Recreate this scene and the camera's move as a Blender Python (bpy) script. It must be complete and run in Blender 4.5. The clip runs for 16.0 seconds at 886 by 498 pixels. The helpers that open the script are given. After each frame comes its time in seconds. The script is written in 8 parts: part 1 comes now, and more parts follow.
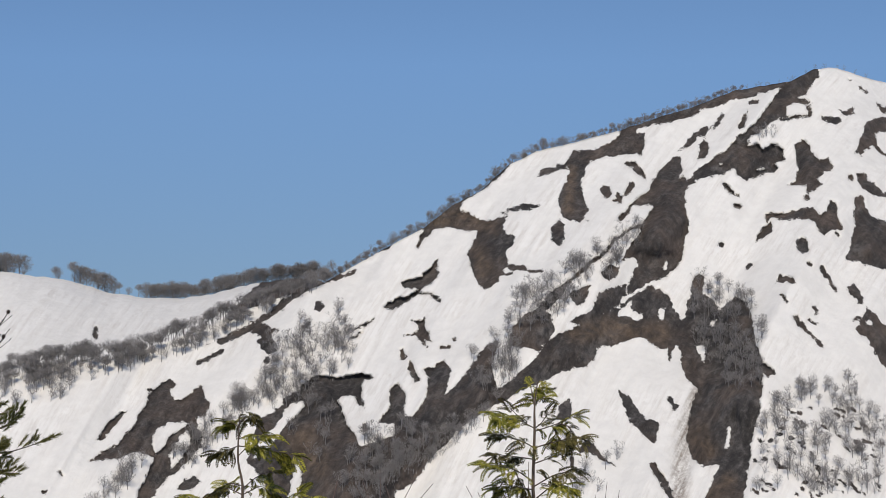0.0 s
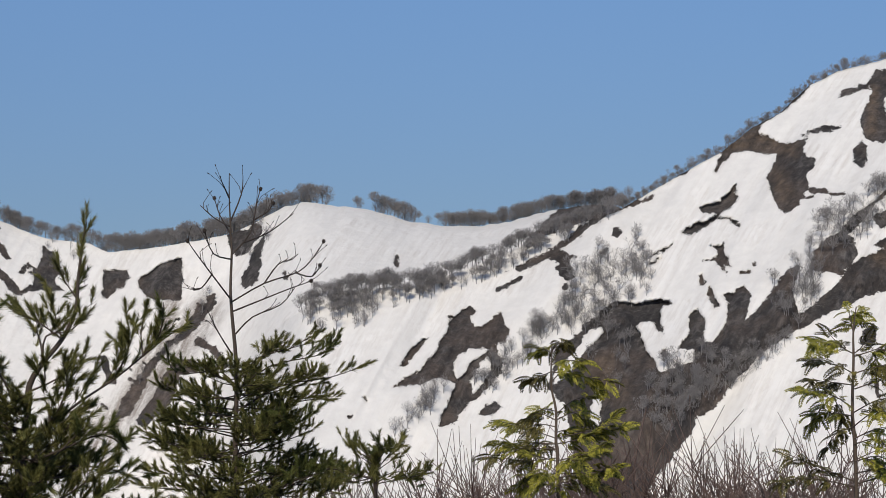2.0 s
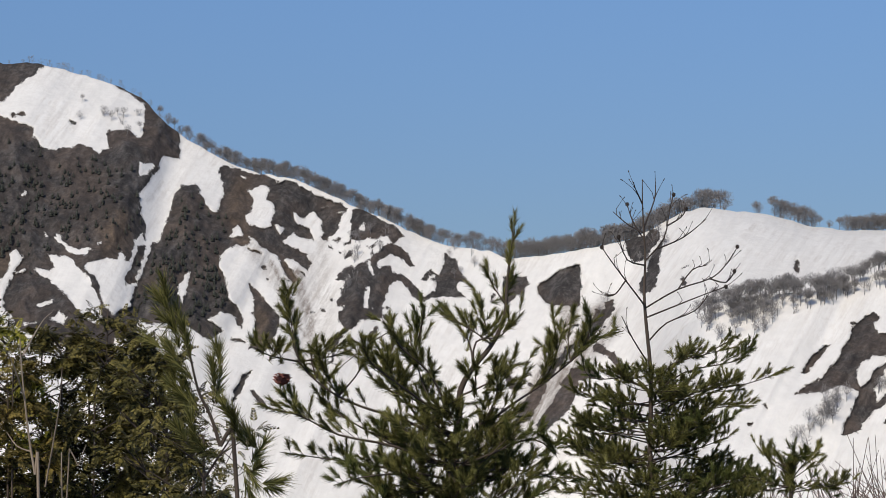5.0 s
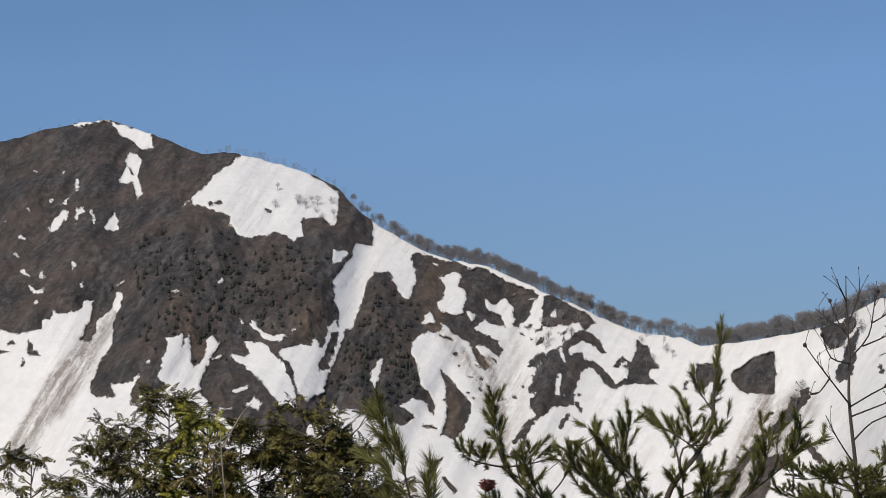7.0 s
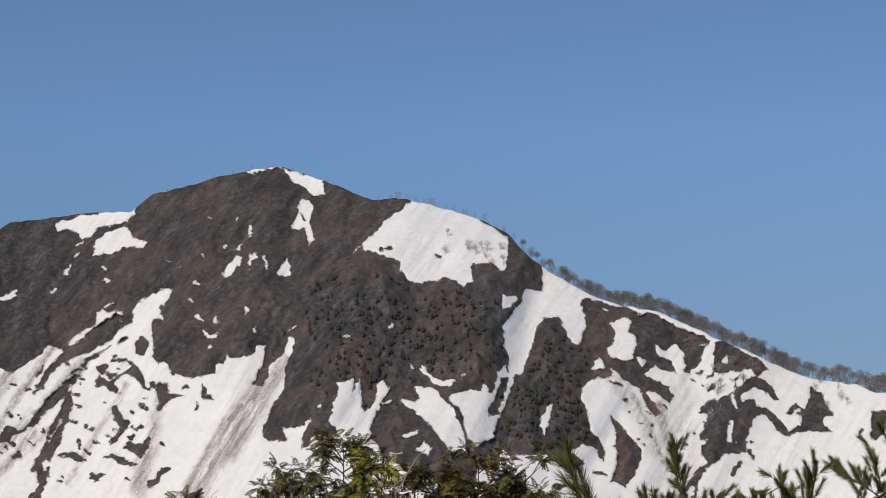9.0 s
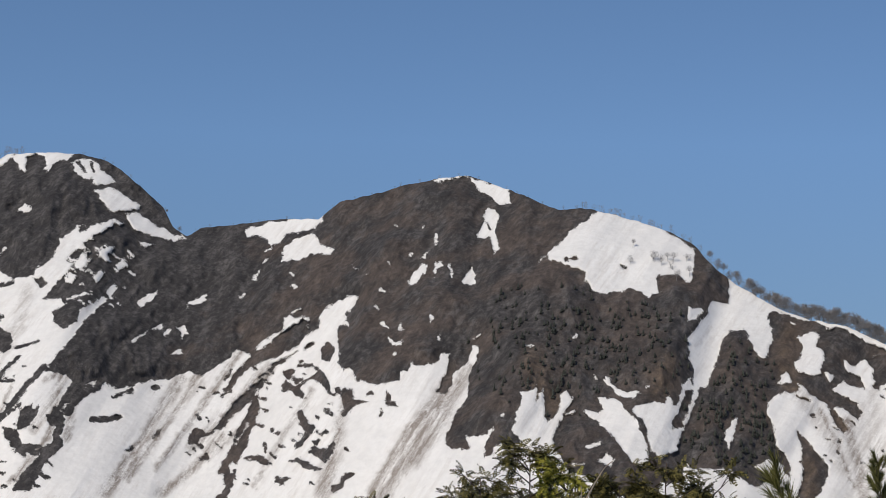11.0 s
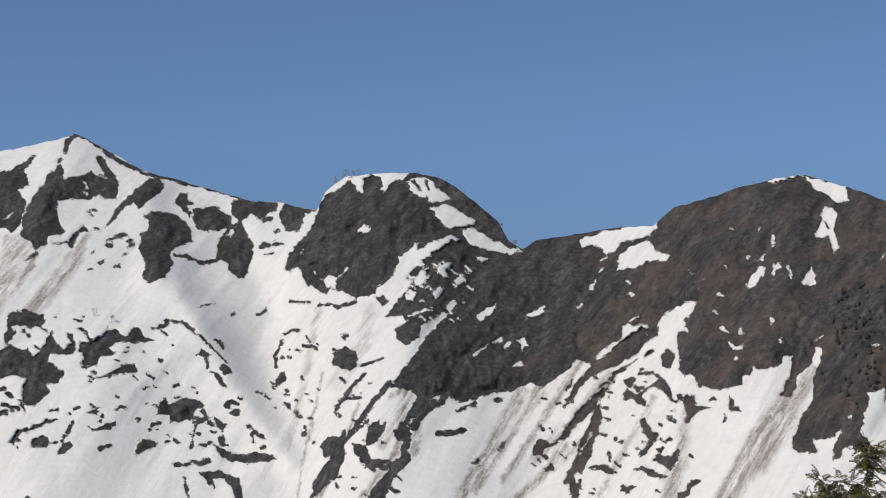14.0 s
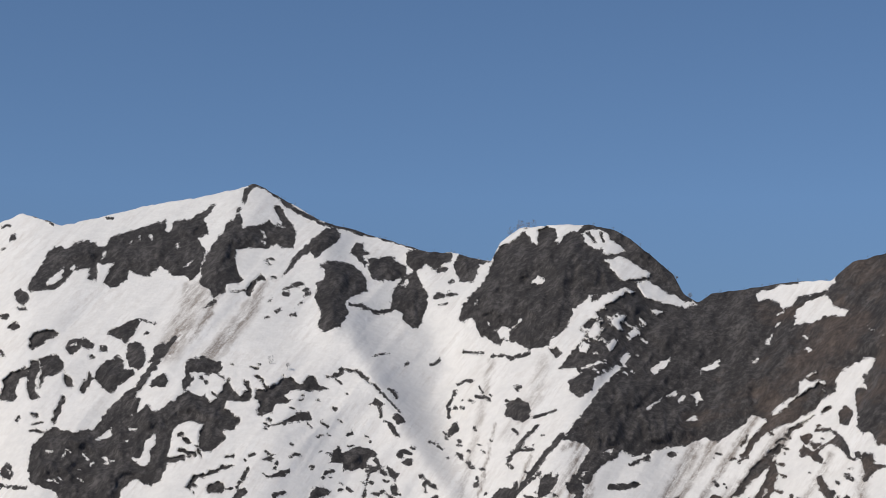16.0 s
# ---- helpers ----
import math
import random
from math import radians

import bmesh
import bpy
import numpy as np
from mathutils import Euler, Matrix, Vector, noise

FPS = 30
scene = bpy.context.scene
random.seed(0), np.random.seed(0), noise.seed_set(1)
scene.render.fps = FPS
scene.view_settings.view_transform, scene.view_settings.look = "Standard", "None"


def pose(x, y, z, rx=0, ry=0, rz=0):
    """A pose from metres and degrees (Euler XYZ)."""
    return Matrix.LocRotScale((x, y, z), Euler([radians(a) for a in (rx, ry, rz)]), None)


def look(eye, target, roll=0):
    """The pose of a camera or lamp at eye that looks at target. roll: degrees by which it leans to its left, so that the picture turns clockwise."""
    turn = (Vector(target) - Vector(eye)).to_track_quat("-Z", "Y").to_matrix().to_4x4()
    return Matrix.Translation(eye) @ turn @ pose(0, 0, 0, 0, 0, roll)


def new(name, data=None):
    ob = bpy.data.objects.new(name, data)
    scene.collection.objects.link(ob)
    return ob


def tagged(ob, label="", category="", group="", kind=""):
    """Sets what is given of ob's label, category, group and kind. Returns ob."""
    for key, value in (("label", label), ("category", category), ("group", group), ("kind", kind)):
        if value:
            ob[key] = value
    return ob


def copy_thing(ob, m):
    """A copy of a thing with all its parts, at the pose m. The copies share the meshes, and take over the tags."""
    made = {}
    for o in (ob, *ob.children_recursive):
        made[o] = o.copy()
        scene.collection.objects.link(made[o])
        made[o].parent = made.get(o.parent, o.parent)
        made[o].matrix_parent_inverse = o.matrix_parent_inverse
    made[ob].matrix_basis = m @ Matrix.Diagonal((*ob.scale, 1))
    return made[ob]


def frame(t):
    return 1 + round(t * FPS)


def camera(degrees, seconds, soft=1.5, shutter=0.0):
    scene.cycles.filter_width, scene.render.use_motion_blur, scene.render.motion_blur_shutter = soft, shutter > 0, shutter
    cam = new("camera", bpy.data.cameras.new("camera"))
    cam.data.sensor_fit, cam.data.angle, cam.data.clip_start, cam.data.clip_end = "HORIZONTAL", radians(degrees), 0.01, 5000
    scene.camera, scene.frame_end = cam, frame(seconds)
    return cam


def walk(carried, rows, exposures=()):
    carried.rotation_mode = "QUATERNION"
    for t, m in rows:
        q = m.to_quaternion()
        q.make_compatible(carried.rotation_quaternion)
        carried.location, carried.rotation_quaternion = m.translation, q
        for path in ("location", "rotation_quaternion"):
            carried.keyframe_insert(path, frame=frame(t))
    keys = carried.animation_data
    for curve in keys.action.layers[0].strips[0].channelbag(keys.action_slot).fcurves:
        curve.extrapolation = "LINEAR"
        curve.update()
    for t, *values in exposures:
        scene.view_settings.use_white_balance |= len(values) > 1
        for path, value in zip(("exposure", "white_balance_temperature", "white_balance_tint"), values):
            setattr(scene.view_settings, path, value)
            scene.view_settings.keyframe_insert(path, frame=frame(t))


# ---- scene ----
EYE = 1.6      # eye height above the ground of the viewpoint
REACH = 0.4    # the camera is held this far out from the body while it turns


def held(yaw, pitch, roll, t):
    a = radians(yaw)
    s = min(1.0, max(0.0, (t - 4.9) / 2.6))   # the camera is raised a little on the way
    eye = (-math.sin(a) * REACH, math.cos(a) * REACH, EYE + 0.06 * s * s * (3 - 2 * s))
    return Matrix.Translation(eye) @ pose(0, 0, 0, 0, 0, yaw) @ pose(0, 0, 0, 90 + pitch) @ pose(0, 0, 0, 0, 0, roll)


cam = camera(25.52, 16.0, soft=0.5)
TURN = [(0, -28.210, 3.248, 0.111), (0.5, -25.824, 2.449, -0.067), (1, -23.589, 1.764, -0.166), (1.5, -21.497, 1.328, -0.294), (2, -19.513, 1.108, -0.322), (2.5, -17.666, 1.031, -0.351), (3, -15.841, 0.963, -0.327), (3.5, -13.957, 0.913, -0.324), (4, -11.967, 0.894, -0.381), (4.5, -9.872, 1.036, -0.389), (5, -7.906, 1.361, -0.416), (5.2, -7.185, 1.578, -0.505), (7.3, -1.660, 4.235, -0.410), (7.5, -1.221, 4.417, -0.579), (8, 0.000, 4.903, -0.319), (8.5, 1.308, 5.181, -0.092), (9, 2.659, 5.260, 0.125), (11.3, 8.993, 5.504, 1.221), (11.5, 9.603, 5.506, 1.032), (12, 11.152, 5.527, 0.800), (12.5, 12.882, 5.471, 0.396), (13, 14.667, 5.424, 0.014), (13.5, 16.434, 5.444, -0.229), (14, 17.939, 5.627, -0.229), (14.5, 19.204, 5.933, -0.015), (15, 20.350, 6.344, 0.269), (15.5, 21.616, 6.801, 0.589), (16, 23.076, 7.101, 0.929)]
walk(cam, [(t, held(y, p, r, t)) for t, y, p, r in TURN],
     exposures=[(0, -0.65), (2, -0.64), (3.5, -0.57), (5, -0.55), (8, -0.64), (12, -0.65), (14, -0.67), (16, -0.73)])

# ---------------------------------------------------------------- light
SUN_AZ, SUN_EL = 148.0, 41.0   # degrees to the left of north, and above the horizon
world = bpy.data.worlds.new("sky")
scene.world = world
world.use_nodes = True
wn = world.node_tree.nodes
sky = wn.new("ShaderNodeTexSky")
sky.sky_type, sky.sun_disc = "NISHITA", False
sky.sun_elevation, sky.sun_rotation = radians(SUN_EL), radians(-SUN_AZ)
sky.altitude, sky.air_density, sky.dust_density, sky.ozone_density = 1200, 1.0, 0.4, 3.5
wn["Background"].inputs["Strength"].default_value = 0.162
# thin mountain air: the sky near the horizon is as clear as that a few degrees higher in the lowlands
where, lift = wn.new("ShaderNodeTexCoord"), wn.new("ShaderNodeVectorMath")
lift.inputs[1].default_value = (0, 0, 0.11)
world.node_tree.links.new(where.outputs["Generated"], lift.inputs[0])
world.node_tree.links.new(lift.outputs[0], sky.inputs["Vector"])
clear = wn.new("ShaderNodeHueSaturation")
clear.inputs["Saturation"].default_value = 1.05
world.node_tree.links.new(sky.outputs[0], clear.inputs["Color"])
tint = wn.new("ShaderNodeMix")
tint.data_type, tint.blend_type = "RGBA", "MULTIPLY"
tint.inputs[7].default_value = (0.67, 0.61, 0.57, 1)   # the grey haze over the valleys
height, haze = wn.new("ShaderNodeSeparateXYZ"), wn.new("ShaderNodeMapRange")
haze.inputs["From Min"].default_value, haze.inputs["From Max"].default_value = 0.01, 0.15
haze.inputs["To Min"].default_value, haze.inputs["To Max"].default_value = 1.0, 0.0
world.node_tree.links.new(where.outputs["Generated"], height.inputs[0])
world.node_tree.links.new(height.outputs["Z"], haze.inputs["Value"])
world.node_tree.links.new(haze.outputs[0], tint.inputs[0])
world.node_tree.links.new(clear.outputs[0], tint.inputs[6])
world.node_tree.links.new(tint.outputs[2], wn["Background"].inputs["Color"])

sun = new("sun", bpy.data.lights.new("sun", "SUN"))
sun.data.energy, sun.data.angle, sun.data.color = 4.35, radians(0.53), (1.0, 0.905, 0.76)
sun.matrix_world = look((-math.sin(radians(SUN_AZ)) * 50, math.cos(radians(SUN_AZ)) * 50, 50 * math.tan(radians(SUN_EL))), (0, 0, 0))


# ---------------------------------------------------------------- materials
class Nodes:
    """A small builder of node materials."""

    def __init__(self, name):
        self.mat = bpy.data.materials.new(name)
        self.mat.use_nodes = True
        self.tree = self.mat.node_tree
        self.bsdf = self.tree.nodes["Principled BSDF"]
        self.bsdf.inputs["Specular IOR Level"].default_value = 0.3

    def add(self, kind, **values):
        n = self.tree.nodes.new(kind)
        for k, v in values.items():
            if k in ("operation", "data_type", "blend_type", "noise_dimensions", "attribute_name", "noise_type"):
                setattr(n, k, v)
        return n

    def put(self, a, b):
        self.tree.links.new(a, b)

    def place(self, stretch=(1, 1, 1)):
        co = self.add("ShaderNodeTexCoord")
        mp = self.add("ShaderNodeMapping")
        mp.inputs["Scale"].default_value = stretch
        self.put(co.outputs["Object"], mp.inputs["Vector"])
        return mp.outputs[0]

    def noise(self, scale, detail=4, rough=0.6, at=None):
        n = self.add("ShaderNodeTexNoise")
        n.inputs["Scale"].default_value, n.inputs["Detail"].default_value, n.inputs["Roughness"].default_value = scale, detail, rough
        self.put(at if at is not None else self.place(), n.inputs["Vector"])
        return n.outputs["Fac"]

    def ramp(self, fac, *stops):
        r = self.add("ShaderNodeValToRGB")
        el = r.color_ramp.elements
        while len(el) < len(stops):
            el.new(0.5)
        for e, (p, c) in zip(el, stops):
            e.position = p
            e.color = (*c, 1) if not isinstance(c, (int, float)) else (c, c, c, 1)
        self.put(fac, r.inputs[0])
        return r.outputs[0]

    def mix(self, fac, a, b):
        m = self.add("ShaderNodeMix", data_type="RGBA")
        for v, s in ((fac, m.inputs[0]), (a, m.inputs[6]), (b, m.inputs[7])):
            if isinstance(v, (int, float)):
                s.default_value = v
            elif isinstance(v, tuple):
                s.default_value = (*v, 1)
            else:
                self.put(v, s)
        return m.outputs[2]

    def math(self, op, a, b=0.0, c=0.0):
        m = self.add("ShaderNodeMath", operation=op)
        for v, s in zip((a, b, c), m.inputs):
            if isinstance(v, (int, float)):
                s.default_value = v
            else:
                self.put(v, s)
        return m.outputs[0]

    def attr(self, name):
        n = self.add("ShaderNodeAttribute", attribute_name=name)
        return n.outputs["Fac"]

    def bump(self, height, distance, strength=1.0):
        b = self.add("ShaderNodeBump")
        b.inputs["Distance"].default_value, b.inputs["Strength"].default_value = distance, strength
        self.put(height, b.inputs["Height"])
        self.put(b.outputs[0], self.bsdf.inputs["Normal"])

    def done(self, colour, rough=0.8):
        for v, k in ((colour, "Base Color"), (rough, "Roughness")):
            s = self.bsdf.inputs[k]
            if isinstance(v, (int, float)):
                s.default_value = v
            elif isinstance(v, tuple):
                s.default_value = (*v, 1)
            else:
                self.put(v, s)
        return self.mat


def mountain_material():
    n = Nodes("thawing mountainside")
    fine = n.noise(0.9, 5, 0.65)
    mid = n.noise(0.22, 4, 0.6)
    broad = n.noise(0.035, 4, 0.6)
    tiny = n.noise(2.6, 3, 0.7)
    tall = n.noise(0.35, 5, 0.7, n.place((1, 1, 0.35)))
    # where the old snow ends: the cover attribute with a ragged edge
    edge = n.math("ADD", n.math("SUBTRACT", n.attr("cover"), 0.9), n.math("MULTIPLY", n.math("SUBTRACT", fine, 0.5), 14.0))
    edge = n.math("ADD", edge, n.math("MULTIPLY", n.math("SUBTRACT", tall, 0.5), 9.0))
    edge = n.math("ADD", edge, n.math("MULTIPLY", n.math("SUBTRACT", mid, 0.5), 9.0))
    white = n.ramp(n.math("MULTIPLY_ADD", edge, 0.25, 0.5), (0.2, 0.0), (0.8, 1.0))
    # snow: bright, faintly soiled, runnel shade in its colour, grit along the avalanche runs
    snow = n.ramp(n.math("MULTIPLY_ADD", mid, 0.4, n.math("MULTIPLY", broad, 0.6)), (0.3, (0.72, 0.70, 0.67)), (0.55, (0.835, 0.812, 0.775)), (0.75, (0.875, 0.858, 0.83)))
    # streaks run down the fall line
    run = n.add("ShaderNodeCombineXYZ")
    n.put(n.math("MULTIPLY", n.attr("fall"), 0.34), run.inputs[0])
    n.put(n.math("MULTIPLY", n.attr("rise"), 0.045), run.inputs[1])
    n.put(n.math("MULTIPLY", broad, 5.0), run.inputs[2])
    streak = n.noise(1.0, 5, 0.7, run.outputs[0])
    grit = n.math("MULTIPLY", n.attr("grit"), n.ramp(n.math("MULTIPLY_ADD", fine, 0.35, n.math("MULTIPLY", streak, 0.65)), (0.37, 0.0), (0.57, 0.95)))
    # faint streaks: thin soil and the shade of runnels in one colour
    faint = n.math("MULTIPLY", n.ramp(streak, (0.44, 0.0), (0.70, 0.52)), n.ramp(broad, (0.42, 0.10), (0.62, 1.0)))
    snow = n.mix(faint, snow, (0.52, 0.47, 0.42))
    snow = n.mix(grit, snow, (0.235, 0.195, 0.165))
    # bare ground: flattened brown grass, grey scrub and rock
    ledge = n.add("ShaderNodeCombineXYZ")
    n.put(n.math("MULTIPLY", n.attr("fall"), 0.16), ledge.inputs[0])
    n.put(n.math("MULTIPLY", n.attr("rise"), 0.05), ledge.inputs[1])
    band = n.noise(1.0, 6, 0.65, ledge.outputs[0])
    grain = n.math("ADD", n.math("ADD", n.math("MULTIPLY", fine, 0.14), n.math("ADD", n.math("MULTIPLY", tiny, 0.16), n.math("MULTIPLY", mid, 0.16))), n.math("ADD", n.math("MULTIPLY", tall, 0.26), n.math("MULTIPLY", band, 0.28)))
    grass = n.ramp(grain, (0.40, (0.037, 0.031, 0.028)), (0.5, (0.079, 0.063, 0.055)), (0.60, (0.150, 0.119, 0.100)))
    rock = n.ramp(grain, (0.40, (0.017, 0.016, 0.017)), (0.5, (0.049, 0.045, 0.044)), (0.60, (0.135, 0.124, 0.119)))
    ground = n.mix(n.ramp(n.math("ADD", n.math("ADD", broad, n.math("MULTIPLY", mid, 0.25)), n.math("MULTIPLY", n.attr("stone"), 0.3)), (0.52, 0.0), (0.70, 1.0)), grass, rock)
    earth = n.ramp(grain, (0.40, (0.055, 0.042, 0.032)), (0.5, (0.104, 0.077, 0.057)), (0.60, (0.175, 0.130, 0.097)))
    ground = n.mix(n.math("MULTIPLY", n.attr("soil"), n.ramp(mid, (0.35, 0.3), (0.6, 0.95))), ground, earth)
    n.bump(n.math("ADD", n.math("MULTIPLY", tall, n.math("MULTIPLY", n.math("SUBTRACT", 1.15, white), 0.6)), n.math("ADD", n.math("MULTIPLY", mid, 0.38), n.math("ADD", n.math("MULTIPLY", streak, 0.13), n.math("MULTIPLY", fine, 0.05)))), 2.0, 0.7)
    return n.done(n.mix(white, ground, snow), n.ramp(white, (0.0, 0.95), (1.0, 0.62)))


def bark_material(name, dark, light):
    n = Nodes(name)
    return n.done(n.ramp(n.noise(6, 4, 0.7, n.place((1, 1, 0.3))), (0.3, dark), (0.7, light)), 0.9)


def leaf_material(name, dark, light, scale=3.0):
    n = Nodes(name)
    g = n.add("ShaderNodeNewGeometry")
    f = n.math("MULTIPLY_ADD", g.outputs["Random Per Island"], 0.55, n.math("MULTIPLY", n.noise(scale, 3), 0.45))
    n.bsdf.inputs["Specular IOR Level"].default_value = 0.15
    return n.done(n.ramp(f, (0.25, dark), (0.75, light)), 0.55)


MAT_MOUNTAIN = mountain_material()
MAT_BEECH = bark_material("grey beech bark", (0.10, 0.088, 0.080), (0.25, 0.225, 0.205))
MAT_TWIG = bark_material("bare beech twigs", (0.160, 0.150, 0.147), (0.31, 0.295, 0.29))

# ---------------------------------------------------------------- the land
# The land is laid out on a chart as seen from the viewpoint at the origin: bearing (to the left) and height angle,
# both in hundredths of a degree. Two crest lines are given on it: the near spur on the right and the range behind.
CREST_FRONT = [(-4104, 793), (-4044, 810), (-3964, 840), (-3900, 838), (-3835, 804), (-3754, 793), (-3673, 780), (-3591, 749), (-3509, 722), (-3427, 699), (-3345, 672), (-3262, 651), (-3179, 628), (-3096, 611), (-3013, 570), (-2930, 495), (-2847, 451), (-2765, 388), (-2682, 343), (-2550, 268), (-2451, 214), (-2352, 184), (-2254, 151), (-2140, 101), (-2027, 55), (-1866, 7), (-1658, -14), (-1549, -58)]
CREST_RIGHT = [(-2438, 240), (-2325, 229), (-2244, 216), (-2147, 190), (-2049, 176), (-1951, 180), (-1852, 192), (-1754, 223), (-1655, 237), (-1556, 251), (-1489, 238), (-1423, 200), (-1356, 168), (-1307, 151), (-1240, 140), (-1174, 127), (-1092, 114), (-976, 107), (-927, 128), (-812, 145), (-763, 158), (-681, 195), (-630, 221), (-600, 236), (-519, 264), (-501, 279), (-439, 306), (-371, 337), (-358, 341), (-279, 357), (-257, 357), (-158, 395), (-43, 461), (15, 503), (73, 569), (140, 607), (240, 640), (348, 665), (406, 676)]
CREST_LEFT = [(473, 667), (573, 708), (673, 743), (747, 764), (822, 754), (904, 737), (1019, 702), (1116, 676), (1179, 625), (1308, 619), (1421, 600), (1519, 587), (1560, 562), (1601, 586), (1633, 644), (1699, 701), (1766, 750), (1815, 775), (1882, 786), (1982, 785), (2082, 773), (2139, 731), (2164, 677), (2231, 688), (2264, 699), (2347, 700), (2448, 726), (2549, 754), (2666, 784), (2733, 819), (2818, 866), (2868, 889), (2917, 871), (3048, 838), (3163, 818), (3276, 784), (3420, 746), (3477, 763), (3533, 777), (3596, 746)]



def value_noise(x, y, seed=0):
    """Smooth noise of unit grid size between 0 and 1."""
    table = np.random.RandomState(seed).rand(256, 256)
    xi, yi = np.floor(x).astype(int), np.floor(y).astype(int)
    fx, fy = x - xi, y - yi
    fx, fy = fx * fx * (3 - 2 * fx), fy * fy * (3 - 2 * fy)
    v = lambda i, j: table[(xi + i) % 256, (yi + j) % 256]
    return (v(0, 0) * (1 - fx) + v(1, 0) * fx) * (1 - fy) + (v(0, 1) * (1 - fx) + v(1, 1) * fx) * fy


def fractal(x, y, seed=0, octaves=4, gain=0.5):
    total, a, norm = 0.0, 1.0, 0.0
    for o in range(octaves):
        total = total + a * value_noise(x * 2 ** o + 17.3 * o, y * 2 ** o + 5.1 * o, seed + o)
        norm, a = norm + a, a * gain
    return total / norm


def ridged(x, y, seed=0, octaves=3):
    return 1 - abs(2 * fractal(x, y, seed, octaves) - 1)


def ease(x, a, b):
    t = np.clip((x - a) / (b - a), 0, 1)
    return t * t * (3 - 2 * t)


FINE = np.arange(-4200, 3680, 4.9)
BEARING = np.concatenate([np.arange(-18000, -4200, 300.0), FINE, np.arange(3780, 18000, 300.0)])
TAN = lambda e: np.tan(np.radians(e / 100))
STEEP = np.tan(radians(36))


def smooth(values, width):
    """A running mean along the bearings."""
    k = np.hanning(int(width / 5.5) * 2 + 1)
    pad = len(k) // 2
    return np.convolve(np.pad(values, pad, mode="edge"), k / k.sum(), mode="valid")


def on_slope(r, e, low):
    """How far away the slope below a crest at r and e is met at the height angle low."""
    return r * (STEEP - TAN(e)) / (STEEP - TAN(low))


front = np.array([(-18000, 300), (-9000, 500), (-5200, 760), (-4500, 770)] + CREST_FRONT + [(-1490, -95), (-1400, -190), (-1250, -300), (-1000, -260), (-400, -60), (500, 250), (1000, 360), (4100, 400), (9000, 300), (18000, 300)], float)
back = np.array([(-18000, 200), (-9000, 300), (-5200, 350), (-4200, 300), (-3600, 300), (-3000, 240), (-2600, 180)] + CREST_RIGHT + CREST_LEFT + [(4100, 690), (5500, 600), (9000, 400), (18000, 200)], float)
E1 = np.interp(BEARING, front[:, 0], front[:, 1])
E2 = np.interp(BEARING, back[:, 0], back[:, 1])
jag = lambda seed: (fractal(BEARING / 22, BEARING * 0, seed, 4) - 0.5)
E1, E2 = E1 + 5 * jag(31), E2 + 7 * jag(32)
S1, S2 = smooth(E1, 420), smooth(E2, 420)   # the broad lie of the faces below the crests
R2 = np.interp(BEARING, [-18000, -5000, -3000, -1600, -900, 0, 800, 1800, 2900, 4100, 9000, 18000], [900, 1150, 1100, 1020, 1060, 1130, 1220, 1350, 1480, 1560, 1300, 900])
R1 = np.interp(BEARING, [-18000, -5000, -4000, -3000, -2000, -1500], [700, 1000, 950, 860, 800, 770])
joined = ease(BEARING, -1560, -1250)
R1 = R1 * (1 - joined) + on_slope(R2, S2, S1) * joined
BASE = np.interp(BEARING, [-4000, -3500, -3000, 450, 900], [-460, -560, -720, -720, -330])   # where the slopes leave the valley
RB = on_slope(R1, S1, BASE)
C1, C2 = on_slope(R1, S1, E1), on_slope(R2, S2, E2)   # how far the crests are
DIP = 26 * (1 - joined)

# rows of the sheet from the viewpoint outwards
columns = []
near = [(0.002, 0.0), (0.5, 0.0), (2, 0.0), (4, -0.05), (6, -0.2), (9, -0.9), (13, -2.6), (20, -6.0), (32, -12.0), (60, -26.0), (110, -46.0), (200, -70.0)]
for r, z in near:
    columns.append((np.full_like(BEARING, r), np.full_like(BEARING, z)))
zb, z1, z2 = EYE + RB * TAN(BASE), EYE + C1 * TAN(E1), EYE + C2 * TAN(E2)
for f in (0.35, 0.7, 0.9):
    columns.append((200 + (RB - 200) * f, -70 + (zb + 70) * f - 22 * math.sin(math.pi * f)))
UP, OVER = 225, 95
first = len(columns)
for k in range(UP):
    e = BASE + (E1 - BASE) * (k / (UP - 1.0))
    r = on_slope(R1, S1, e)
    columns.append((r, EYE + r * TAN(e)))
for k in range(1, OVER + 1):
    w = k / OVER
    # along a joined slope the rows climb evenly, elsewhere they cross the hollow behind the spur
    e = E1 + (E2 - E1) * w
    rs = on_slope(R2, S2, e)
    r0 = C1 + (C2 - C1) * w
    z0 = z1 + (z2 - z1) * w - DIP * 6.75 * w * (1 - w) ** 2
    columns.append((r0 * (1 - joined) + rs * joined, z0 * (1 - joined) + (EYE + rs * TAN(e)) * joined))
last = len(columns)
for dr, dz in ((4, 0.6), (14, 5), (40, 20), (120, 65), (300, 130)):
    columns.append((C2 + dr, z2 - dz))
columns.append((np.full_like(BEARING, 2600.0), np.full_like(BEARING, -160.0)))
columns.append((np.full_like(BEARING, 4900.0), np.full_like(BEARING, -200.0)))
RAD = np.array([c[0] for c in columns])
HGT = np.array([c[1] for c in columns])
AZ = np.broadcast_to(BEARING, RAD.shape)
EL = np.degrees(np.arctan2(HGT - EYE, RAD)) * 100
onface = np.zeros(RAD.shape, bool)
onface[first:last] = True

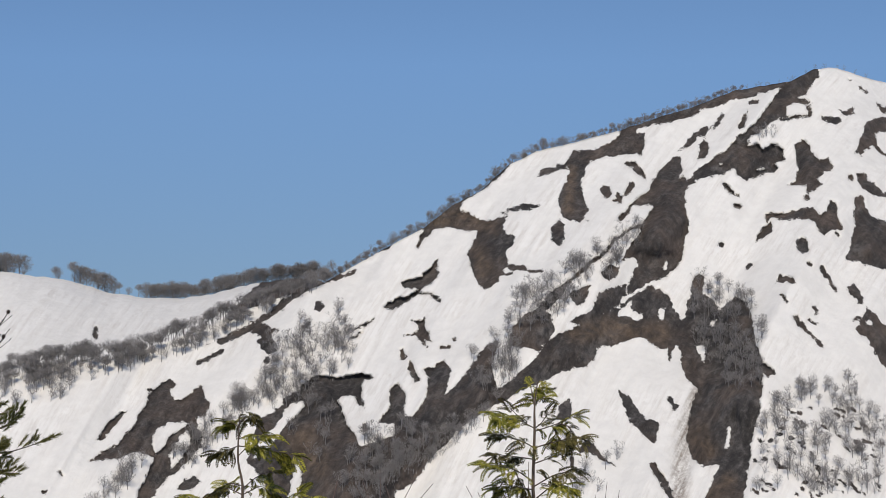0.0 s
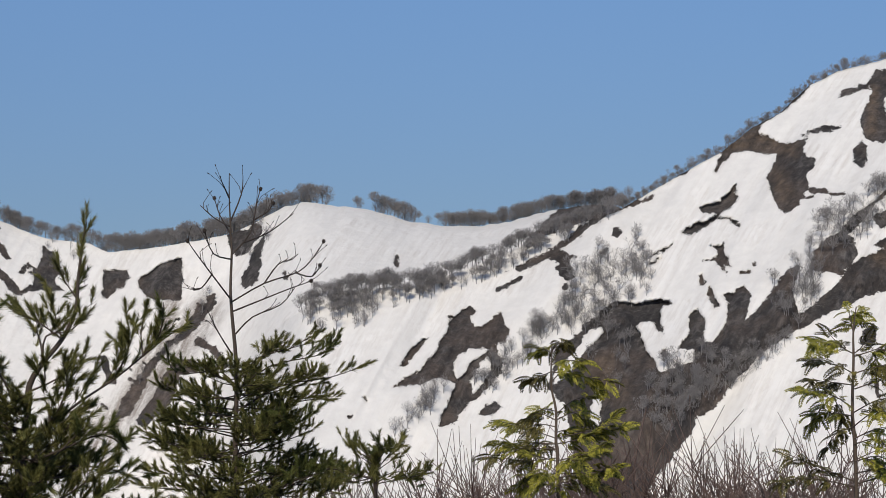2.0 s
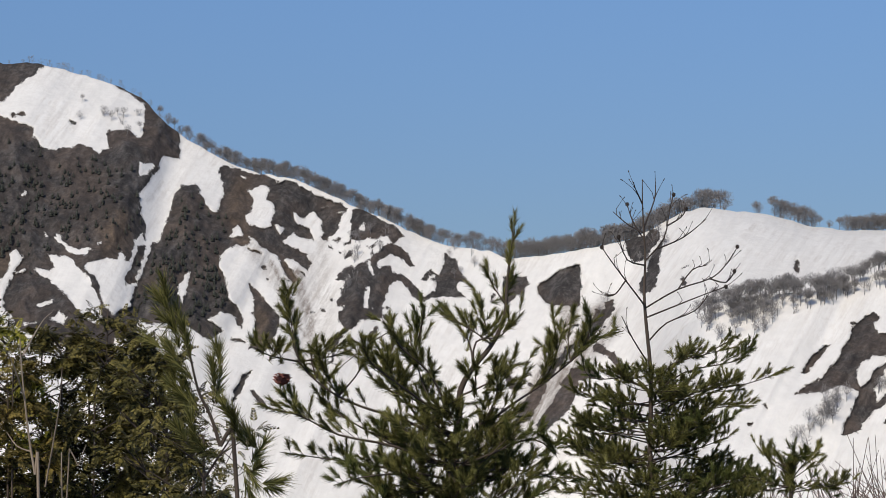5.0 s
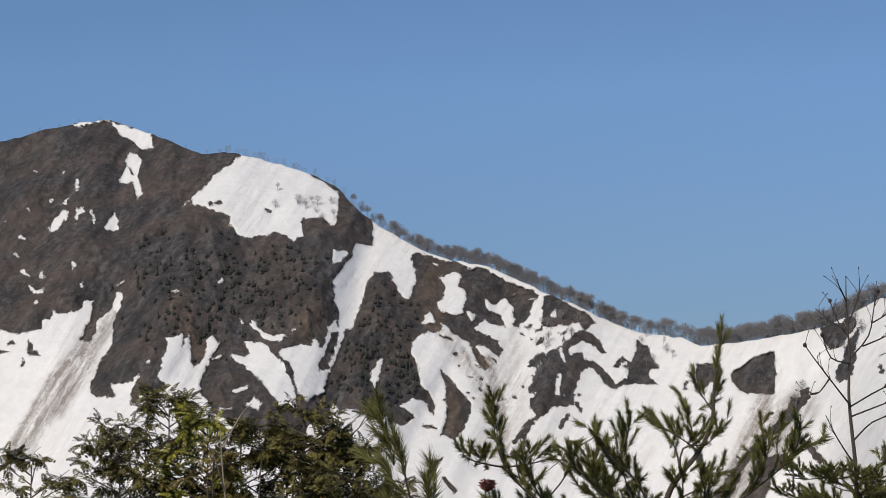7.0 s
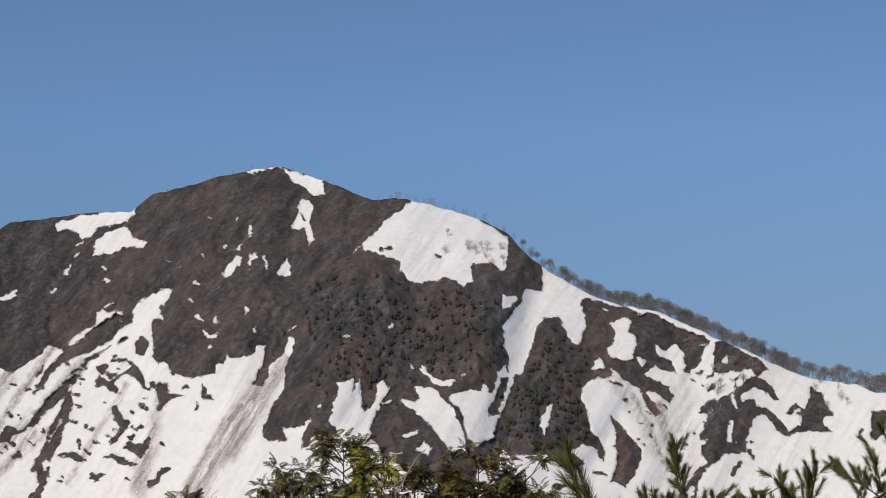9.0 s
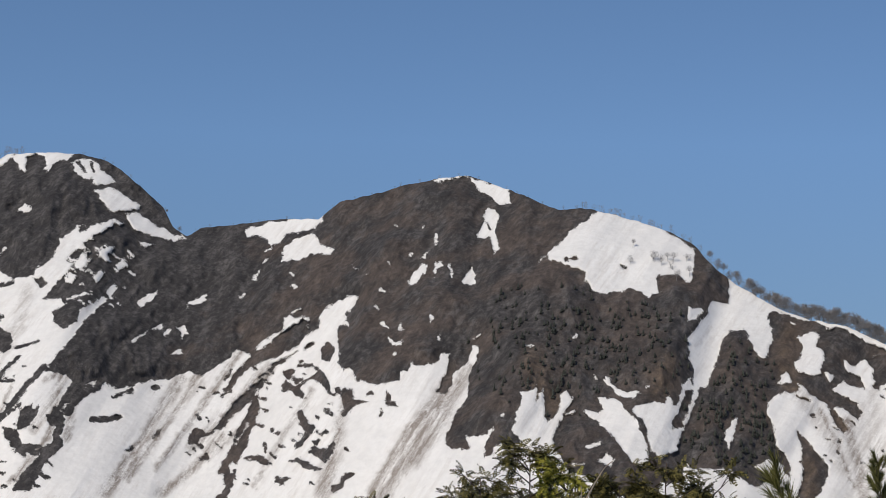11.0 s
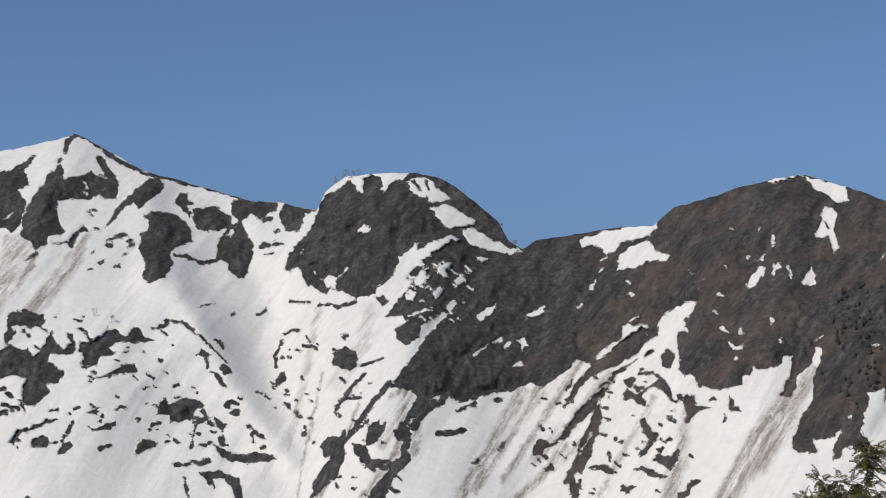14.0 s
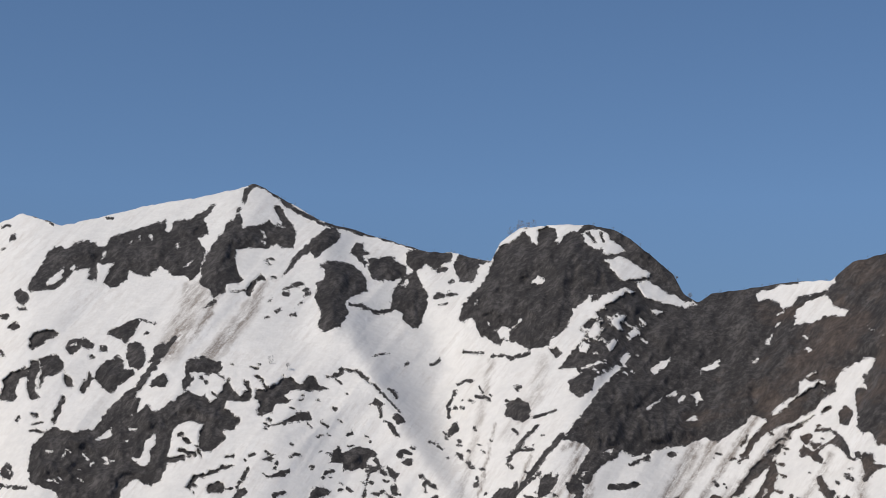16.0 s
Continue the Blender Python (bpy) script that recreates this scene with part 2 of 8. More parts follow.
# ragged copies of the chart, so that the edges of the patches wander
WX = AZ + 7 * (fractal(AZ / 34, EL / 34, 41, 3) - 0.5) + 11 * (fractal(AZ / 11, EL / 11, 43, 2) - 0.5)
WY = EL + 7 * (fractal(AZ / 34, EL / 34, 51, 3) - 0.5) + 11 * (fractal(AZ / 11, EL / 11, 53, 2) - 0.5)
COVER = np.where(RAD < 40, -30.0, 40.0)   # the knoll of the viewpoint is bare grass
GRIT = np.zeros(RAD.shape)
SOIL = np.zeros(RAD.shape)
RIBS = np.zeros(RAD.shape)


def window(points, margin):
    x0, x1 = min(p[0] for p in points) - margin, max(p[0] for p in points) + margin
    y0, y1 = min(p[1] for p in points) - margin, max(p[1] for p in points) + margin
    c0, c1 = np.searchsorted(BEARING, (x0, x1))
    box = np.zeros(RAD.shape, bool)
    box[first:last, c0:c1] = (EL[first:last, c0:c1] > y0) & (EL[first:last, c0:c1] < y1)
    return box


def to_line(px, py, points, closed):
    """Distance to a line or, negative inside, to a closed outline."""
    best, inside = np.full(px.shape, 1e9), np.zeros(px.shape, bool)
    ends = points[1:] + points[:1] if closed else points[1:]
    for (ax, ay), (bx, by) in zip(points, ends):
        dx, dy = bx - ax, by - ay
        t = np.clip(((px - ax) * dx + (py - ay) * dy) / max(dx * dx + dy * dy, 1e-6), 0, 1)
        best = np.minimum(best, np.hypot(px - ax - t * dx, py - ay - t * dy))
        if closed and ay != by:
            inside ^= ((ay > py) != (by > py)) & (px < (bx - ax) * (py - ay) / (by - ay) + ax)
    return np.where(inside, -best, best)


def spread(points, width):
    box = window(points, width + 40)
    d = to_line(WX[box], WY[box], list(points), not width)
    return box, d - width / 2


def bare(*points, width=0):
    """Ground that has thawed free: an outline, or a strip of that width along a line."""
    box, d = spread(points, width)
    COVER[box] = np.minimum(COVER[box], d)


def snow(*points, width=0):
    """A snow field left on bare ground."""
    box, d = spread(points, width)
    COVER[box] = np.maximum(COVER[box], -d)


def dirt(*points, width=10, strength=1.0):
    """Grit that slides have left on the snow along a line."""
    box, d = spread(points, width)
    GRIT[box] = np.maximum(GRIT[box], strength * ease(-d, -0.35 * width, 0.4 * width))


def soil(*points, width=40):
    """Bare earth, browner than the flattened grass round it."""
    box, d = spread(points, width)
    SOIL[box] = np.maximum(SOIL[box], ease(-d, -0.5 * width, 0.4 * width))


def within(points, x, y):
    hit = False
    for (ax, ay), (bx, by) in zip(points, points[1:] + points[:1]):
        if (ay > y) != (by > y) and x < (bx - ax) * (y - ay) / (by - ay) + ax:
            hit = not hit
    return hit


def speckle(density, *points):
    """Small thawed spots and tufts of brush strewn over an outline."""
    rs = random.Random(len(points) * 1000 + points[0][0])
    points = list(points)
    xs, ys = [p[0] for p in points], [p[1] for p in points]
    area = abs(sum(a[0] * b[1] - b[0] * a[1] for a, b in zip(points, points[1:] + points[:1]))) / 2
    for k in range(int(density * area / 1500)):
        x, y = rs.uniform(min(xs), max(xs)), rs.uniform(min(ys), max(ys))
        if within(points, x, y):
            n, w = rs.uniform(2, 16), rs.uniform(3, 8)
            slope = rs.choice((0.15, 0.5, 0.9)) + rs.gauss(0, 0.2)
            bare((int(x), int(y)), (int(x + n), int(y + n * slope)), width=w)


def flecks(density, *points):
    """Small remnants of snow strewn over bare ground inside an outline."""
    rs = random.Random(len(points) * 2000 + points[0][0])
    points = list(points)
    xs, ys = [p[0] for p in points], [p[1] for p in points]
    for k in range(int(density * (max(xs) - min(xs)) * (max(ys) - min(ys)) / 1500)):
        x, y = rs.uniform(min(xs), max(xs)), rs.uniform(min(ys), max(ys))
        if within(points, x, y):
            n, w = rs.uniform(4, 20), rs.uniform(4, 9)
            snow((int(x), int(y)), (int(x - n), int(y - n * rs.uniform(0.3, 1.1))), width=w)


def rib(*points, width=60, height=8):
    """A rib that stands out of the face along a line by so many metres, or a gully cut into it."""
    box = window(points, width * 2.5)
    d = to_line(AZ[box], EL[box], list(points), False)
    RIBS[box] += height * np.exp(-(d / width) ** 2)


bare((-2451, 206), (-2550, 276), (-2682, 359), (-2847, 475), (-2930, 517), (-3022, 583), (-3033, 579), (-2963, 517), (-2897, 475), (-2861, 449), (-2897, 431), (-2934, 396), (-2914, 383), (-2831, 391), (-2776, 366), (-2748, 383), (-2690, 359), (-2665, 323), (-2583, 293), (-2517, 243))
bare((-2263, 97), (-2336, 89), width=12.9)
bare((-2426, 226), (-2385, 201), width=12.9)
dirt((-3562, -101), (-3529, -199), (-3512, -313), (-3504, -397), width=48.3)
bare((-1963, -30), (-2076, 7), (-2189, 65), (-2320, 131), (-2451, 200), (-2517, 243), width=12.9)
bare((-1814, 90), (-1812, 74), (-1815, 62), width=9.7)
bare((-968, 46), (-992, 59), (-1025, 54), (-1050, 37), (-1058, 20), (-1091, 42), (-1124, 70), (-1157, 94), (-1191, 107), (-1220, 119), (-1220, 102), (-1199, 94), (-1210, 44), (-1203, 3), (-1173, -13), (-1124, -30), (-1074, -24), (-1066, 4), (-1055, 25), (-1025, 21), (-1000, 9), (-976, -12), (-959, -4))
bare((-959, -119), (-962, -103), width=6.4)
bare((-1323, 156), (-1356, 168), (-1381, 167), (-1398, 192), (-1423, 184), (-1423, 159), (-1398, 134), (-1381, 101), (-1348, 93), (-1331, 118))
bare((-1406, 126), (-1436, 159), (-1422, 109), (-1414, 43), (-1397, 10), (-1369, 2), (-1364, 27), (-1381, 68))
bare((-1488, 43), (-1491, 30), width=9.7)
bare((-1485, 71), (-1508, 81), width=4.8)
bare((-1239, -39), (-1289, -14), (-1289, -47), (-1256, -88), (-1206, -137), (-1156, -170), (-1106, -236), (-1073, -301), (-1040, -367), (-990, -383), (-1024, -317), (-1090, -219), (-1156, -154), (-1206, -104))
bare((-1156, -220), (-1222, -204), (-1238, -237), (-1189, -253), (-1155, -335), (-1089, -400), (-1056, -383), (-1106, -318))
bare((-1239, -154), (-1280, -179), (-1313, -221), width=22.5)
bare((-958, -169), (-975, -235), (-991, -268), width=19.3)
dirt((-1256, -72), (-1123, -236), (-990, -399), (-891, -496), width=96.6)
bare((-159, 363), (-208, 360), (-290, 352), (-355, 338), (-396, 305), (-471, 272), (-512, 259), (-495, 231), (-487, 206), (-470, 173), (-437, 176), (-429, 206), (-404, 215), (-363, 223), (-322, 236), (-347, 207), (-388, 198), (-412, 173), (-396, 160), (-322, 157), (-305, 174), (-289, 187), (-272, 199), (-322, 207), (-289, 248), (-297, 264), (-273, 297), (-281, 314), (-224, 319), (-211, 298), (-232, 256), (-223, 215), (-240, 199), (-289, 190), (-322, 165), (-354, 141), (-396, 132), (-407, 99), (-395, 71), (-362, 50), (-338, 75), (-321, 116), (-264, 116), (-223, 141), (-190, 166), (-158, 158), (-141, 142), (-157, 109), (-141, 76), (-157, 10), (-173, -31), (-189, -56), (-181, -89), (-156, -105), (-140, -121), (-107, -96), (-75, -71), (-50, -104), (-34, -55), (-43, -6), (-10, -55), (23, -87), (103, -86), (103, -54), (119, -21), (103, 28), (70, 102), (38, 159), (5, 224), (-11, 290), (-68, 322), (-77, 347), (-134, 388))
snow((-77, 298), (-101, 336), (-155, 339), (-150, 298), (-155, 273), (-142, 248), (-109, 265), (-85, 273))
bare((-519, 90), (-552, 115), (-568, 73), (-577, 40), (-635, 73), (-676, 64), (-709, 39), (-725, 6), (-750, -19), (-725, -27), (-692, 6), (-659, 39), (-626, 43), (-601, 15), (-604, -18), (-576, -34), (-551, -42), (-518, -67), (-493, -75), (-469, -58), (-493, -34), (-485, 8), (-502, 41))
snow((-560, 24), (-577, 40), (-576, -26), (-555, -34))
bare((-501, -75), (-468, -157), (-435, -206), width=16.1)
bare((-189, -48), (-239, -24), (-288, -65), (-337, -107), (-320, -156), (-254, -155), (-230, -122), (-222, -89), (-197, -81))
bare((-280, 42), (-337, -24), (-370, -74), width=16.1)
bare((-206, 10), (-222, -32), width=12.9)
dirt((-420, 74), (-419, -58), (-410, -190), width=110, strength=0.4)
bare((1561, 550), (1511, 588), (1395, 594), (1329, 606), (1162, 632), (1129, 669), (1029, 699), (930, 723), (764, 764), (681, 744), (583, 722), (517, 688), (403, 679), (274, 661), (114, 591), (43, 528), (20, 479), (76, 448), (116, 400), (98, 351), (89, 286), (71, 205), (75, 157), (120, 93), (153, 28), (169, -20), (280, -37), (376, -6), (392, 51), (441, -22), (522, -88), (635, -121), (765, -90), (790, -25), (790, 8), (765, 40), (757, 65), (732, 122), (716, 172), (696, 221), (716, 188), (740, 196), (757, 188), (773, 139), (798, 122), (831, 122), (806, 171), (789, 221), (814, 229), (822, 204), (913, 196), (921, 171), (954, 162), (1020, 154), (1045, 178), (1086, 170), (1102, 203), (1111, 252), (1086, 302), (1095, 327), (1078, 368), (1128, 343), (1152, 301), (1153, 351), (1144, 376), (1194, 285), (1243, 251), (1276, 218), (1358, 185), (1424, 135), (1507, 183), (1556, 134), (1655, 133), (1753, 116), (1778, 132), (1802, 107), (1851, 82), (1883, 65), (1915, 33), (1900, 82), (1868, 131), (1918, 180), (1886, 229), (1837, 279), (1789, 329), (1724, 379), (1659, 462), (1594, 529))
bare((1809, 25), (1768, 25), (1735, 34), width=16.1)
bare((1753, 91), (1695, 113), width=8.1)
bare((1709, -61), (1693, -53), width=8.1)
dirt((1572, 134), (1637, 18), (1701, -113), (1765, -182), width=35.4)
dirt((1439, -13), (1520, -112), (1601, -181), width=25.8)
dirt((798, 122), (863, 23), (929, -91), (978, -176), width=54.7)
dirt((740, 172), (798, 57), (880, -75), width=38.6)
dirt((1309, 185), (1423, 53), (1521, -47), width=32.2)
dirt((1126, -77), (1142, -178), width=41.9)
dirt((1852, 164), (1867, 66), (1881, -32), width=22.5)
bare((2153, 692), (2132, 733), (2076, 755), (2043, 768), (1977, 754), (1895, 772), (1862, 779), (1796, 757), (1728, 693), (1661, 628), (1594, 571), (1574, 554), (1611, 562), (1636, 578), (1661, 603), (1686, 619), (1711, 619), (1760, 593), (1810, 592), (1891, 542), (1915, 508), (1955, 458), (2004, 425), (2053, 440), (2085, 423), (2134, 439), (2151, 479), (2175, 454), (2192, 470), (2209, 499), (2257, 502), (2234, 535), (2202, 552), (2210, 568), (2187, 601), (2155, 643))
bare((1920, 327), (1888, 361), (1855, 369), (1847, 336), (1871, 312), (1854, 279), (1887, 278), (1911, 295))
snow((1757, 412), (1708, 445), width=12.9)
snow((1855, 369), (1806, 386), (1774, 412), (1741, 412), (1789, 345), (1838, 295), (1854, 279), (1862, 303), (1847, 336))
bare((1749, 379), (1724, 412), (1707, 388))
snow((1658, 405), (1625, 413), width=14.5)
snow((1679, 352), (1658, 372), width=22.5)
snow((1714, 231), (1673, 273), width=25.8)
snow((1866, 213), (1844, 205), width=12.9)
snow((1827, 107), (1786, 165), width=19.3)
bare((1966, 171), (2006, 130), (2038, 80), width=14.5)
bare((2078, 48), (2093, -1), (2076, -34), (2092, -66), (2107, -99), (2123, -115), (2155, -131), (2186, -180), (2171, -131), (2155, -99), (2164, -50), (2149, -10), (2117, 7))
bare((2061, -1), (2020, -17), (2003, -49), (1946, -49), (1962, -66), (2002, -82), (2035, -58), (2060, -17))
bare((2004, 7), (1980, 40), width=19.3)
bare((1939, 16), (1915, 57), (1890, 25), (1898, -33), (1889, -49), (1921, -82), (1945, -114), (1976, -182), (2025, -182), (2001, -131), (1954, -82), (1922, -41), (1915, 0), (1931, 8))
bare((1883, 41), (1851, 82), (1818, 115), width=19.3)
bare((1961, -130), (1928, -146), width=11.3)
dirt((3023, 563), (3069, 464), (3099, 397), width=64.4)
dirt((2858, 535), (2937, 434), (2985, 384), width=38.6)
bare((1862, 776), (1787, 754), (1729, 706), (1661, 641), (1594, 571), (1569, 546), width=19.3)
bare((-1716, -324), (-1719, -308), width=8.1)
bare((104, -74), (120, 8), (78, 98), (36, 180), (-14, 262), (-81, 278), (-147, 245), (-145, 112), (-193, -20), (-226, -69), (-143, -60), (-94, -68), (-126, -118), (-93, -150), (-44, -150), (38, -50), (71, -37))
bare((-243, 13), (-276, -21), (-308, -70), (-300, -87), (-315, -152), (-241, -152), (-234, -86))
snow((1, 32), (-37, 48), (-59, 84), (-54, 31), (-37, -18), (-28, -67), (-11, -67), (-20, -10))
dirt((-1162, -53), (-1120, -158), (-1070, -263), width=54.7)
bare((-595, -89), (-587, -114), (-570, -138), (-567, -118))
rib((2608, 458), (2506, 295), (2404, 166), (2286, 4), width=97, height=11)
rib((2560, 430), (2495, 325), (2400, 175), (2300, 30), (2240, -60), width=38, height=6)
rib((2477, 510), (2375, 347), (2272, 119), width=72, height=-9)
rib((-3393, 400), (-3112, 128), (-2848, -87), (-2585, -349), width=113, height=12)
rib((-2451, 160), (-2320, 28), (-2029, -201), (-1870, -346), width=80, height=9)
rib((1070, 384), (1194, 252), (1390, 20), (1585, -181), width=64, height=-8)
rib((732, 221), (863, 23), (994, -177), width=64, height=-8)
rib((2296, 436), (2256, 111), (2234, -183), width=97, height=-14)
rib((930, 583), (1094, 219), (1143, 22), width=48, height=7)
rib((1793, 560), (1887, 278), (2028, 15), width=55, height=8)
rib((-12, 453), (38, 208), (119, -53), width=48, height=-7)
rib((-429, 206), (-410, -190), width=80, height=-8)
rib((-635, 205), (-552, 7), (-451, -190), width=64, height=8)
rib((387, 663), (503, 352), (602, 58), width=97, height=12)
rib((681, 698), (732, 352), (798, 122), width=64, height=-8)
rib((-3900, 834), (-3672, 619), (-3458, 359), width=64, height=9)
rib((-4060, 805), (-3864, 388), (-3732, -100), width=97, height=9)
rib((-3801, 552), (-3587, 63), (-3504, -394), width=80, height=-7)
rib((2868, 881), (2974, 565), (3160, 265), width=64, height=8)
rib((2665, 738), (2626, 507), width=64, height=9)
rib((2446, 643), (2292, 381), width=55, height=-7)
rib((-1256, -6), (-1106, -252), (-891, -529), width=80, height=-9)
speckle(1.2, (2464, 141), (2303, 46), (2299, -132), (2551, -132), (2558, 108))
speckle(1.2, (2020, 441), (1792, 543), (1757, 412), (1920, 311))
speckle(0.7, (2159, 79), (1883, 49), (1879, -182), (2202, -183))
speckle(1.5, (-141, 207), (-421, 206), (-387, 41), (-157, -56))
speckle(1, (-520, 206), (-751, 155), (-750, 39), (-518, -59))
speckle(1.2, (-1256, -6), (-1322, -105), (-1155, -335), (-990, -432), (-925, -333))
dirt((797, 145), (904, 0), (1004, -165), width=25.8)
dirt((724, 209), (840, 16), (922, -113), width=16.1)
dirt((1088, 98), (1107, -32), (1125, -165), width=22.5)
dirt((1555, 150), (1655, -14), (1754, -144), width=19.3)
dirt((1901, 152), (1934, -29), (2033, -162), width=16.1)
dirt((2978, 395), (2900, 493), (2837, 559), width=14.5)
dirt((1951, 135), (1885, 168), (1835, 151), width=14.5)
dirt((3042, 427), (2980, 508), width=12.9)
bare((2985, -155), (2915, -64), (2861, -9), width=9.7)
bare((1835, 234), (1768, 300), (1718, 349), width=11.3)
bare((1560, 555), (1634, 544), (1684, 517), (1718, 473), (1768, 415), (1818, 341), (1868, 283), (1909, 218), (1951, 160), (1901, 152), (1802, 160), (1686, 167), (1521, 232), (1437, 364), (1435, 545), (1501, 562))
snow((1719, 233), (1669, 299), (1661, 283), (1694, 233))
bare((573, 708), (348, 685), (90, 602), (-26, 511), (-158, 412), (-355, 361), (-510, 287), (-534, 246), (-500, 164), (-498, -64), (-480, -197), (566, -200))
snow((10, 458), (-34, 445), (-84, 428), (-92, 408), (-150, 392), (-175, 379), (-150, 367), (-92, 362), (-67, 326), (-18, 313), (-6, 263), (16, 197), (37, 151), (54, 115), (70, 115), (77, 164), (87, 222), (98, 263), (77, 288), (65, 329), (32, 371), (24, 404), (-1, 420))
snow((-75, 313), (-100, 324), (-141, 321), (-146, 296), (-138, 255), (-100, 255), (-88, 280))
snow((-50, 41), (-58, 74), (-61, 25), (-50, -8), (-33, -49), (-17, -74), (0, -65), (-17, -16), (-22, 25))
snow((-140, 115), (-173, 145), (-231, 145), (-272, 119), (-321, 115), (-321, 168), (-403, 177), (-444, 177), (-471, 181), (-485, 230), (-514, 257), (-534, 254), (-527, 213), (-513, 164), (-557, 161), (-589, 177), (-578, 131), (-491, 86), (-478, 53), (-499, 50), (-495, 9), (-476, -28), (-501, -48), (-517, -77), (-473, -129), (-456, -197), (-204, -198), (-229, -154), (-241, -114), (-241, -32), (-246, 9), (-230, 33), (-206, 41), (-165, 50), (-149, 82))
snow((-137, 107), (-157, 41), (-189, 1), (-192, -49), (-213, -97), (-221, -146), (-241, -130), (-246, -16), (-230, 37), (-157, 99))
bare((-255, 9), (-271, -16), (-287, -40), (-316, -64), (-283, -73), (-286, -113), (-306, -146), (-294, -159), (-262, -154), (-224, -146), (-238, -114), (-246, -65), (-243, -16))
bare((-308, -73), (-336, -84), width=8.1)
snow((-509, 262), (-550, 257), (-630, 221), (-774, 155), (-1008, 106), (-1002, -192), (-464, -197), (-490, -96), (-517, -77), (-500, 164))
bare((-503, 132), (-519, 140), (-548, 115), (-589, 115), (-597, 148), (-622, 161), (-654, 144), (-693, 115), (-709, 79), (-677, 91), (-645, 112), (-613, 115), (-600, 99), (-629, 79), (-653, 70), (-684, 42), (-708, 18), (-732, -11), (-748, 5), (-788, 34), (-765, 74), (-744, 63), (-733, 66), (-773, 74), (-805, 95), (-829, 79), (-860, 42), (-836, 37), (-828, 10), (-859, -3), (-788, -6), (-740, -18), (-716, -15), (-692, 10), (-660, 42), (-628, 42), (-612, 1), (-608, -31), (-608, -55), (-554, -64), (-522, -96), (-498, -88), (-482, -64), (-506, -48), (-490, -23), (-482, -18), (-496, 26), (-503, 83), (-483, 66), (-500, 99))
snow((-560, 42), (-572, 34), (-579, -28), (-555, -31))
bare((-481, -125), (-517, -83), width=9.7)
bare((-624, -55), (-630, -76), width=9.7)
bare((-571, -128), (-591, -96), width=12.9)
dirt((-361, 66), (-401, -64), (-416, -197), width=35.4)
dirt((-288, 99), (-336, 1), (-384, -113), width=16.1)
bare((2237, 509), (2192, 595), (2161, 661), (2139, 719), (2083, 753), (1872, 793), (1756, 739), (1638, 644), (1570, 555), (1488, 573), (1421, 582), (1415, 219), (1545, 151), (1659, 133), (1740, 115), (1790, 131), (1839, 130), (1905, 186), (1874, 260), (1843, 294), (1811, 335), (1771, 377), (1748, 435), (1789, 443), (1845, 376), (1909, 341), (1943, 390), (1993, 421), (2017, 437), (2049, 428), (2106, 435), (2139, 466), (2156, 498))
bare((1925, 325), (1877, 358), (1860, 342), (1867, 293), (1899, 276), (1932, 300))
snow((1620, 562), (1578, 551), width=8.1)
snow((1735, 230), (1679, 280), (1671, 272), (1710, 222))
snow((1697, 346), (1657, 371), (1648, 363), (1681, 349))
snow((1771, 377), (1811, 343), (1851, 277), width=9.7)
dirt((915, -102), (851, 30), (794, 129), width=41.9)
dirt((1480, 218), (1576, 52), (1702, -145), width=19.3)
dirt((1382, 253), (1510, 53), (1621, -111), width=19.3)
dirt((1855, 130), (1886, 80), (1916, 15), width=16.1)
dirt((3056, 579), (3070, 496), (3083, 398), width=22.5)
dirt((2827, 602), (2890, 501), (3001, 384), width=16.1)
dirt((2958, 565), (3020, 465), width=12.9)
bare((2173, -2), (2093, 23), (2076, -34), (2107, -99), (2171, -131), (2180, -67))
bare((2013, 48), (1981, 65), (1996, -1), (2020, -9))
snow((1748, 432), (1785, 443), (1837, 384), (1877, 362), (1860, 342), (1867, 293), (1899, 276), (1924, 276), (1955, 234), (1978, 193), (1961, 161), (1921, 178), (1898, 211), (1874, 260), (1843, 294), (1811, 335), (1771, 377))
bare((1621, 603), (1554, 560), (1488, 573), (1389, 603), width=16.1)
dirt((2222, -182), (2189, 11), (2147, 206), width=8.1)
dirt((2040, 110), (2107, -53), (2167, -185), width=9.7)
bare((2008, 127), (1969, 177), (1930, 202), width=6.4)
bare((2523, -91), (2425, -75), (2385, -108), (2376, -160), (2409, -108), (2490, -108))
bare((2165, 5), (2099, 46), (2082, 13), (2115, -77), (2164, -161), (2181, -93))
bare((2074, 13), (2017, 62), width=8.1)
bare((2033, -37), (1967, -78), (1918, -48), width=11.3)

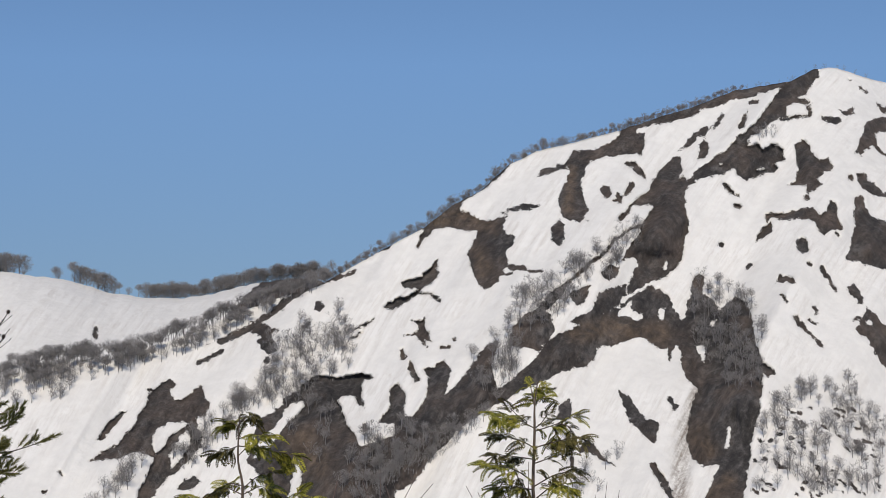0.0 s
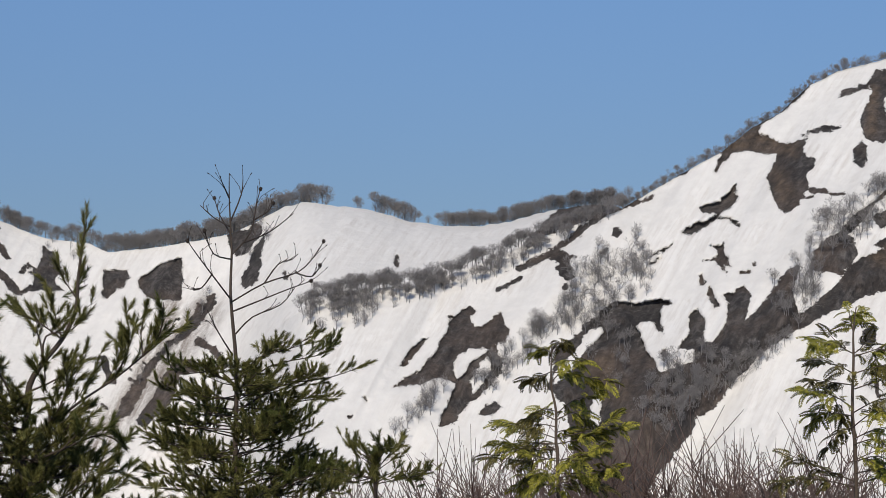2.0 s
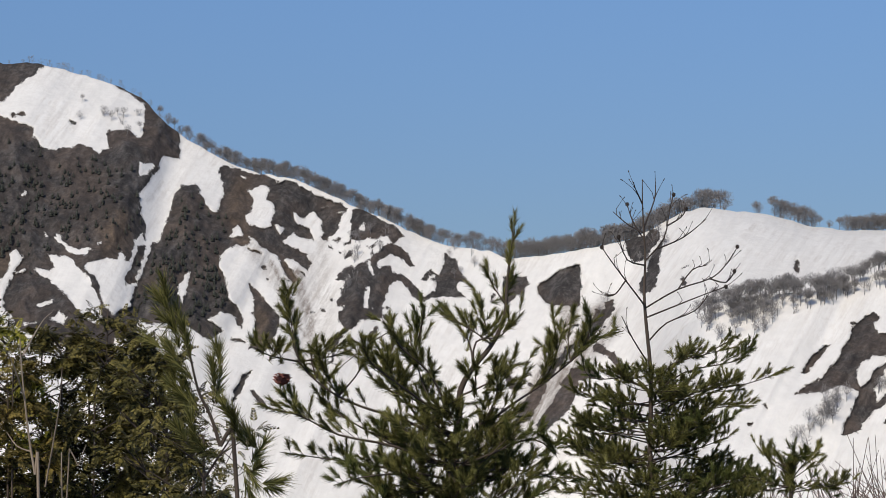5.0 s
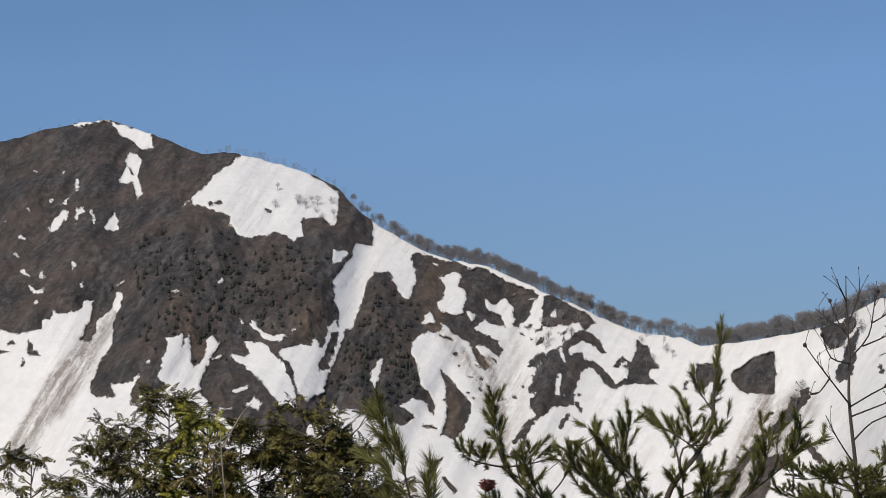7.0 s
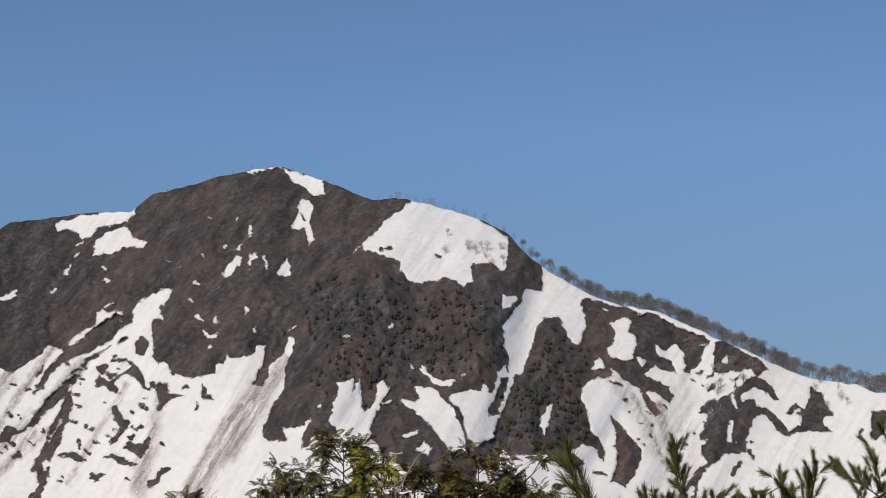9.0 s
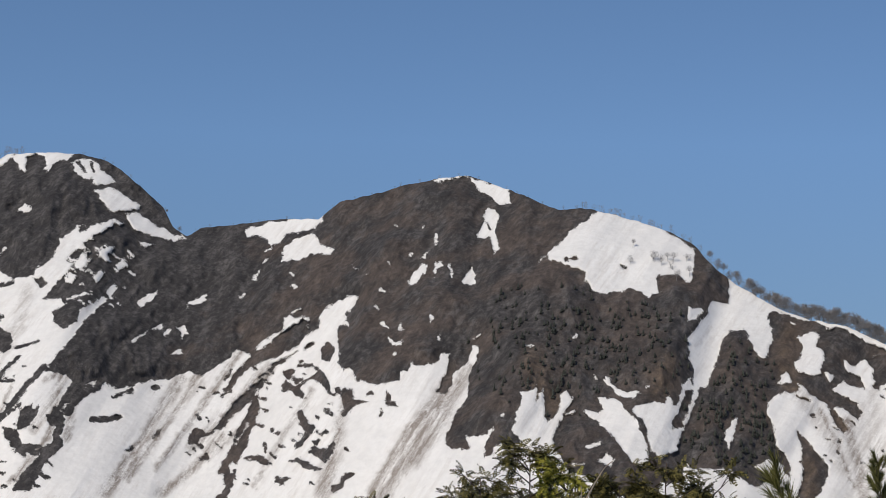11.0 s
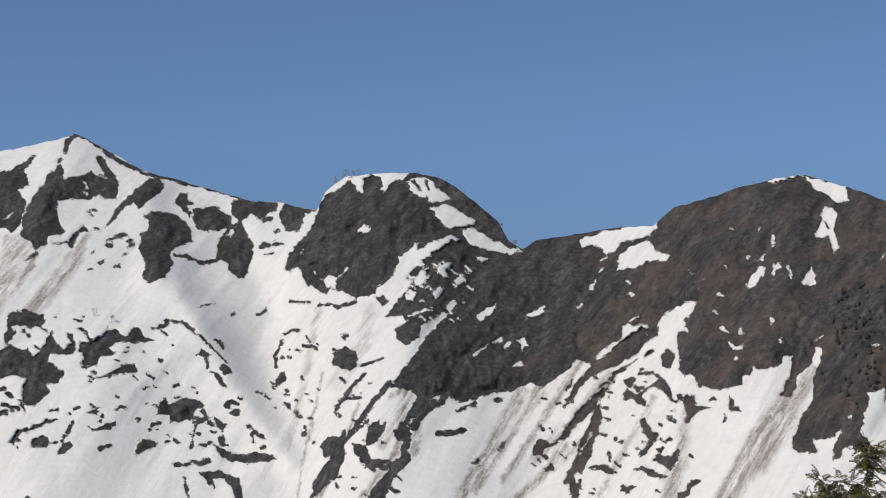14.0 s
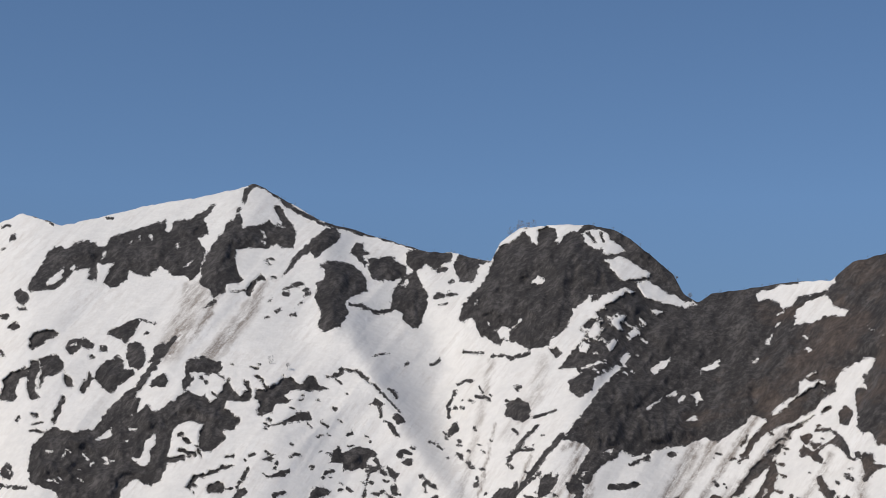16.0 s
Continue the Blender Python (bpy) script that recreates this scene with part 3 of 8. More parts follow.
# ---- patches of the five faces, one by one
snow((1562, 942), (-61, 947), (-54, -278), (1682, -306), (1697, 346), (1553, 547))
bare((1750, 493), (1709, 856), (-29, 867), (-26, 365), (38, 364), (55, 235), (39, 138), (-24, 41), (-24, -23), (48, -32), (104, -73), (104, -186), (216, -188), (369, -102), (425, -95), (482, -6), (466, 35), (450, 68), (434, 101), (418, 121), (426, 125), (442, 146), (458, 133), (458, 97), (474, 68), (491, 51), (499, 59), (507, 116), (511, 149), (532, 100), (524, 132), (527, 157), (548, 145), (576, 137), (573, 124), (576, 96), (589, 74), (589, 42), (605, 25), (572, -7), (605, -32), (621, -16), (645, -25), (653, -52), (678, -58), (670, -9), (646, 20), (651, 33), (670, 13), (719, -1), (732, 7), (719, -34), (776, -35), (793, -10), (777, 31), (753, 80), (728, 113), (724, 146), (721, 196), (704, 221), (697, 262), (718, 270), (729, 220), (745, 204), (775, 182), (778, 146), (794, 126), (822, 129), (811, 145), (795, 182), (787, 220), (782, 248), (807, 244), (812, 219), (836, 211), (882, 207), (894, 218), (899, 194), (923, 185), (930, 160), (968, 155), (1004, 146), (1025, 151), (1058, 159), (1064, 183), (1075, 195), (1092, 186), (1107, 207), (1104, 239), (1113, 270), (1109, 315), (1081, 325), (1089, 346), (1070, 371), (1050, 403), (1075, 406), (1110, 391), (1149, 365), (1169, 337), (1173, 310), (1204, 282), (1227, 253), (1266, 235), (1348, 204), (1362, 223), (1407, 239), (1441, 199), (1504, 159), (1535, 173), (1602, 144), (1643, 143), (1700, 129), (1741, 132))
bare((1177, 330), (1171, 305), (1204, 282), (1230, 252), (1266, 235), (1299, 213), (1332, 204), (1373, 179), (1397, 154), (1421, 120), (1445, 97), (1437, 120), (1413, 162), (1386, 195), (1349, 228), (1316, 254), (1267, 292), (1234, 316), (1210, 330))
snow((1352, 230), (1346, 250), (1308, 279), (1276, 301), (1271, 337), (1246, 342), (1231, 329), (1251, 308), (1280, 287), (1316, 250))
snow((1251, 313), (1215, 335), width=8.1)
snow((1243, 351), (1222, 361), width=6.5)
snow((353, 126), (304, 122), (280, 111), (256, 78), (235, 62), (223, 38), (199, -26), (191, -75), (216, -75), (248, -59), (280, -19), (312, 21), (353, 53), (385, 77), (393, 88), (369, 88), (345, 77), (336, 94))
snow((337, 180), (320, 184), (304, 159), (280, 146), (248, 140), (215, 144), (248, 122), (280, 127), (312, 151))
snow((244, 95), (231, 106), (191, 112), (159, 112), (143, 140), (135, 112), (122, 108), (103, 169), (83, 189), (68, 153), (95, 150), (108, 113), (116, 80), (135, 56), (127, 39), (100, 40), (111, 7), (119, -25), (167, -50), (191, -26), (207, 14), (203, 38), (223, 63), (248, 79))
snow((22, 413), (-42, 397), (-18, 300), (23, 202), (55, 137), (79, 72), (100, 37), (103, 56), (84, 105), (71, 153), (79, 218), (90, 267), (94, 299), (62, 340), (38, 373), (30, 405))
snow((97, 348), (62, 356), (38, 384), (86, 389))
snow((104, -73), (80, -44), (48, -32), (-24, -47), (-23, -119), (40, -104), (88, -105))
snow((353, 177), (361, 193), width=8.1)
snow((210, 159), (199, 160), width=8.1)
snow((557, 268), (541, 268), width=6.5)
snow((421, 297), (413, 305), width=8.1)
snow((638, 65), (630, 74), (618, 71), (625, 57))
snow((442, 76), (418, 81), width=8.1)
snow((377, -21), (344, -12), width=13.0)
snow((417, -75), (385, -70), width=8.1)
snow((352, -61), (320, -36), (296, -52), (304, -73))
snow((533, 513), (509, 543), (460, 576), (443, 604), (378, 649), (357, 668), (263, 657), (182, 625), (118, 589), (69, 555), (73, 511), (86, 462), (110, 470), (118, 486), (158, 486), (182, 478), (183, 446), (170, 429), (199, 429), (207, 413), (223, 429), (247, 437), (264, 442), (280, 432), (304, 429), (337, 426), (353, 429), (369, 437), (381, 453), (394, 461), (394, 486), (410, 502), (435, 502), (459, 514), (492, 519), (512, 527))
bare((448, 527), (443, 527), width=9.8)
bare((428, 529), (423, 529), width=11.4)
bare((290, 511), (273, 501), width=6.5)
bare((509, 538), (505, 523), width=6.5)
snow((743, 760), (685, 744), (619, 727), (613, 686), (651, 678), (668, 702), (701, 710), (718, 735))
snow((684, 669), (660, 669), (648, 645), (654, 604), (647, 554), (660, 534), (674, 584), (707, 578), (714, 588), (694, 625))
bare((681, 622), (674, 605), width=6.5)
snow((858, 747), (800, 761), (758, 773), (738, 763), (775, 756), (825, 743))
snow((913, 438), (897, 474), (872, 504), (855, 500), (864, 475), (891, 445))
snow((876, 516), (864, 537), (848, 541), (856, 516))
snow((834, 558), (830, 591), width=8.1)
snow((839, 483), (831, 508), (814, 511), (806, 495), (822, 488), (830, 463))
snow((789, 500), (781, 467), width=8.1)
snow((756, 451), (739, 476), (726, 499), (715, 476), (711, 446), (731, 440))
snow((851, 343), (846, 359), (829, 348), (841, 330))
snow((825, 293), (816, 302), (810, 280), (824, 280))
snow((969, 300), (961, 284), (944, 272), (919, 272), (927, 259), (952, 262), (966, 275))
snow((940, 309), (928, 330), (923, 309), (911, 306))
snow((945, 239), (939, 239), width=9.8)
snow((910, 527), (902, 532), width=9.8)
snow((955, 614), (950, 614), width=6.5)
snow((871, 610), (867, 612), width=6.5)
snow((713, 286), (695, 301), width=6.5)
snow((1397, 583), (1380, 596), (1347, 597), (1331, 612), (1256, 622), (1182, 666), (1162, 656), (1164, 620), (1189, 596), (1230, 582), (1272, 577), (1288, 552), (1301, 542), (1321, 543), (1338, 567), (1371, 570), (1385, 563))
snow((1287, 489), (1284, 519), (1271, 544), (1247, 566), (1189, 586), (1175, 553), (1130, 538), (1141, 521), (1163, 524), (1196, 520), (1229, 503), (1262, 499))
snow((1616, 380), (1608, 414), (1584, 422), (1559, 431), (1535, 445), (1526, 428), (1504, 424), (1509, 407), (1534, 395), (1550, 398), (1575, 418), (1591, 402), (1596, 384))
snow((1557, 349), (1550, 373), (1525, 385), (1497, 399), (1497, 374), (1525, 366), (1546, 360))
snow((1705, 342), (1673, 379), (1644, 388), (1648, 363), (1681, 350))
snow((1690, 387), (1636, 413), width=8.1)
snow((1663, 281), (1642, 298), (1634, 327), (1626, 314), (1622, 290), (1638, 286))
snow((1581, 295), (1556, 302), (1548, 283), (1539, 278), (1556, 274), (1567, 261), (1567, 283))
snow((1621, 270), (1614, 287), (1597, 294), (1600, 279))
snow((1596, 216), (1579, 230), (1560, 238), (1563, 217))
snow((1703, 255), (1671, 281), width=13.0)
snow((1401, 389), (1388, 398), width=8.1)
snow((1369, 443), (1353, 468), (1340, 476), (1356, 443))
snow((1337, 493), (1329, 501), width=6.5)
snow((1329, 526), (1313, 538), width=6.5)
snow((1604, 359), (1595, 359), width=4.9)
bare((1230, 239), (1249, 222), (1266, 202), (1298, 185), (1315, 168), (1322, 138), (1347, 118), (1346, 89), (1371, 80), (1411, 47), (1435, 14), (1476, -12), (1452, 21), (1428, 55), (1396, 96), (1355, 130), (1331, 163), (1302, 191), (1266, 217))
snow((1347, 138), (1306, 175), width=6.5)
bare((1339, 122), (1333, 72), (1345, 23), (1361, -10), (1368, -43), (1384, -76), (1400, -109), (1424, -125), (1449, -122), (1425, -76), (1410, -43), (1394, 6), (1378, 39), (1362, 72), (1346, 105))
bare((1421, -117), (1432, -133), (1424, -158), (1456, -199), (1420, -198), (1404, -158), (1392, -112))
snow((1417, -101), (1401, -84), (1387, -97), (1408, -125))
snow((1401, -43), (1365, 23), width=6.5)
bare((1533, -37), (1528, -4), (1509, 12), (1489, -4), (1468, -11), (1500, -20), (1511, -42))
bare((1639, -27), (1627, -6), (1607, 6), (1615, -14))
bare((1499, -85), (1478, -64), (1471, -85))
bare((1651, 122), (1635, 130), (1618, 122), (1634, 114))
bare((1467, 107), (1455, 112), width=6.5)
bare((1419, 178), (1435, 150), width=6.5)
bare((1376, -79), (1352, -67), (1319, -72), (1310, -83), (1290, -94), (1318, -94), (1335, -83))
bare((1316, -59), (1316, -26), (1306, -42), (1307, -67))
bare((1273, 139), (1257, 156), (1240, 140), (1215, 140), (1191, 157), (1215, 132), (1202, 115), (1206, 102), (1228, 110), (1248, 126), (1264, 119))
bare((1265, 180), (1241, 189), (1232, 176), (1248, 156), (1265, 169))
bare((1224, 196), (1191, 198), width=8.1)
bare((1204, 247), (1187, 259), width=9.8)
bare((1159, 248), (1143, 265), (1121, 253), (1125, 224), (1134, 207), (1158, 215))
bare((1191, 206), (1166, 190), (1150, 174), (1133, 149), (1129, 116), (1149, 138), (1174, 157), (1207, 150), (1183, 167), (1166, 175))
bare((1116, 133), (1104, 138), (1099, 120), (1112, 117))
bare((1090, 76), (1099, 125), (1083, 137), (1063, 126), (1063, 101), (1020, 97), (1033, 90), (1058, 84), (1074, 68), (1082, 48), (1095, 51))
bare((1028, 110), (1009, 126), (1003, 113))
bare((964, 127), (954, 119), (950, 97), (934, 86), (959, 83), (967, 102))
bare((986, 53), (983, 72), (973, 69), (980, 53))
bare((1222, 58), (1211, 66), (1201, 50), (1189, 33), (1172, 17), (1175, -3), (1188, -8), (1196, -24), (1212, -41), (1229, -49), (1226, -33), (1209, -16), (1196, 0), (1217, 25))
bare((1180, -24), (1163, -15), (1150, -27), (1171, -35))
bare((1187, -53), (1171, -40), (1138, -45), (1117, -23), (1111, -10), (1114, -39), (1121, -72), (1138, -86), (1154, -73), (1171, -57))
bare((1245, -80), (1212, -73), (1187, -86), (1162, -97), (1142, -105), (1162, -109), (1195, -98), (1220, -87))
bare((1145, 1), (1139, 5), width=8.1)
bare((1279, -2), (1272, -1), width=6.5)
bare((1285, -143), (1260, -131), (1236, -131), (1252, -143), (1268, -149))
bare((1120, -154), (1096, -140), (1080, -117), (1047, -112), (1060, -124), (1079, -140), (1087, -157), (1112, -170))
bare((20, 138), (71, 64), (95, -9), width=14.7)
bare((35, 397), (62, 351), width=8.1)
snow((-56, 751), (-1275, 309), (-1266, -45), (-53, -45))
bare((89, -58), (105, -8), (80, 41), (56, 107), (22, 189), (2, 255), (-8, 296), (-28, 321), (-69, 329), (-81, 312), (-94, 288), (-110, 255), (-135, 246), (-143, 271), (-152, 304), (-144, 345), (-136, 370), (-152, 386), (-185, 378), (-227, 361), (-268, 353), (-309, 336), (-350, 336), (-391, 311), (-424, 294), (-472, 277), (-513, 257), (-497, 236), (-488, 203), (-471, 179), (-447, 174), (-439, 187), (-439, 220), (-415, 245), (-439, 253), (-453, 264), (-431, 250), (-398, 245), (-390, 229), (-366, 242), (-349, 245), (-365, 212), (-398, 196), (-406, 179), (-414, 163), (-381, 171), (-357, 188), (-332, 171), (-320, 163), (-337, 147), (-365, 135), (-389, 122), (-405, 97), (-397, 73), (-380, 89), (-356, 106), (-332, 114), (-323, 106), (-340, 89), (-364, 48), (-347, 40), (-331, 65), (-315, 97), (-307, 122), (-282, 130), (-261, 147), (-242, 172), (-225, 180), (-228, 155), (-200, 152), (-167, 147), (-142, 123), (-134, 90), (-142, 57), (-150, 24), (-142, -9), (-150, -74), (72, -74))
snow((-77, 304), (-86, 321), (-119, 329), (-152, 324), (-152, 296), (-143, 271), (-138, 249), (-119, 263), (-102, 271), (-94, 288))
snow((-94, 340), (-119, 354), (-144, 345), (-160, 329), (-119, 329))
snow((-218, 317), (-234, 315), (-251, 328), (-276, 325), (-289, 311), (-275, 287), (-300, 270), (-300, 245), (-288, 208), (-275, 196), (-242, 205), (-217, 213), (-217, 238), (-234, 254), (-239, 287))
snow((-300, 213), (-324, 204), (-327, 188), (-311, 180))
snow((-168, 175), (-176, 197), (-192, 208), (-206, 188), (-209, 172))
snow((-202, 353), (-212, 345), width=8.1)
snow((-305, 331), (-314, 333), width=6.5)
snow((-485, 244), (-493, 243), width=8.1)
snow((-10, 8), (-27, 37), (-48, 41), (-60, 82), (-61, 24), (-51, 4))
bare((-520, 170), (-521, 220), (-529, 252), (-554, 257), (-578, 244), (-611, 219), (-643, 206), (-675, 173), (-642, 153), (-634, 178), (-610, 178), (-593, 154), (-577, 113), (-585, 146), (-602, 170), (-577, 170), (-545, 165), (-528, 167))
snow((-540, 195), (-550, 211), (-562, 216), (-561, 187), (-545, 190))
bare((-500, 151), (-520, 162), width=6.5)
bare((-503, 113), (-517, 130), (-528, 134), (-520, 113), (-506, 105))
bare((-478, 48), (-483, 64), (-503, 81), (-519, 89), (-527, 80), (-511, 56), (-494, 48))
bare((-568, 105), (-593, 121), (-609, 137), (-626, 154), (-653, 149), (-682, 129), (-695, 104), (-709, 83), (-690, 88), (-674, 104), (-650, 118), (-634, 121), (-609, 110), (-593, 97), (-601, 80), (-625, 85), (-641, 88), (-641, 69), (-673, 59), (-697, 42), (-713, 23), (-721, 7), (-737, -10), (-721, -18), (-697, -1), (-689, 23), (-665, 44), (-645, 44), (-632, 31), (-624, 7), (-615, -26), (-615, -58), (-591, -66), (-550, -70), (-525, -88), (-492, -120), (-484, -117), (-517, -74), (-501, -61), (-485, -66), (-485, -50), (-505, -26), (-477, -26), (-494, 7), (-502, 40), (-519, 64), (-536, 89))
snow((-556, -9), (-559, 23), (-576, 31), (-575, -1), (-567, -29), (-586, -34), (-555, -34))
snow((-573, 102), (-584, 64), width=9.8)
bare((-730, 47), (-738, 63), (-754, 72), (-778, 63), (-795, 88), (-795, 120), (-827, 104), (-842, 63), (-861, 42), (-839, 44), (-826, 23), (-833, 6), (-857, -5), (-793, -2), (-745, -5), (-737, -18), (-734, -2), (-769, 15), (-770, 39), (-754, 47))
snow((-749, 52), (-765, 55), width=9.8)
bare((-929, -18), (-937, 6), (-942, -2), (-937, -21))
bare((-966, 14), (-970, 55), (-1033, 54), (-1041, 30), (-1024, 6), (-1001, -2), (-976, -26), (-960, -26))
bare((-1064, 6), (-1072, 30), (-1096, 46), (-1120, 62), (-1141, 78), (-1191, 86), (-1189, -34), (-1126, -34), (-1087, -26), (-1080, -5))
bare((-623, -58), (-631, -83), width=8.1)
snow((-43, -14), (-354, -16), (-352, -353), (169, -346), (168, -118), (-42, -120))
bare((54, 159), (87, 54), (126, -39), (99, -54), (32, -39), (-26, -55), (-44, -79), (-104, -124), (-148, -97), (-104, -64), (-139, -41), (-176, -48), (-204, -97), (-199, -36), (-160, -3), (-155, 53), (-128, 97), (-133, 158))
snow((-45, 76), (-54, 81), (-49, 44), (-35, -6), (-30, -30), (-20, 11), (-23, 39))
bare((-221, 41), (-265, -4), (-315, -65), (-292, -126), (-264, -165), (-226, -148), (-243, -81), (-237, -15))
bare((-175, -313), (-180, -269), (-208, -225), (-229, -214), (-205, -261), (-188, -286))
bare((-231, -275), (-263, -315), width=9.8)
bare((-171, -120), (-209, -130), width=6.5)
bare((-485, -111), (-460, -144), (-438, -174), width=13.0)
snow((3736, 1052), (2690, 1100), (1951, 1030), (1560, 947), (1551, 546), (1731, 421), (1846, 305), (1943, 173), (2106, -13), (2186, -141), (3681, -160))
bare((3508, 557), (3506, 580), (3486, 610), (3464, 646), (3455, 670), (3437, 685), (3417, 687), (3401, 677), (3386, 698), (3347, 706), (3300, 690), (3289, 699), (3270, 722), (3224, 740), (3162, 759), (3124, 775), (3114, 738), (3099, 773), (3051, 778), (3006, 807), (2974, 826), (2987, 808), (3014, 779), (2996, 737), (3019, 731), (3030, 727), (3006, 689), (3016, 649), (3020, 624), (3046, 600), (3063, 616), (3102, 618), (3134, 640), (3157, 617), (3188, 608), (3219, 623), (3230, 598), (3276, 572), (3296, 588), (3285, 612), (3264, 644), (3314, 639), (3315, 592), (3340, 594), (3336, 630), (3382, 617), (3408, 580), (3435, 565), (3508, 552))
snow((3461, 583), (3438, 599), (3410, 627), (3406, 610), (3423, 585), (3445, 574))
snow((3391, 625), (3380, 638), (3373, 630), (3387, 617))
snow((3291, 677), (3303, 649), width=6.5)
snow((3093, 696), (3085, 712), (3080, 698), (3088, 688))
snow((3066, 636), (3048, 661), (3041, 658), (3054, 640))
snow((3121, 738), (3125, 772), (3107, 776), (3102, 761), (3111, 736))
snow((3224, 704), (3221, 713), width=6.5)
snow((3196, 709), (3195, 722), width=6.5)
snow((3162, 715), (3166, 728), width=8.1)
bare((2910, 799), (2901, 779), (2898, 759), (2845, 768), (2822, 788), (2803, 770), (2782, 778), (2796, 804), (2812, 825), (2792, 828), (2771, 798), (2742, 764), (2744, 727), (2752, 704), (2780, 703), (2797, 718), (2823, 702), (2868, 701), (2915, 695), (2921, 660), (2908, 624), (2893, 608), (2904, 596), (2941, 595), (2943, 572), (2979, 551), (2991, 579), (3019, 593), (3013, 644), (2987, 704), (2957, 749), (2926, 785))
snow((2848, 759), (2834, 746), (2822, 725), (2837, 733))
snow((2840, 720), (2835, 718), width=8.1)
snow((2805, 765), (2777, 765), width=6.5)
bare((2903, 833), (2899, 863), (2883, 883), (2860, 897), (2845, 890), (2871, 877), (2884, 855), (2893, 830))
bare((2860, 891), (2818, 866), (2767, 831), (2716, 801), (2679, 785), width=11.4)
bare((2915, 803), (2906, 817), width=6.5)
bare((3514, 779), (3477, 766), (3444, 746), width=6.5)
bare((3291, 774), (3275, 778), width=6.5)
bare((3587, 735), (3567, 739), width=6.5)
bare((3571, 691), (3562, 712), (3547, 719), (3551, 703))
bare((3588, 669), (3580, 674), width=4.9)
bare((3009, 519), (2990, 536), (2970, 547), (2973, 532), (2997, 521))
bare((2933, 579), (2912, 573), (2881, 582), (2865, 601), (2844, 623), (2826, 612), (2857, 599), (2869, 564), (2882, 561), (2886, 575), (2917, 570))
bare((2811, 614), (2798, 616), width=8.1)
bare((2837, 669), (2813, 676), (2799, 668), (2825, 664))
bare((2822, 654), (2815, 655), width=8.1)
bare((2778, 619), (2756, 661), (2730, 695), (2693, 732), (2652, 761), (2622, 767), (2612, 742), (2641, 705), (2687, 678), (2699, 697), (2725, 683), (2752, 643))
bare((2682, 782), (2616, 770), (2574, 758), (2515, 746), (2448, 731), (2381, 711), (2331, 703), (2281, 691), width=9.8)
bare((2414, 690), (2398, 710), (2347, 701), (2323, 707), (2281, 692), (2284, 671), (2305, 669), (2317, 655), (2338, 653), (2360, 669), (2372, 648), (2396, 644), (2413, 660))
bare((2275, 663), (2267, 688), (2251, 704), (2222, 696), (2205, 680), (2164, 676), (2200, 664), (2203, 639), (2221, 614), (2254, 618), (2266, 638))
bare((2573, 712), (2561, 724), (2540, 721), (2539, 699), (2522, 688), (2547, 682), (2530, 666), (2538, 653), (2554, 674), (2577, 690))
bare((2671, 660), (2620, 669), (2572, 662), (2539, 628), (2531, 608), (2533, 580), (2578, 568), (2597, 543), (2580, 520), (2596, 495), (2615, 474), (2655, 464), (2672, 478), (2659, 507), (2681, 566), (2675, 605), (2659, 614), (2651, 645))
bare((2577, 545), (2527, 531), (2490, 520), (2444, 532), width=8.1)
bare((2529, 676), (2467, 684), (2420, 659), (2410, 631), (2448, 618), (2482, 614), (2514, 620), (2523, 648))
bare((2423, 627), (2386, 644), (2369, 611), (2354, 580), (2350, 541), (2377, 479), (2392, 479), (2412, 492), (2426, 523), (2458, 534), (2453, 578))
snow((2426, 602), (2409, 616), (2419, 591), width=6.5)
bare((2320, 649), (2300, 651), width=13.0)
bare((2284, 613), (2274, 613), width=8.1)
bare((2337, 571), (2320, 579), (2295, 576), (2287, 588), (2304, 563), (2325, 563))
bare((2290, 573), (2265, 575), width=6.5)
bare((2312, 545), (2292, 550), width=6.5)
bare((2777, 585), (2720, 601), width=8.1)
bare((2772, 570), (2762, 572), width=14.7)
bare((2717, 583), (2707, 583), width=9.8)
bare((2710, 568), (2699, 570), width=9.8)
bare((2734, 538), (2710, 542), (2718, 553), (2742, 529))
bare((2747, 511), (2740, 511), width=9.8)
bare((2822, 541), (2806, 559), (2809, 541))
bare((2800, 517), (2780, 529), (2775, 520), (2792, 510))
bare((2824, 498), (2811, 500), width=6.5)
bare((2159, 664), (2154, 697), (2138, 721), (2106, 734), (2073, 761), (2040, 806), (1949, 815), (1849, 816), (1749, 783), (1683, 734), (1592, 636), (1551, 562), (1650, 553), (1765, 577), (1881, 585), (1897, 542), (1915, 513), (1954, 473), (1985, 455), (1997, 430), (2056, 421), (2093, 440), (2113, 443), (2129, 448), (2136, 432), (2189, 456), (2201, 478), (2216, 515), (2249, 498), (2261, 506), (2245, 549), (2217, 582), (2183, 623), (2164, 663))
snow((2073, 763), (2057, 783), (2029, 806), (1892, 807), (1890, 783), (1912, 768), (1943, 759), (1965, 729), (1981, 732), (1975, 752), (1980, 774), (2007, 777), (2027, 770), (2023, 752), (2031, 727), (2043, 732), (2051, 752))
bare((2028, 762), (2005, 775), (1980, 770), (1975, 749), (1991, 729), (2011, 719), (2026, 735))
snow((1898, 763), (1874, 774), (1824, 768), (1815, 742), (1765, 711), (1799, 702), (1832, 699), (1840, 717), (1865, 715), (1890, 733))
bare((1882, 763), (1857, 733), width=6.5)
bare((1845, 763), (1835, 737), width=6.5)
snow((1832, 687), (1782, 694), (1732, 668), (1696, 644), (1707, 632), (1782, 622), (1807, 651))
snow((1740, 619), (1699, 624), (1650, 586), (1565, 554), (1576, 547), (1641, 543), (1658, 527), (1682, 550), (1715, 578))
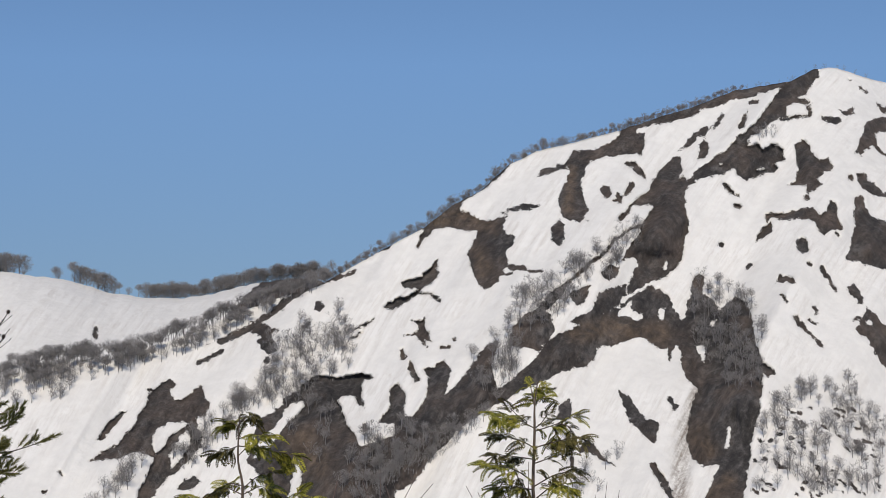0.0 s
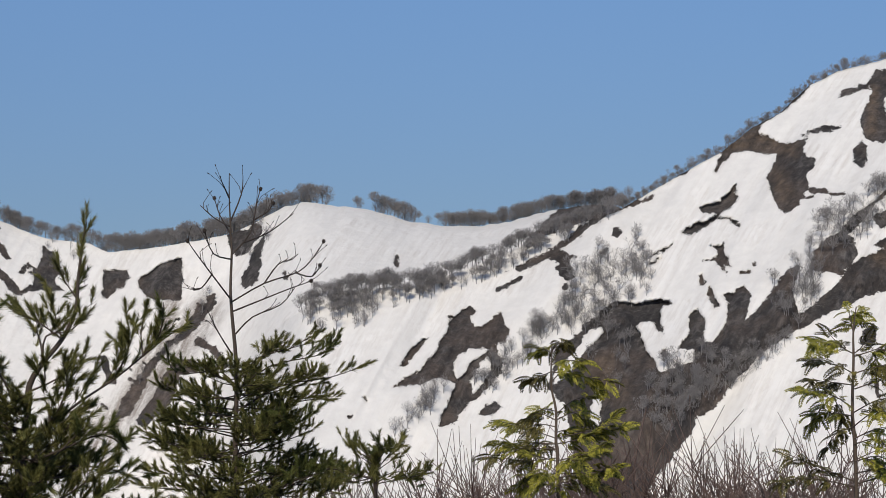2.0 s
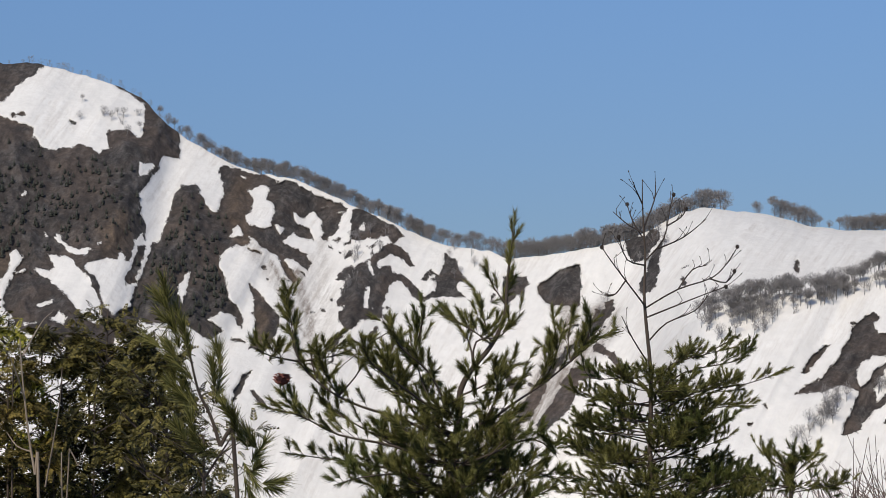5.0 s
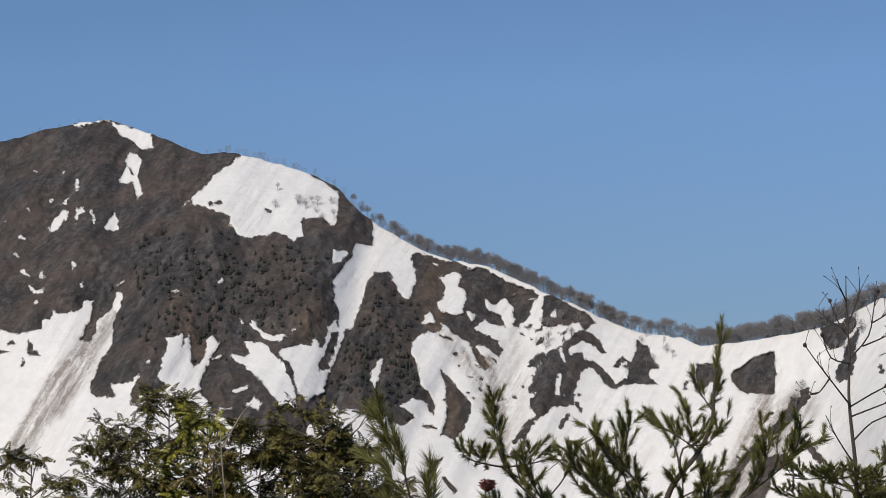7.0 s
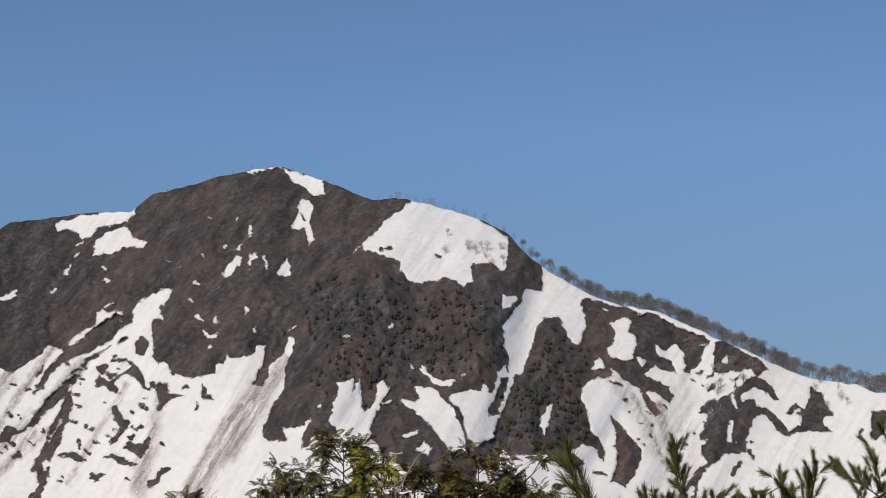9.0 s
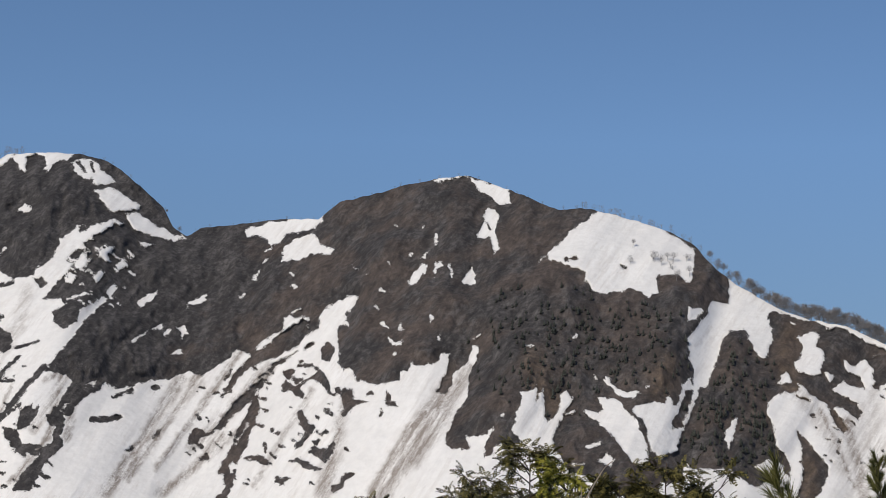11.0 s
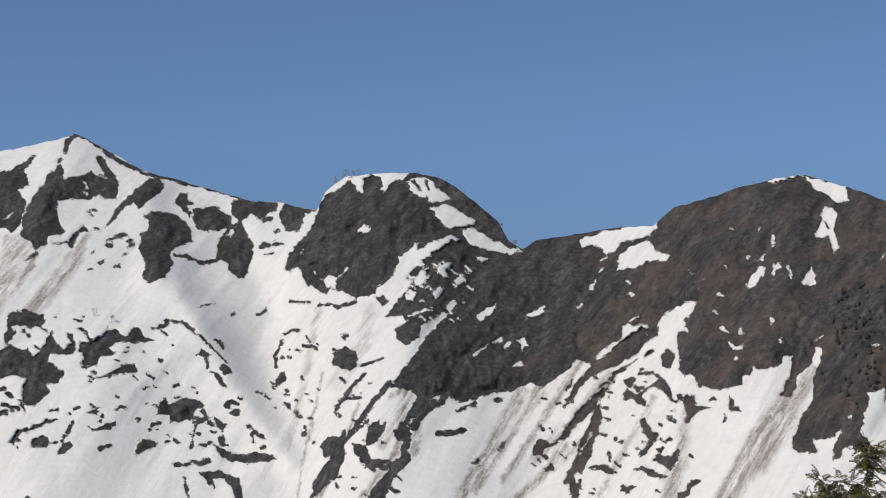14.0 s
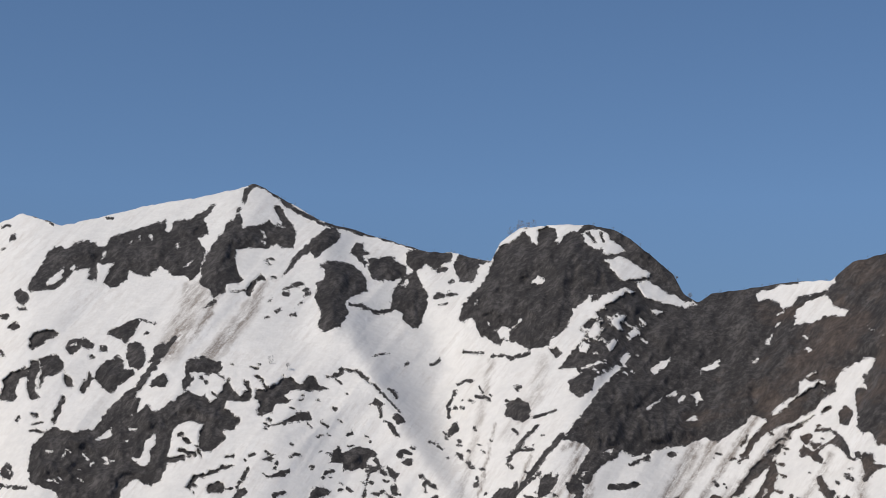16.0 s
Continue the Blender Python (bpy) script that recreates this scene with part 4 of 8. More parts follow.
snow((1913, 551), (1847, 577), (1781, 602), (1740, 594), (1806, 552), (1863, 502), (1913, 452), (1962, 432), (1987, 443), (1946, 485), (1905, 527))
snow((2153, 478), (2128, 488), (2111, 480), (2108, 445), (2128, 450), (2144, 463))
snow((2111, 467), (2075, 505), width=6.5)
snow((2050, 616), (2030, 633), (2000, 625), (2022, 611))
snow((2215, 548), (2204, 573), (2207, 548))
snow((2171, 495), (2166, 489), width=6.5)
bare((2243, 412), (2218, 406), (2185, 408), width=6.5)
bare((2160, 397), (2127, 402), width=6.5)
bare((2119, 400), (2102, 391), (2053, 410), (2045, 434), width=8.1)
bare((1995, 423), (1970, 427), (1954, 411), (1970, 399))
bare((1945, 386), (1929, 411), (1896, 444), (1880, 469), (1905, 481), (1880, 505), (1822, 527), (1765, 520), (1731, 454), (1764, 388), (1830, 355), (1862, 338), (1865, 305), (1895, 285), (1928, 301), (1936, 329), (1904, 354), (1912, 370), (1961, 366))
snow((1858, 410), (1850, 412), width=9.8)
snow((1892, 367), (1846, 386), width=8.1)
bare((2120, 260), (2084, 281), (2046, 266), (2046, 229), (2067, 207), (2092, 216), (2117, 228))
bare((2034, 224), (2001, 234), (1969, 241), width=8.1)
bare((2107, 97), (2075, 146), (2026, 196), width=9.8)
bare((2099, 121), (2074, 127), (2038, 129), width=8.1)
bare((2033, 73), (1992, 123), (1951, 173), width=13.0)
bare((2097, -13), (2057, 40), (2024, 77), width=11.4)
bare((2155, -13), (2130, 15), (2098, 15), (2082, 40), (2089, -25), (2138, -42))
bare((2007, 0), (1983, 33), (1967, 61), (1963, 42), (1978, 12))
bare((1942, 29), (1918, 39), (1910, 59), (1893, 35), (1893, 7), (1913, 23))
bare((2622, 329), (2598, 343), (2598, 356), width=9.8)
bare((2598, 351), (2557, 352), (2523, 325), width=6.5)
# this one strip stands for a shaded edge, drawn as dark bare ground
bare((2523, 325), (2472, 279), (2422, 231), width=4.9)
bare((2513, 254), (2497, 271), (2472, 255), (2480, 246))
bare((2485, 246), (2481, 214), width=8.1)
bare((2456, 296), (2445, 293), (2434, 272), width=8.1)
bare((2446, 214), (2438, 231), (2413, 215), (2408, 202), (2430, 195))
bare((2411, 368), (2405, 371), width=8.1)
bare((2508, 394), (2483, 401), (2462, 403), width=4.9)
bare((2258, 313), (2234, 325), (2217, 328), width=8.1)
bare((2266, 296), (2274, 275), (2285, 246), (2281, 217), width=8.1)
bare((2288, 241), (2277, 253), (2275, 217), (2285, 212))
bare((2284, 171), (2273, 201), (2257, 211), (2253, 184), (2272, 168))
bare((2200, 284), (2183, 276), (2167, 271), width=8.1)
bare((2192, 309), (2183, 292), width=6.5)
bare((2252, 152), (2249, 150), width=6.5)
bare((2224, 119), (2221, 119), width=8.1)
bare((2252, 109), (2247, 108), width=9.8)
bare((2224, 90), (2220, 87), width=9.8)
bare((2289, 99), (2285, 99), width=6.5)
bare((2185, 71), (2177, 73), width=8.1)
bare((2203, 25), (2196, 28), width=13.0)
bare((2175, -1), (2170, -1), width=8.1)
bare((2628, 80), (2617, 113), (2601, 129), (2592, 108), (2559, 97), (2535, 118), (2502, 123), (2489, 110), (2510, 95), (2526, 74), (2493, 74), (2468, 70), (2501, 66), (2542, 68), (2575, 81), (2608, 80))
bare((2656, 34), (2640, 55), (2616, 67), (2608, 56), (2632, 51), (2648, 31))
bare((2577, 166), (2561, 171), width=8.1)
bare((2667, 156), (2651, 158), width=4.9)
bare((2740, 101), (2718, 101), width=8.1)
bare((2763, 53), (2747, 57), width=13.0)
bare((2576, 130), (2560, 130), width=4.9)
bare((2524, -16), (2517, 33), (2509, 66), width=4.9)
bare((2460, 75), (2443, 59), (2427, 51), (2435, 26), (2451, 42))
bare((2451, 18), (2434, 21), (2426, 2), (2414, -14), (2442, -7))
bare((2483, -2), (2467, 9), (2462, 4), (2475, -10))
bare((2423, 114), (2395, 115), width=13.0)
bare((2406, 84), (2399, 84), width=16.3)
bare((2364, 43), (2356, 44), width=13.0)
bare((2352, 27), (2344, 3), width=6.5)
bare((2322, -13), (2316, -13), width=9.8)
bare((2687, -35), (2680, -2), (2664, 11), (2631, 7), (2623, -1), (2647, -18))
bare((2769, 290), (2770, 336), (2745, 315), (2712, 308), (2691, 333), (2675, 328), (2671, 309), (2638, 293), (2695, 288), (2736, 291))
bare((2765, 258), (2755, 258), width=13.0)
bare((2734, 204), (2718, 226), (2689, 226), (2685, 202), (2710, 206))
bare((3564, 449), (3552, 462), (3536, 466), (3530, 446), (3547, 438))
bare((3576, 480), (3565, 481), width=11.4)
bare((3547, 546), (3532, 560), (3511, 544), (3503, 523), (3519, 515), (3539, 530))
bare((3530, 506), (3514, 507), width=8.1)
bare((3499, 415), (3487, 435), (3448, 449), (3416, 440), (3431, 425), (3454, 415), (3477, 392), (3493, 389))
bare((3398, 402), (3387, 417), (3367, 423), (3343, 426), (3318, 416), (3316, 396), (3334, 396), (3350, 407), (3361, 390), (3376, 374), (3393, 389))
snow((3379, 403), (3366, 408), width=8.1)
bare((3301, 392), (3297, 403), (3281, 404), (3280, 386))
bare((3320, 372), (3312, 372), width=8.1)
bare((3279, 437), (3248, 464), (3224, 476), (3192, 485), (3183, 477), (3199, 460), (3206, 435), (3230, 413), (3243, 426), (3263, 437))
bare((3184, 482), (3143, 473), width=4.9)
bare((3172, 444), (3164, 446), width=6.5)
bare((3220, 370), (3221, 410), (3197, 418), (3173, 407), (3166, 363), (3179, 343), (3211, 346))
bare((3141, 413), (3116, 421), (3108, 405), (3100, 422), (3088, 430), (3115, 381), (3139, 364), (3160, 363), (3144, 380))
bare((3088, 430), (3115, 389), (3154, 339), (3185, 289), (3216, 264), width=16.3)
bare((3200, 273), (3247, 228), (3278, 185), (3304, 149), width=24.4)
bare((3314, 310), (3295, 351), (3263, 365), (3244, 377), (3231, 361), (3224, 337), (3195, 338), (3202, 321), (3234, 296), (3257, 271), (3276, 274), (3290, 295))
bare((3468, 355), (3445, 372), (3421, 380), (3401, 357), (3403, 332), (3426, 315), (3450, 310), (3465, 274), (3459, 323))
bare((3574, 255), (3568, 295), (3546, 320), (3515, 334), (3499, 330), (3501, 313), (3521, 305), (3531, 272), (3530, 243), (3605, 238), (3606, 270))
bare((3499, 330), (3492, 354), (3476, 359), (3467, 330), (3474, 306), (3480, 274), (3464, 250), (3487, 244), (3496, 273))
bare((3395, 324), (3378, 309), (3369, 285), (3385, 284), (3402, 308))
bare((3353, 277), (3338, 302), (3323, 326), (3318, 310), (3329, 286), (3337, 266))
bare((3153, 298), (3129, 323), (3113, 332), (3102, 316), (3107, 291), (3128, 295), (3148, 290))
bare((3052, 350), (3034, 375), (3004, 383), (2976, 368), (2952, 368), (2946, 344), (2959, 335), (2937, 316), (2967, 332), (3000, 334), (3024, 342), (3040, 333), (3024, 321), (3047, 284), (3060, 276), (3056, 313))
bare((3481, 9), (3488, 65), (3477, 113), (3451, 146), (3421, 170), (3404, 163), (3364, 155), (3325, 164), (3301, 157), (3270, 190), (3247, 223), (3216, 256), (3176, 257), (3190, 216), (3214, 196), (3175, 224), (3156, 246), (3142, 220), (3110, 231), (3086, 251), (3055, 276), (3039, 284), (3014, 269), (2995, 274), (2981, 245), (2957, 270), (2937, 303), (2926, 320), (2917, 287), (2892, 271), (2868, 288), (2885, 317), (2868, 313), (2857, 272), (2867, 255), (2899, 255), (2932, 257), (2939, 229), (2915, 222), (2890, 198), (2905, 176), (2938, 172), (2929, 148), (2953, 123), (2976, 106), (3001, 111), (3007, 138), (2998, 187), (3036, 195), (3068, 186), (3084, 166), (3090, 121), (3097, 72), (3111, 23), (3143, 6), (3184, 25), (3200, 21), (3223, -3), (3237, -60), (3403, -62), (3405, -14), (3445, -2))
snow((3205, 167), (3189, 170), width=8.1)
snow((3213, 134), (3208, 134), width=6.5)
snow((3165, 103), (3159, 135), (3140, 155), (3127, 152), (3131, 128), (3142, 111), (3145, 71), (3161, 58), (3194, 78), (3199, 89), (3170, 83))
snow((3393, 82), (3382, 107), (3370, 96), width=6.5)
snow((3434, 98), (3418, 101), width=6.5)
snow((3438, 17), (3423, 26), (3410, 18), (3430, 8))
snow((3310, 60), (3301, 71), width=6.5)
snow((3273, 69), (3269, 77), width=6.5)
snow((3348, 48), (3340, 48), width=6.5)
snow((3300, 133), (3277, 157), (3253, 169), (3260, 150), (3284, 133))
snow((3078, 153), (3068, 170), (3028, 187), (3003, 174), (3010, 130), (3017, 106), (3057, 108))
bare((3062, 154), (3056, 154), width=13.0)
bare((3044, 138), (3037, 136), width=13.0)
bare((3061, 111), (3017, 98), width=9.8)
bare((3097, 80), (3049, 89), width=13.0)
snow((3202, -14), (3191, 14), (3159, 6), (3126, -18), (3158, -34))
bare((3038, 5), (3015, 33), (2990, 38), (2958, 50), (2934, 62), (2907, 67), width=8.1)
bare((2927, 94), (2908, 95), width=9.8)
bare((2981, 1), (2973, 12), (2949, 21), (2928, 13), (2932, -6), (2948, -12), (2976, -10))
bare((2892, 7), (2877, 35), (2858, 60), width=8.1)
bare((2907, -30), (2892, -6), (2868, 3), (2862, -9), (2883, -27))
bare((2857, 99), (2846, 104), width=8.1)
bare((2821, 85), (2805, 100), (2786, 102), (2800, 85))
bare((2793, 64), (2777, 74), (2783, 61))
bare((2820, 47), (2795, 45), (2771, 53), (2747, 52), (2754, 37), (2779, 40), (2803, 36))
bare((2786, -15), (2757, -7), width=11.4)
bare((2843, 289), (2818, 289), (2794, 306), (2770, 320), (2746, 327), (2729, 311), (2736, 291), (2761, 274), (2744, 261), (2760, 254), (2785, 249), (2800, 224), (2830, 219), (2841, 231), (2831, 256), (2851, 264))
bare((2816, 191), (2783, 192), (2742, 209), (2723, 226), (2685, 218), (2688, 202), (2726, 201), (2767, 189))
bare((3580, 380), (3570, 371), width=9.8)
bare((3527, 184), (3517, 192), width=8.1)
bare((3481, 201), (3471, 201), width=13.0)
bare((3558, 47), (3543, 64), (3534, 48), (3526, 35), (3541, 16), (3557, 23))
bare((3579, -1), (3493, -3), width=8.1)
bare((3484, 158), (3452, 154), width=8.1)
bare((3484, 177), (3453, 178), width=4.9)
bare((3421, 186), (3407, 224), (3397, 252), width=13.0)
bare((1535, 587), (1641, 534), (1732, 495), (1764, 454), (1772, 380), (1846, 305), (1878, 256), (1943, 173), (1845, 190), (1617, 308), (1454, 456))
snow((1698, 364), (1669, 389), (1633, 406), (1649, 376), (1685, 348))
bare((1872, 581), (1765, 589), (1650, 557), (1543, 565), (1625, 517), (1732, 484), (1781, 434), (1847, 447), (1896, 433), (1847, 511))
snow((1745, 619), (1699, 624), (1650, 589), (1561, 555), (1597, 547), (1650, 558), (1699, 583))
snow((1922, 538), (1847, 573), (1781, 600), (1752, 595), (1814, 560), (1872, 515), (1926, 452), (1970, 435), (1946, 477))
snow((1883, 469), (1863, 496), (1840, 509), (1847, 486), (1824, 490), (1843, 463), (1870, 453))
snow((1811, 509), (1784, 526), (1765, 520), (1788, 500), (1774, 480), (1801, 486))
snow((1912, 423), (1889, 443), (1866, 433), (1889, 407))
snow((1830, 434), (1804, 454), (1791, 444), (1813, 417))
snow((1764, 470), (1738, 490), (1732, 471), (1754, 451))
snow((1787, 394), (1764, 418), (1751, 405), (1774, 378))
snow((1699, 543), (1653, 535), (1682, 520))
snow((-1787, -87), (-2222, 85), (-2451, 218), (-2448, 721), (-3345, 803), (-3918, 1002), (-4313, 940), (-4291, -803), (-2035, -826), (-1712, -520), (-1708, -200))
bare((-2189, 126), (-2451, 218), (-2500, 231), (-2517, 256), (-2583, 289), (-2591, 309), (-2665, 326), (-2682, 351), (-2764, 384), (-2768, 359), (-2789, 376), (-2806, 388), (-2839, 389), (-2897, 380), (-2927, 381), (-2922, 360), (-2906, 335), (-2894, 310), (-2902, 285), (-2911, 260), (-2922, 236), (-2935, 207), (-2955, 211), (-2980, 227), (-2997, 260), (-3008, 277), (-3021, 264), (-3063, 265), (-3060, 277), (-3010, 280), (-3005, 310), (-3021, 335), (-3033, 360), (-3021, 368), (-3002, 363), (-2997, 393), (-3005, 418), (-3017, 431), (-2993, 418), (-2963, 409), (-2939, 406), (-2922, 418), (-2897, 431), (-2872, 437), (-2867, 447), (-2889, 475), (-2914, 484), (-2963, 517), (-2980, 533), (-3005, 558), (-3022, 583), (-3046, 608), (-3096, 632), (-3179, 656), (-3278, 681), (-3279, 804), (-2450, 391))
bare((-2173, 52), (-2263, 93), (-2352, 160), (-2426, 213), (-2517, 246), width=17.9)
bare((-2263, 80), (-2271, 95), (-2295, 102), (-2320, 94), (-2340, 85), (-2317, 80), (-2332, 48), (-2337, 24), (-2317, 16), (-2291, 36), (-2279, 52), (-2291, 69))
bare((-2583, 293), (-2616, 306), width=4.9)
bare((-2533, 243), (-2566, 263), width=6.5)
bare((-2745, 331), (-2756, 351), (-2768, 373), width=8.1)
bare((-2993, 434), (-3022, 446), (-3063, 456), (-3109, 454), (-3071, 441), (-3022, 437))
bare((-3096, 533), (-3113, 558), (-3146, 566), (-3179, 574), (-3187, 563), (-3154, 558), (-3126, 545))
bare((-3179, 574), (-3204, 607), (-3229, 612), (-3278, 620), (-3320, 639), (-3344, 655), (-3410, 663), (-3410, 619), (-3402, 597), (-3377, 606), (-3328, 598), (-3287, 593), (-3253, 582), (-3237, 557), (-3225, 516), (-3225, 483), (-3237, 458), (-3245, 434), (-3228, 414), (-3248, 409), (-3220, 406), (-3195, 414), (-3170, 417), (-3159, 459), (-3166, 492), (-3187, 525), (-3192, 558))
bare((-3137, 360), (-3142, 393), (-3162, 412), (-3174, 393), (-3175, 351), (-3162, 331), (-3146, 343))
bare((-3336, 619), (-3344, 639), (-3369, 647), (-3394, 675), (-3419, 684), (-3493, 695), (-3550, 710), (-3575, 726), (-3640, 742), (-3657, 753), (-3705, 757), (-3746, 772), (-3803, 787), (-3827, 798), (-3803, 820), (-3674, 847), (-3510, 785), (-3345, 705))
bare((-3916, 838), (-3913, 817), (-3892, 793), (-3875, 762), (-3851, 754), (-3895, 745), (-3883, 737), (-3843, 746), (-3822, 730), (-3819, 706), (-3794, 698), (-3770, 683), (-3737, 659), (-3713, 643), (-3705, 618), (-3721, 621), (-3737, 626), (-3753, 610), (-3786, 625), (-3810, 609), (-3809, 576), (-3777, 568), (-3801, 555), (-3785, 547), (-3753, 539), (-3704, 520), (-3680, 537), (-3672, 554), (-3623, 538), (-3557, 522), (-3549, 539), (-3590, 571), (-3656, 619), (-3688, 651), (-3737, 691), (-3770, 731), (-3795, 771), (-3819, 795), (-3852, 827), (-3876, 850))
snow((-3628, 574), (-3634, 574), width=6.5)
snow((-3740, 551), (-3753, 554), width=6.5)
bare((-3717, 745), (-3738, 748), width=9.8)
bare((-3677, 671), (-3689, 692), (-3708, 716), (-3697, 676))
bare((-3607, 669), (-3624, 701), (-3640, 717), (-3637, 698), (-3620, 677))
bare((-3509, 613), (-3533, 637), (-3558, 661), (-3583, 677), (-3604, 677), (-3587, 653), (-3566, 653), (-3550, 629))
bare((-3566, 588), (-3574, 628), (-3586, 645), (-3599, 617), (-3595, 600), (-3582, 587))
bare((-3352, 573), (-3374, 581), (-3390, 573), (-3410, 540), (-3415, 528), (-3390, 540), (-3374, 561))
bare((-3281, 499), (-3295, 513), (-3311, 504), (-3311, 483), (-3294, 475))
bare((-3311, 463), (-3327, 474), (-3327, 491), (-3344, 474), (-3341, 458))
bare((-3349, 479), (-3360, 507), (-3377, 524), (-3383, 507), (-3364, 483))
bare((-3492, 588), (-3514, 591), (-3520, 555), (-3508, 523), (-3525, 539), (-3533, 522), (-3549, 535), (-3557, 519), (-3533, 506), (-3528, 473), (-3532, 440), (-3537, 399), (-3527, 358), (-3520, 309), (-3515, 293), (-3499, 268), (-3466, 243), (-3441, 232), (-3417, 224), (-3384, 202), (-3351, 186), (-3368, 227), (-3376, 252), (-3393, 285), (-3389, 301), (-3343, 293), (-3360, 318), (-3373, 342), (-3393, 359), (-3401, 392), (-3418, 425), (-3442, 449), (-3426, 457), (-3377, 450), (-3344, 409), (-3327, 409), (-3360, 441), (-3393, 474), (-3426, 499), (-3438, 523), (-3451, 548), (-3476, 572))
bare((-3129, 186), (-3178, 219), (-3244, 277), (-3294, 310), (-3319, 351), (-3393, 392), width=8.1)
bare((-3286, 260), (-3310, 277), (-3335, 268), (-3332, 252), (-3310, 232), (-3286, 241))
snow((-3455, 260), (-3466, 285), (-3478, 289), (-3471, 265))
bare((-2452, -46), (-2518, -51), (-2559, -46), (-2584, -38), (-2609, -46), (-2620, -54), (-2597, -57), (-2584, -71), (-2584, -103), (-2593, -136), (-2576, -128), (-2564, -103), (-2527, -103), (-2510, -120), (-2527, -145), (-2543, -186), (-2568, -218), (-2580, -251), (-2618, -243), (-2684, -218), (-2683, -185), (-2634, -182), (-2667, -136), (-2667, -87), (-2691, -70), (-2713, -103), (-2708, -161), (-2733, -169), (-2758, -136), (-2774, -103), (-2782, -54), (-2766, -29), (-2790, -21), (-2823, -4), (-2843, -21), (-2840, -54), (-2823, -103), (-2848, -87), (-2889, -37), (-2914, -4), (-2955, 46), (-2980, 54), (-2980, 29), (-2964, -4), (-2964, -37), (-2980, -86), (-3005, -70), (-3046, -37), (-3087, -4), (-3120, 46), (-3153, 71), (-3178, 79), (-3228, 112), (-3277, 128), (-3310, 145), (-3343, 161), (-3376, 186), (-3425, 214), (-3458, 202), (-3482, 178), (-3490, 161), (-3506, 128), (-3514, 112), (-3526, 128), (-3531, 161), (-3547, 194), (-3548, 227), (-3564, 251), (-3580, 243), (-3580, 194), (-3607, 169), (-3628, 145), (-3645, 161), (-3669, 185), (-3701, 169), (-3717, 128), (-3725, 63), (-3749, -19), (-3740, -132), (-3715, -230), (-3698, -343), (-3681, -440), (-3568, -441), (-3601, -344), (-3626, -299), (-3577, -304), (-3545, -280), (-3529, -231), (-3538, -150), (-3562, -84), (-3530, -52), (-3514, -3), (-3514, 30), (-3506, 46), (-3490, 30), (-3481, -3), (-3478, 38), (-3457, 35), (-3424, 54), (-3400, 71), (-3343, 54), (-3310, 43), (-3269, 35), (-3260, -3), (-3236, -20), (-3203, -23), (-3162, -36), (-3129, -53), (-3096, -70), (-3054, -86), (-3013, -111), (-2980, -127), (-2931, -160), (-2898, -177), (-2865, -205), (-2832, -243), (-2799, -267), (-2766, -316), (-2742, -349), (-2684, -382), (-2668, -431), (-2586, -528), (-2505, -656), (-2391, -688), (-2341, -559), (-2307, -349), (-2257, -300), (-2273, -218), (-2289, -169), (-2338, -145), (-2354, -136), (-2357, -112), (-2395, -95), (-2428, -62))
snow((-3330, 137), (-3351, 161), (-3376, 173), (-3372, 148), (-3403, 137), (-3408, 120), (-3384, 112), (-3359, 132), (-3335, 125))
snow((-3449, 112), (-3449, 153), (-3474, 153), (-3462, 117))
snow((-3596, 112), (-3620, 120), (-3607, 96))
snow((-3555, 46), (-3579, 43), (-3587, 14), (-3584, -11), (-3563, 22))
snow((-3651, -198), (-3642, -247), width=13.0)
bare((-3732, -19), (-3757, -10), (-3784, -35), (-3764, -48))
bare((-3013, 42), (-3021, 95), (-3063, 137), (-3104, 153), (-3121, 186), (-3154, 208), (-3183, 219), (-3162, 178), (-3121, 145), (-3137, 125), (-3149, 87), (-3125, 57), (-3104, 29), (-3063, 38))
bare((-3187, 194), (-3228, 211), (-3253, 219), (-3244, 194), (-3236, 170), (-3211, 161), (-3195, 178))
bare((-3261, 153), (-3277, 194), (-3318, 211), (-3359, 219), (-3343, 178), (-3318, 153), (-3277, 128), (-3211, 104), (-3195, 112))
bare((-2649, 152), (-2682, 177), (-2732, 194), (-2757, 210), (-2707, 210), (-2702, 224), (-2723, 235), (-2757, 244), (-2773, 260), (-2798, 285), (-2806, 293), (-2801, 268), (-2811, 252), (-2790, 227), (-2765, 219), (-2748, 194), (-2707, 164), (-2666, 147))
bare((-2748, 199), (-2782, 194), (-2815, 173), width=6.5)
bare((-2988, 252), (-3021, 256), width=6.5)
bare((-3071, 264), (-3112, 260), width=6.5)
bare((-2443, 143), (-2451, 168), (-2468, 172), (-2473, 152), (-2459, 139))
bare((-2407, 94), (-2427, 110), (-2435, 110), (-2419, 92))
bare((-2567, 89), (-2600, 108), (-2621, 123), (-2600, 99))
bare((-2547, 61), (-2575, 78), (-2592, 89), (-2567, 65))
bare((-2740, 78), (-2752, 90), (-2732, 119), (-2757, 111), (-2765, 125), (-2769, 95), (-2782, 70), (-2787, 54), (-2765, 62), (-2777, 29), (-2762, 53), (-2740, 70), (-2704, 70))
bare((-2696, 29), (-2708, 32), (-2713, 4), (-2699, 4))
bare((-2716, -29), (-2727, -4), (-2741, -29), (-2754, -62), (-2741, -62))
bare((-2820, 37), (-2843, 37), width=9.8)
bare((-2853, 64), (-2858, 60), width=6.5)
bare((-2593, -210), (-2585, -189), (-2598, -182), (-2608, -202))
bare((-3145, -86), (-3124, -97), width=8.1)
bare((-3153, -176), (-3161, -135), (-3186, -114), (-3198, -127), (-3194, -160), (-3178, -176))
